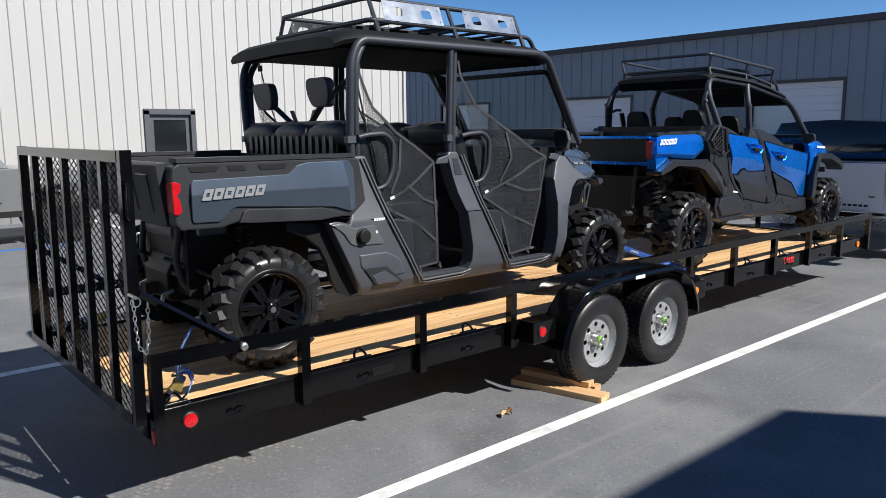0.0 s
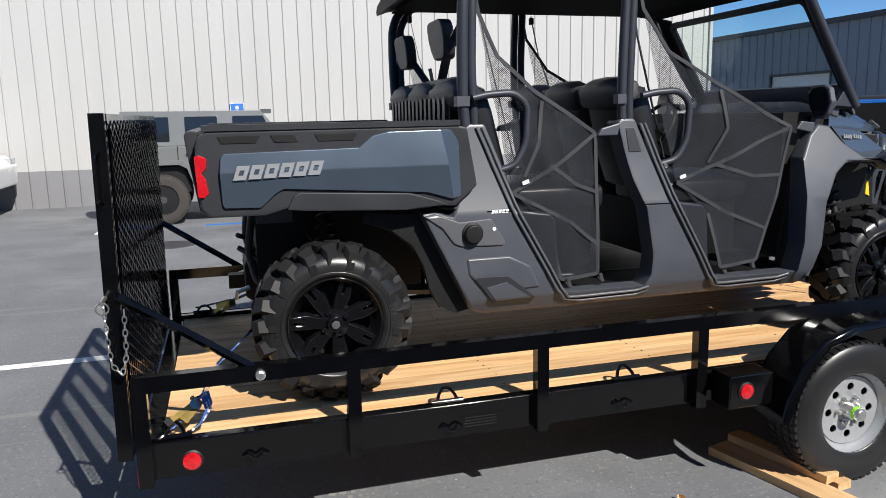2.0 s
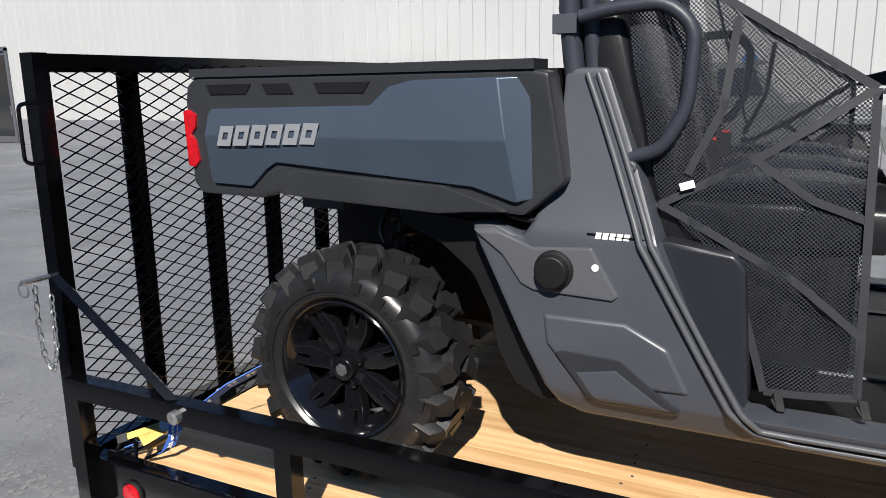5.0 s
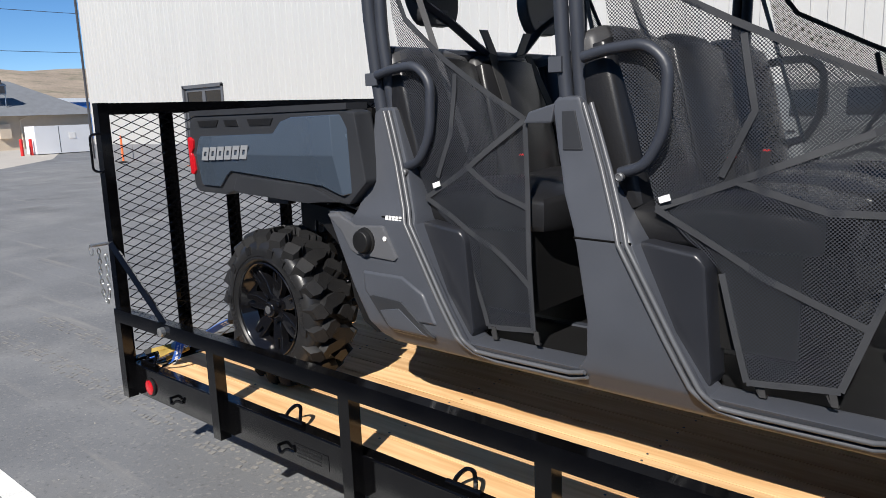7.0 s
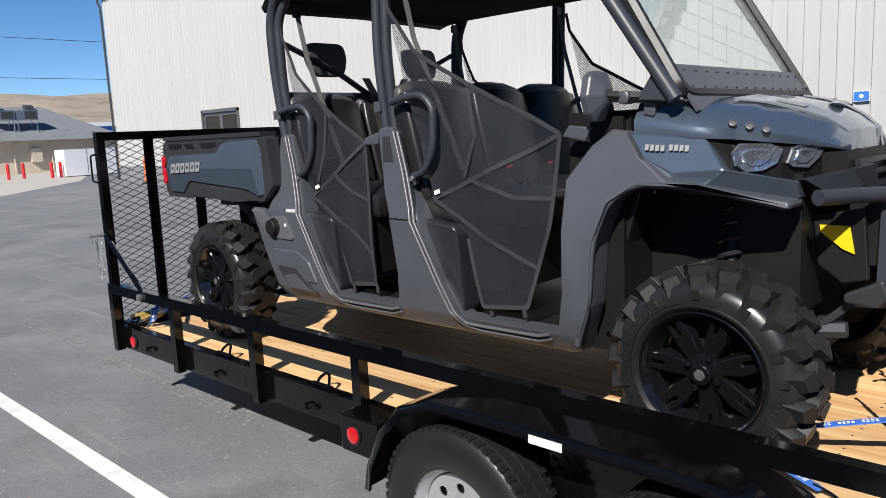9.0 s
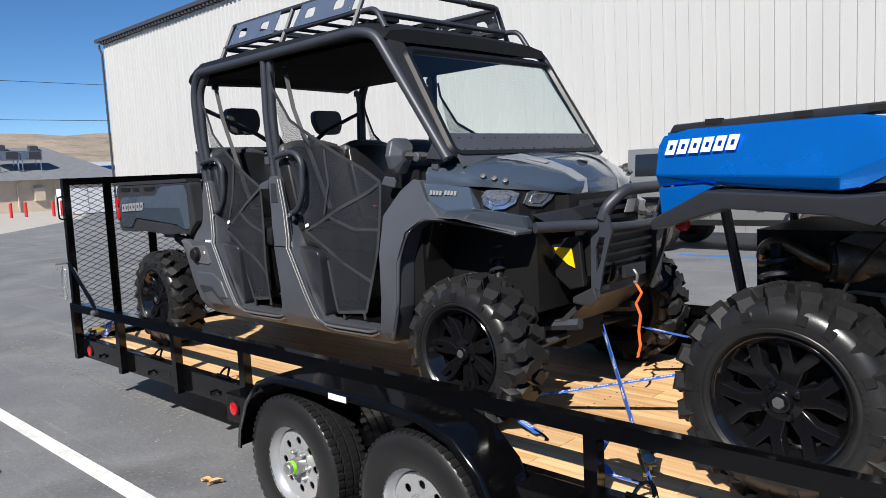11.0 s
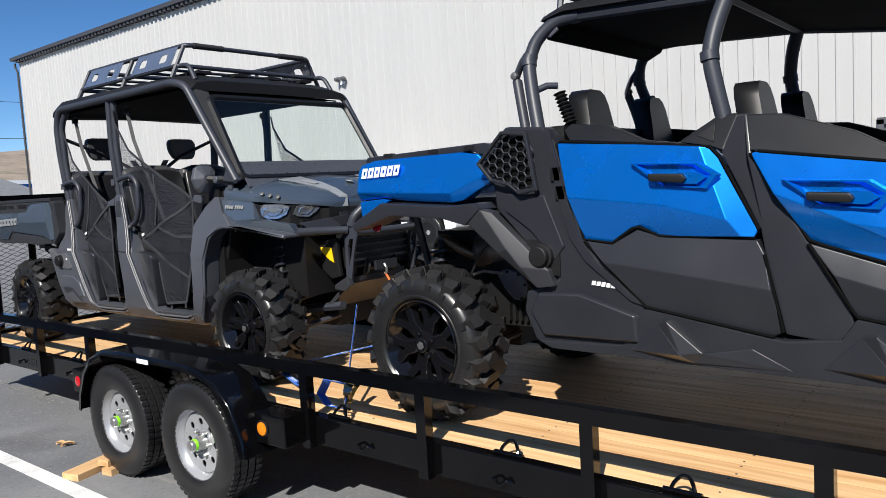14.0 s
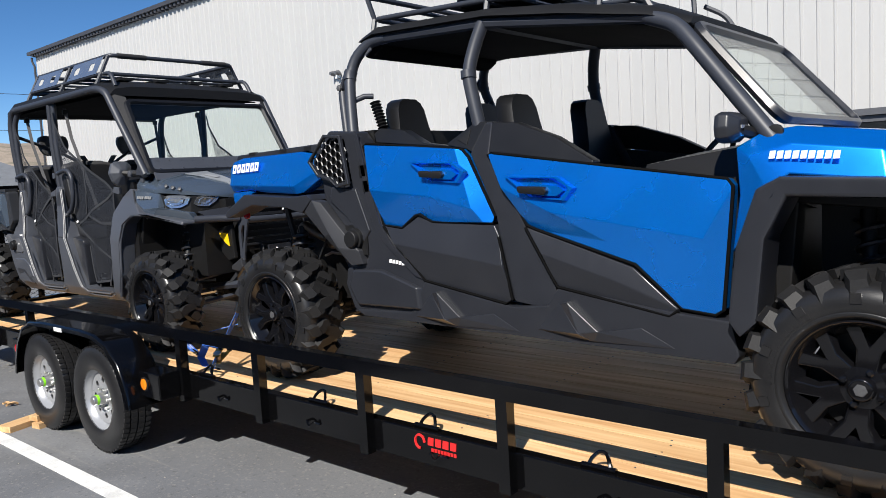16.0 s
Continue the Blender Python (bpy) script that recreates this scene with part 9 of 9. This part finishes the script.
ratchet_strap([(4.78, 0.22, 0.68), (4.62, 0.24, 0.68), (4.58, 0.22, 0.6), (4.66, 0.2, 0.555), (4.78, 0.19, 0.56)], "looped tail of the blue strap lying on the deck", 0.0, None, 2)
ratchet_strap([(3.74, 0.52, 0.60), (3.95, 0.66, 0.61), (4.80, 0.92, 0.82)], "blue lashing strap from the deck to the blue machine's tail", 0.0, None, 16)
ratchet_strap([(3.86, 0.5, 0.60), (4.0, 0.45, 0.59), (4.17, 0.42, 0.545)], "loose blue strap tail lying by the fender", 0.0, None, 2)
ratchet_strap([(4.2, 1.3, 0.86), (4.62, 2.02, 0.60)], "dark blue lashing strap from the nose to the far deck edge", 0.0, None, 4)
ratchet_strap([(8.1, 1.2, 0.9), (8.36, 2.02, 0.60)], "blue lashing strap at the blue machine's nose", 0.0, None, 3)


def timber(x, y, z, rz, length, w, h, label):
    t = thing("timber_block", label, "timber", pose(x, y, z, 0, 0, rz), "wheel chock timbers")
    part("board", boxed((-length / 2, length / 2), (-w / 2, w / 2), (0, h), 0.004), DECK_END, t)


timber(2.86, -0.06, 0.0, 104, 0.72, 0.14, 0.042, "long pale timber plank under the trailer tyre")
timber(3.02, 0.06, 0.0, 100, 0.62, 0.09, 0.04, "short pale timber plank under the trailer tyre")
timber(2.95, 0.04, 0.0425, 103, 0.56, 0.09, 0.04, "upper timber plank stacked on the planks by the tyre")

# maker's sign on the side channel, drawn as shapes
sign = thing("maker_sign", "red maker's sign on the trailer's black side channel", "sign", pose(6.555, 0.0495, 0.5))
bm = bmesh.new()
ring = [(0.03 + 0.027 * math.cos(k * 0.4), 0.0 + 0.03 * math.sin(k * 0.4)) for k in range(13)]
tube(bm, [(x, -0.001, z) for x, z in ring], 0.006, 5)
part("emblem", bm, LOGO_RED, sign)
bm = bmesh.new()
for k in range(4):
    prism(bm, [(0.075 + k * 0.042, -0.008), (0.108 + k * 0.042, -0.008), (0.112 + k * 0.042, 0.028), (0.079 + k * 0.042, 0.028)], -0.002, 0.0)
part("upper_bars", bm, LOGO_RED, sign)
bm = bmesh.new()
for k in range(8):
    prism(bm, [(0.095 + k * 0.018, -0.034), (0.109 + k * 0.018, -0.034), (0.109 + k * 0.018, -0.018), (0.095 + k * 0.018, -0.018)], -0.002, 0.0)
part("lower_bars", bm, LOGO_RED, sign)
lab = thing("spec_label", "dull silver specification label on the side channel", "label", pose(1.39, 0.0485, 0.463))
part("label_plate", boxed((-0.1, 0.1), (0.0, 0.0015), (-0.03, 0.03)), BLACK_STEEL, lab)
for k in range(4):
    part("print", boxed((-0.085, 0.06), (-0.0008, 0.0), (0.018 - k * 0.013, 0.023 - k * 0.013)), PLASTIC_DARK, lab)

# small litter on the asphalt
leaf_rng = random.Random(5)
for lx, ly, r in ((2.22, -0.14, 20), (2.28, -0.12, 70), (1.0, -0.9, 140)):
    lf = thing("dry_leaf", "curled dry tan leaf on the asphalt", "leaf", pose(lx, ly, 0.002, 0, 0, r), "dry leaves")
    bm = bmesh.new()
    rows = []
    for i in range(7):
        t = i / 6
        w = 0.018 * math.sin(math.pi * min(1, t * 1.05)) + 0.001
        rows.append([bm.verts.new((0.09 * t - 0.045, k * w, 0.004 + 0.018 * k * k + 0.012 * math.sin(t * 3))) for k in (-1, 0, 1)])
    for a, b in zip(rows, rows[1:]):
        for k in range(2):
            bm.faces.new((a[k], a[k + 1], b[k + 1], b[k]))
    part("blade", bm, DECK_END, lf)
pebbles = bmesh.new()
for _ in range(170):
    x, y = leaf_rng.uniform(-2.5, 8), leaf_rng.uniform(-2.2, 0.6)
    s = leaf_rng.uniform(0.0015, 0.0045)
    m = Matrix.Translation((x, y, s * 0.4)) @ Matrix.Rotation(leaf_rng.uniform(0, 6), 4, "Z") @ Matrix.Diagonal((s, s * 0.7, s * 0.6, 1))
    box(pebbles, (-1, 1), (-1, 1), (-1, 1), m)
tagged(part("gravel", pebbles, CONCRETE), "scattered grit on the asphalt", "grit", "", "stuff")


# dusty tyre tracks on the asphalt
track = bmesh.new()
trk_rng = random.Random(11)
for lane, (ya, yb, xa, xb) in enumerate(((0.50, 0.40, -3.4, 1.0), (0.92, 0.9, -3.6, -1.4))):
    steps = int((xb - xa) / 0.05)
    for i in range(steps):
        t = i / steps
        for j in range(4):
            if trk_rng.random() < 0.5:
                continue
            x = xa + (xb - xa) * t + (0.022 if j % 2 else 0)
            y = ya + (yb - ya) * t + (j - 1.5) * 0.045
            dx, dy = 0.017 * trk_rng.uniform(0.5, 1.1), 0.017 * trk_rng.uniform(0.5, 1.0)
            k = 0.012 * (1 if j < 2 else -1)
            box(track, (-dx, dx), (-dy, dy), (0.0005, 0.003), Matrix.Translation((x, y, 0)) @ Matrix.Rotation(trk_rng.uniform(-0.3, 0.3) + 20 * k, 4, "Z"))
tagged(part("tyre_track", track, DUST), "pale dusty tyre tread marks on the asphalt", "tyre track", "", "stuff")


# red rear reflectors of the trailer
for rx, ry, rz, lab_text in ((-0.001, 0.022, 0.436, "red reflector strip on the trailer's rear corner post"),):
    rr = thing("reflector", lab_text, "reflector", pose(rx, ry, rz))
    part("lens", boxed((-0.004, 0.002), (-0.016, 0.016), (-0.035, 0.035), 0.002), LAMP_RED, rr)
for k in (-1, 0, 1):
    rr = thing("marker_lamp", "small red marker lamp on the trailer's rear sill", "lamp", pose(0.0, MID_Y + k * 0.12, 0.46), "rear marker lamps")
    part("lens", boxed((-0.014, 0.0), (-0.035, 0.035), (-0.014, 0.014), 0.004), LAMP_RED, rr)
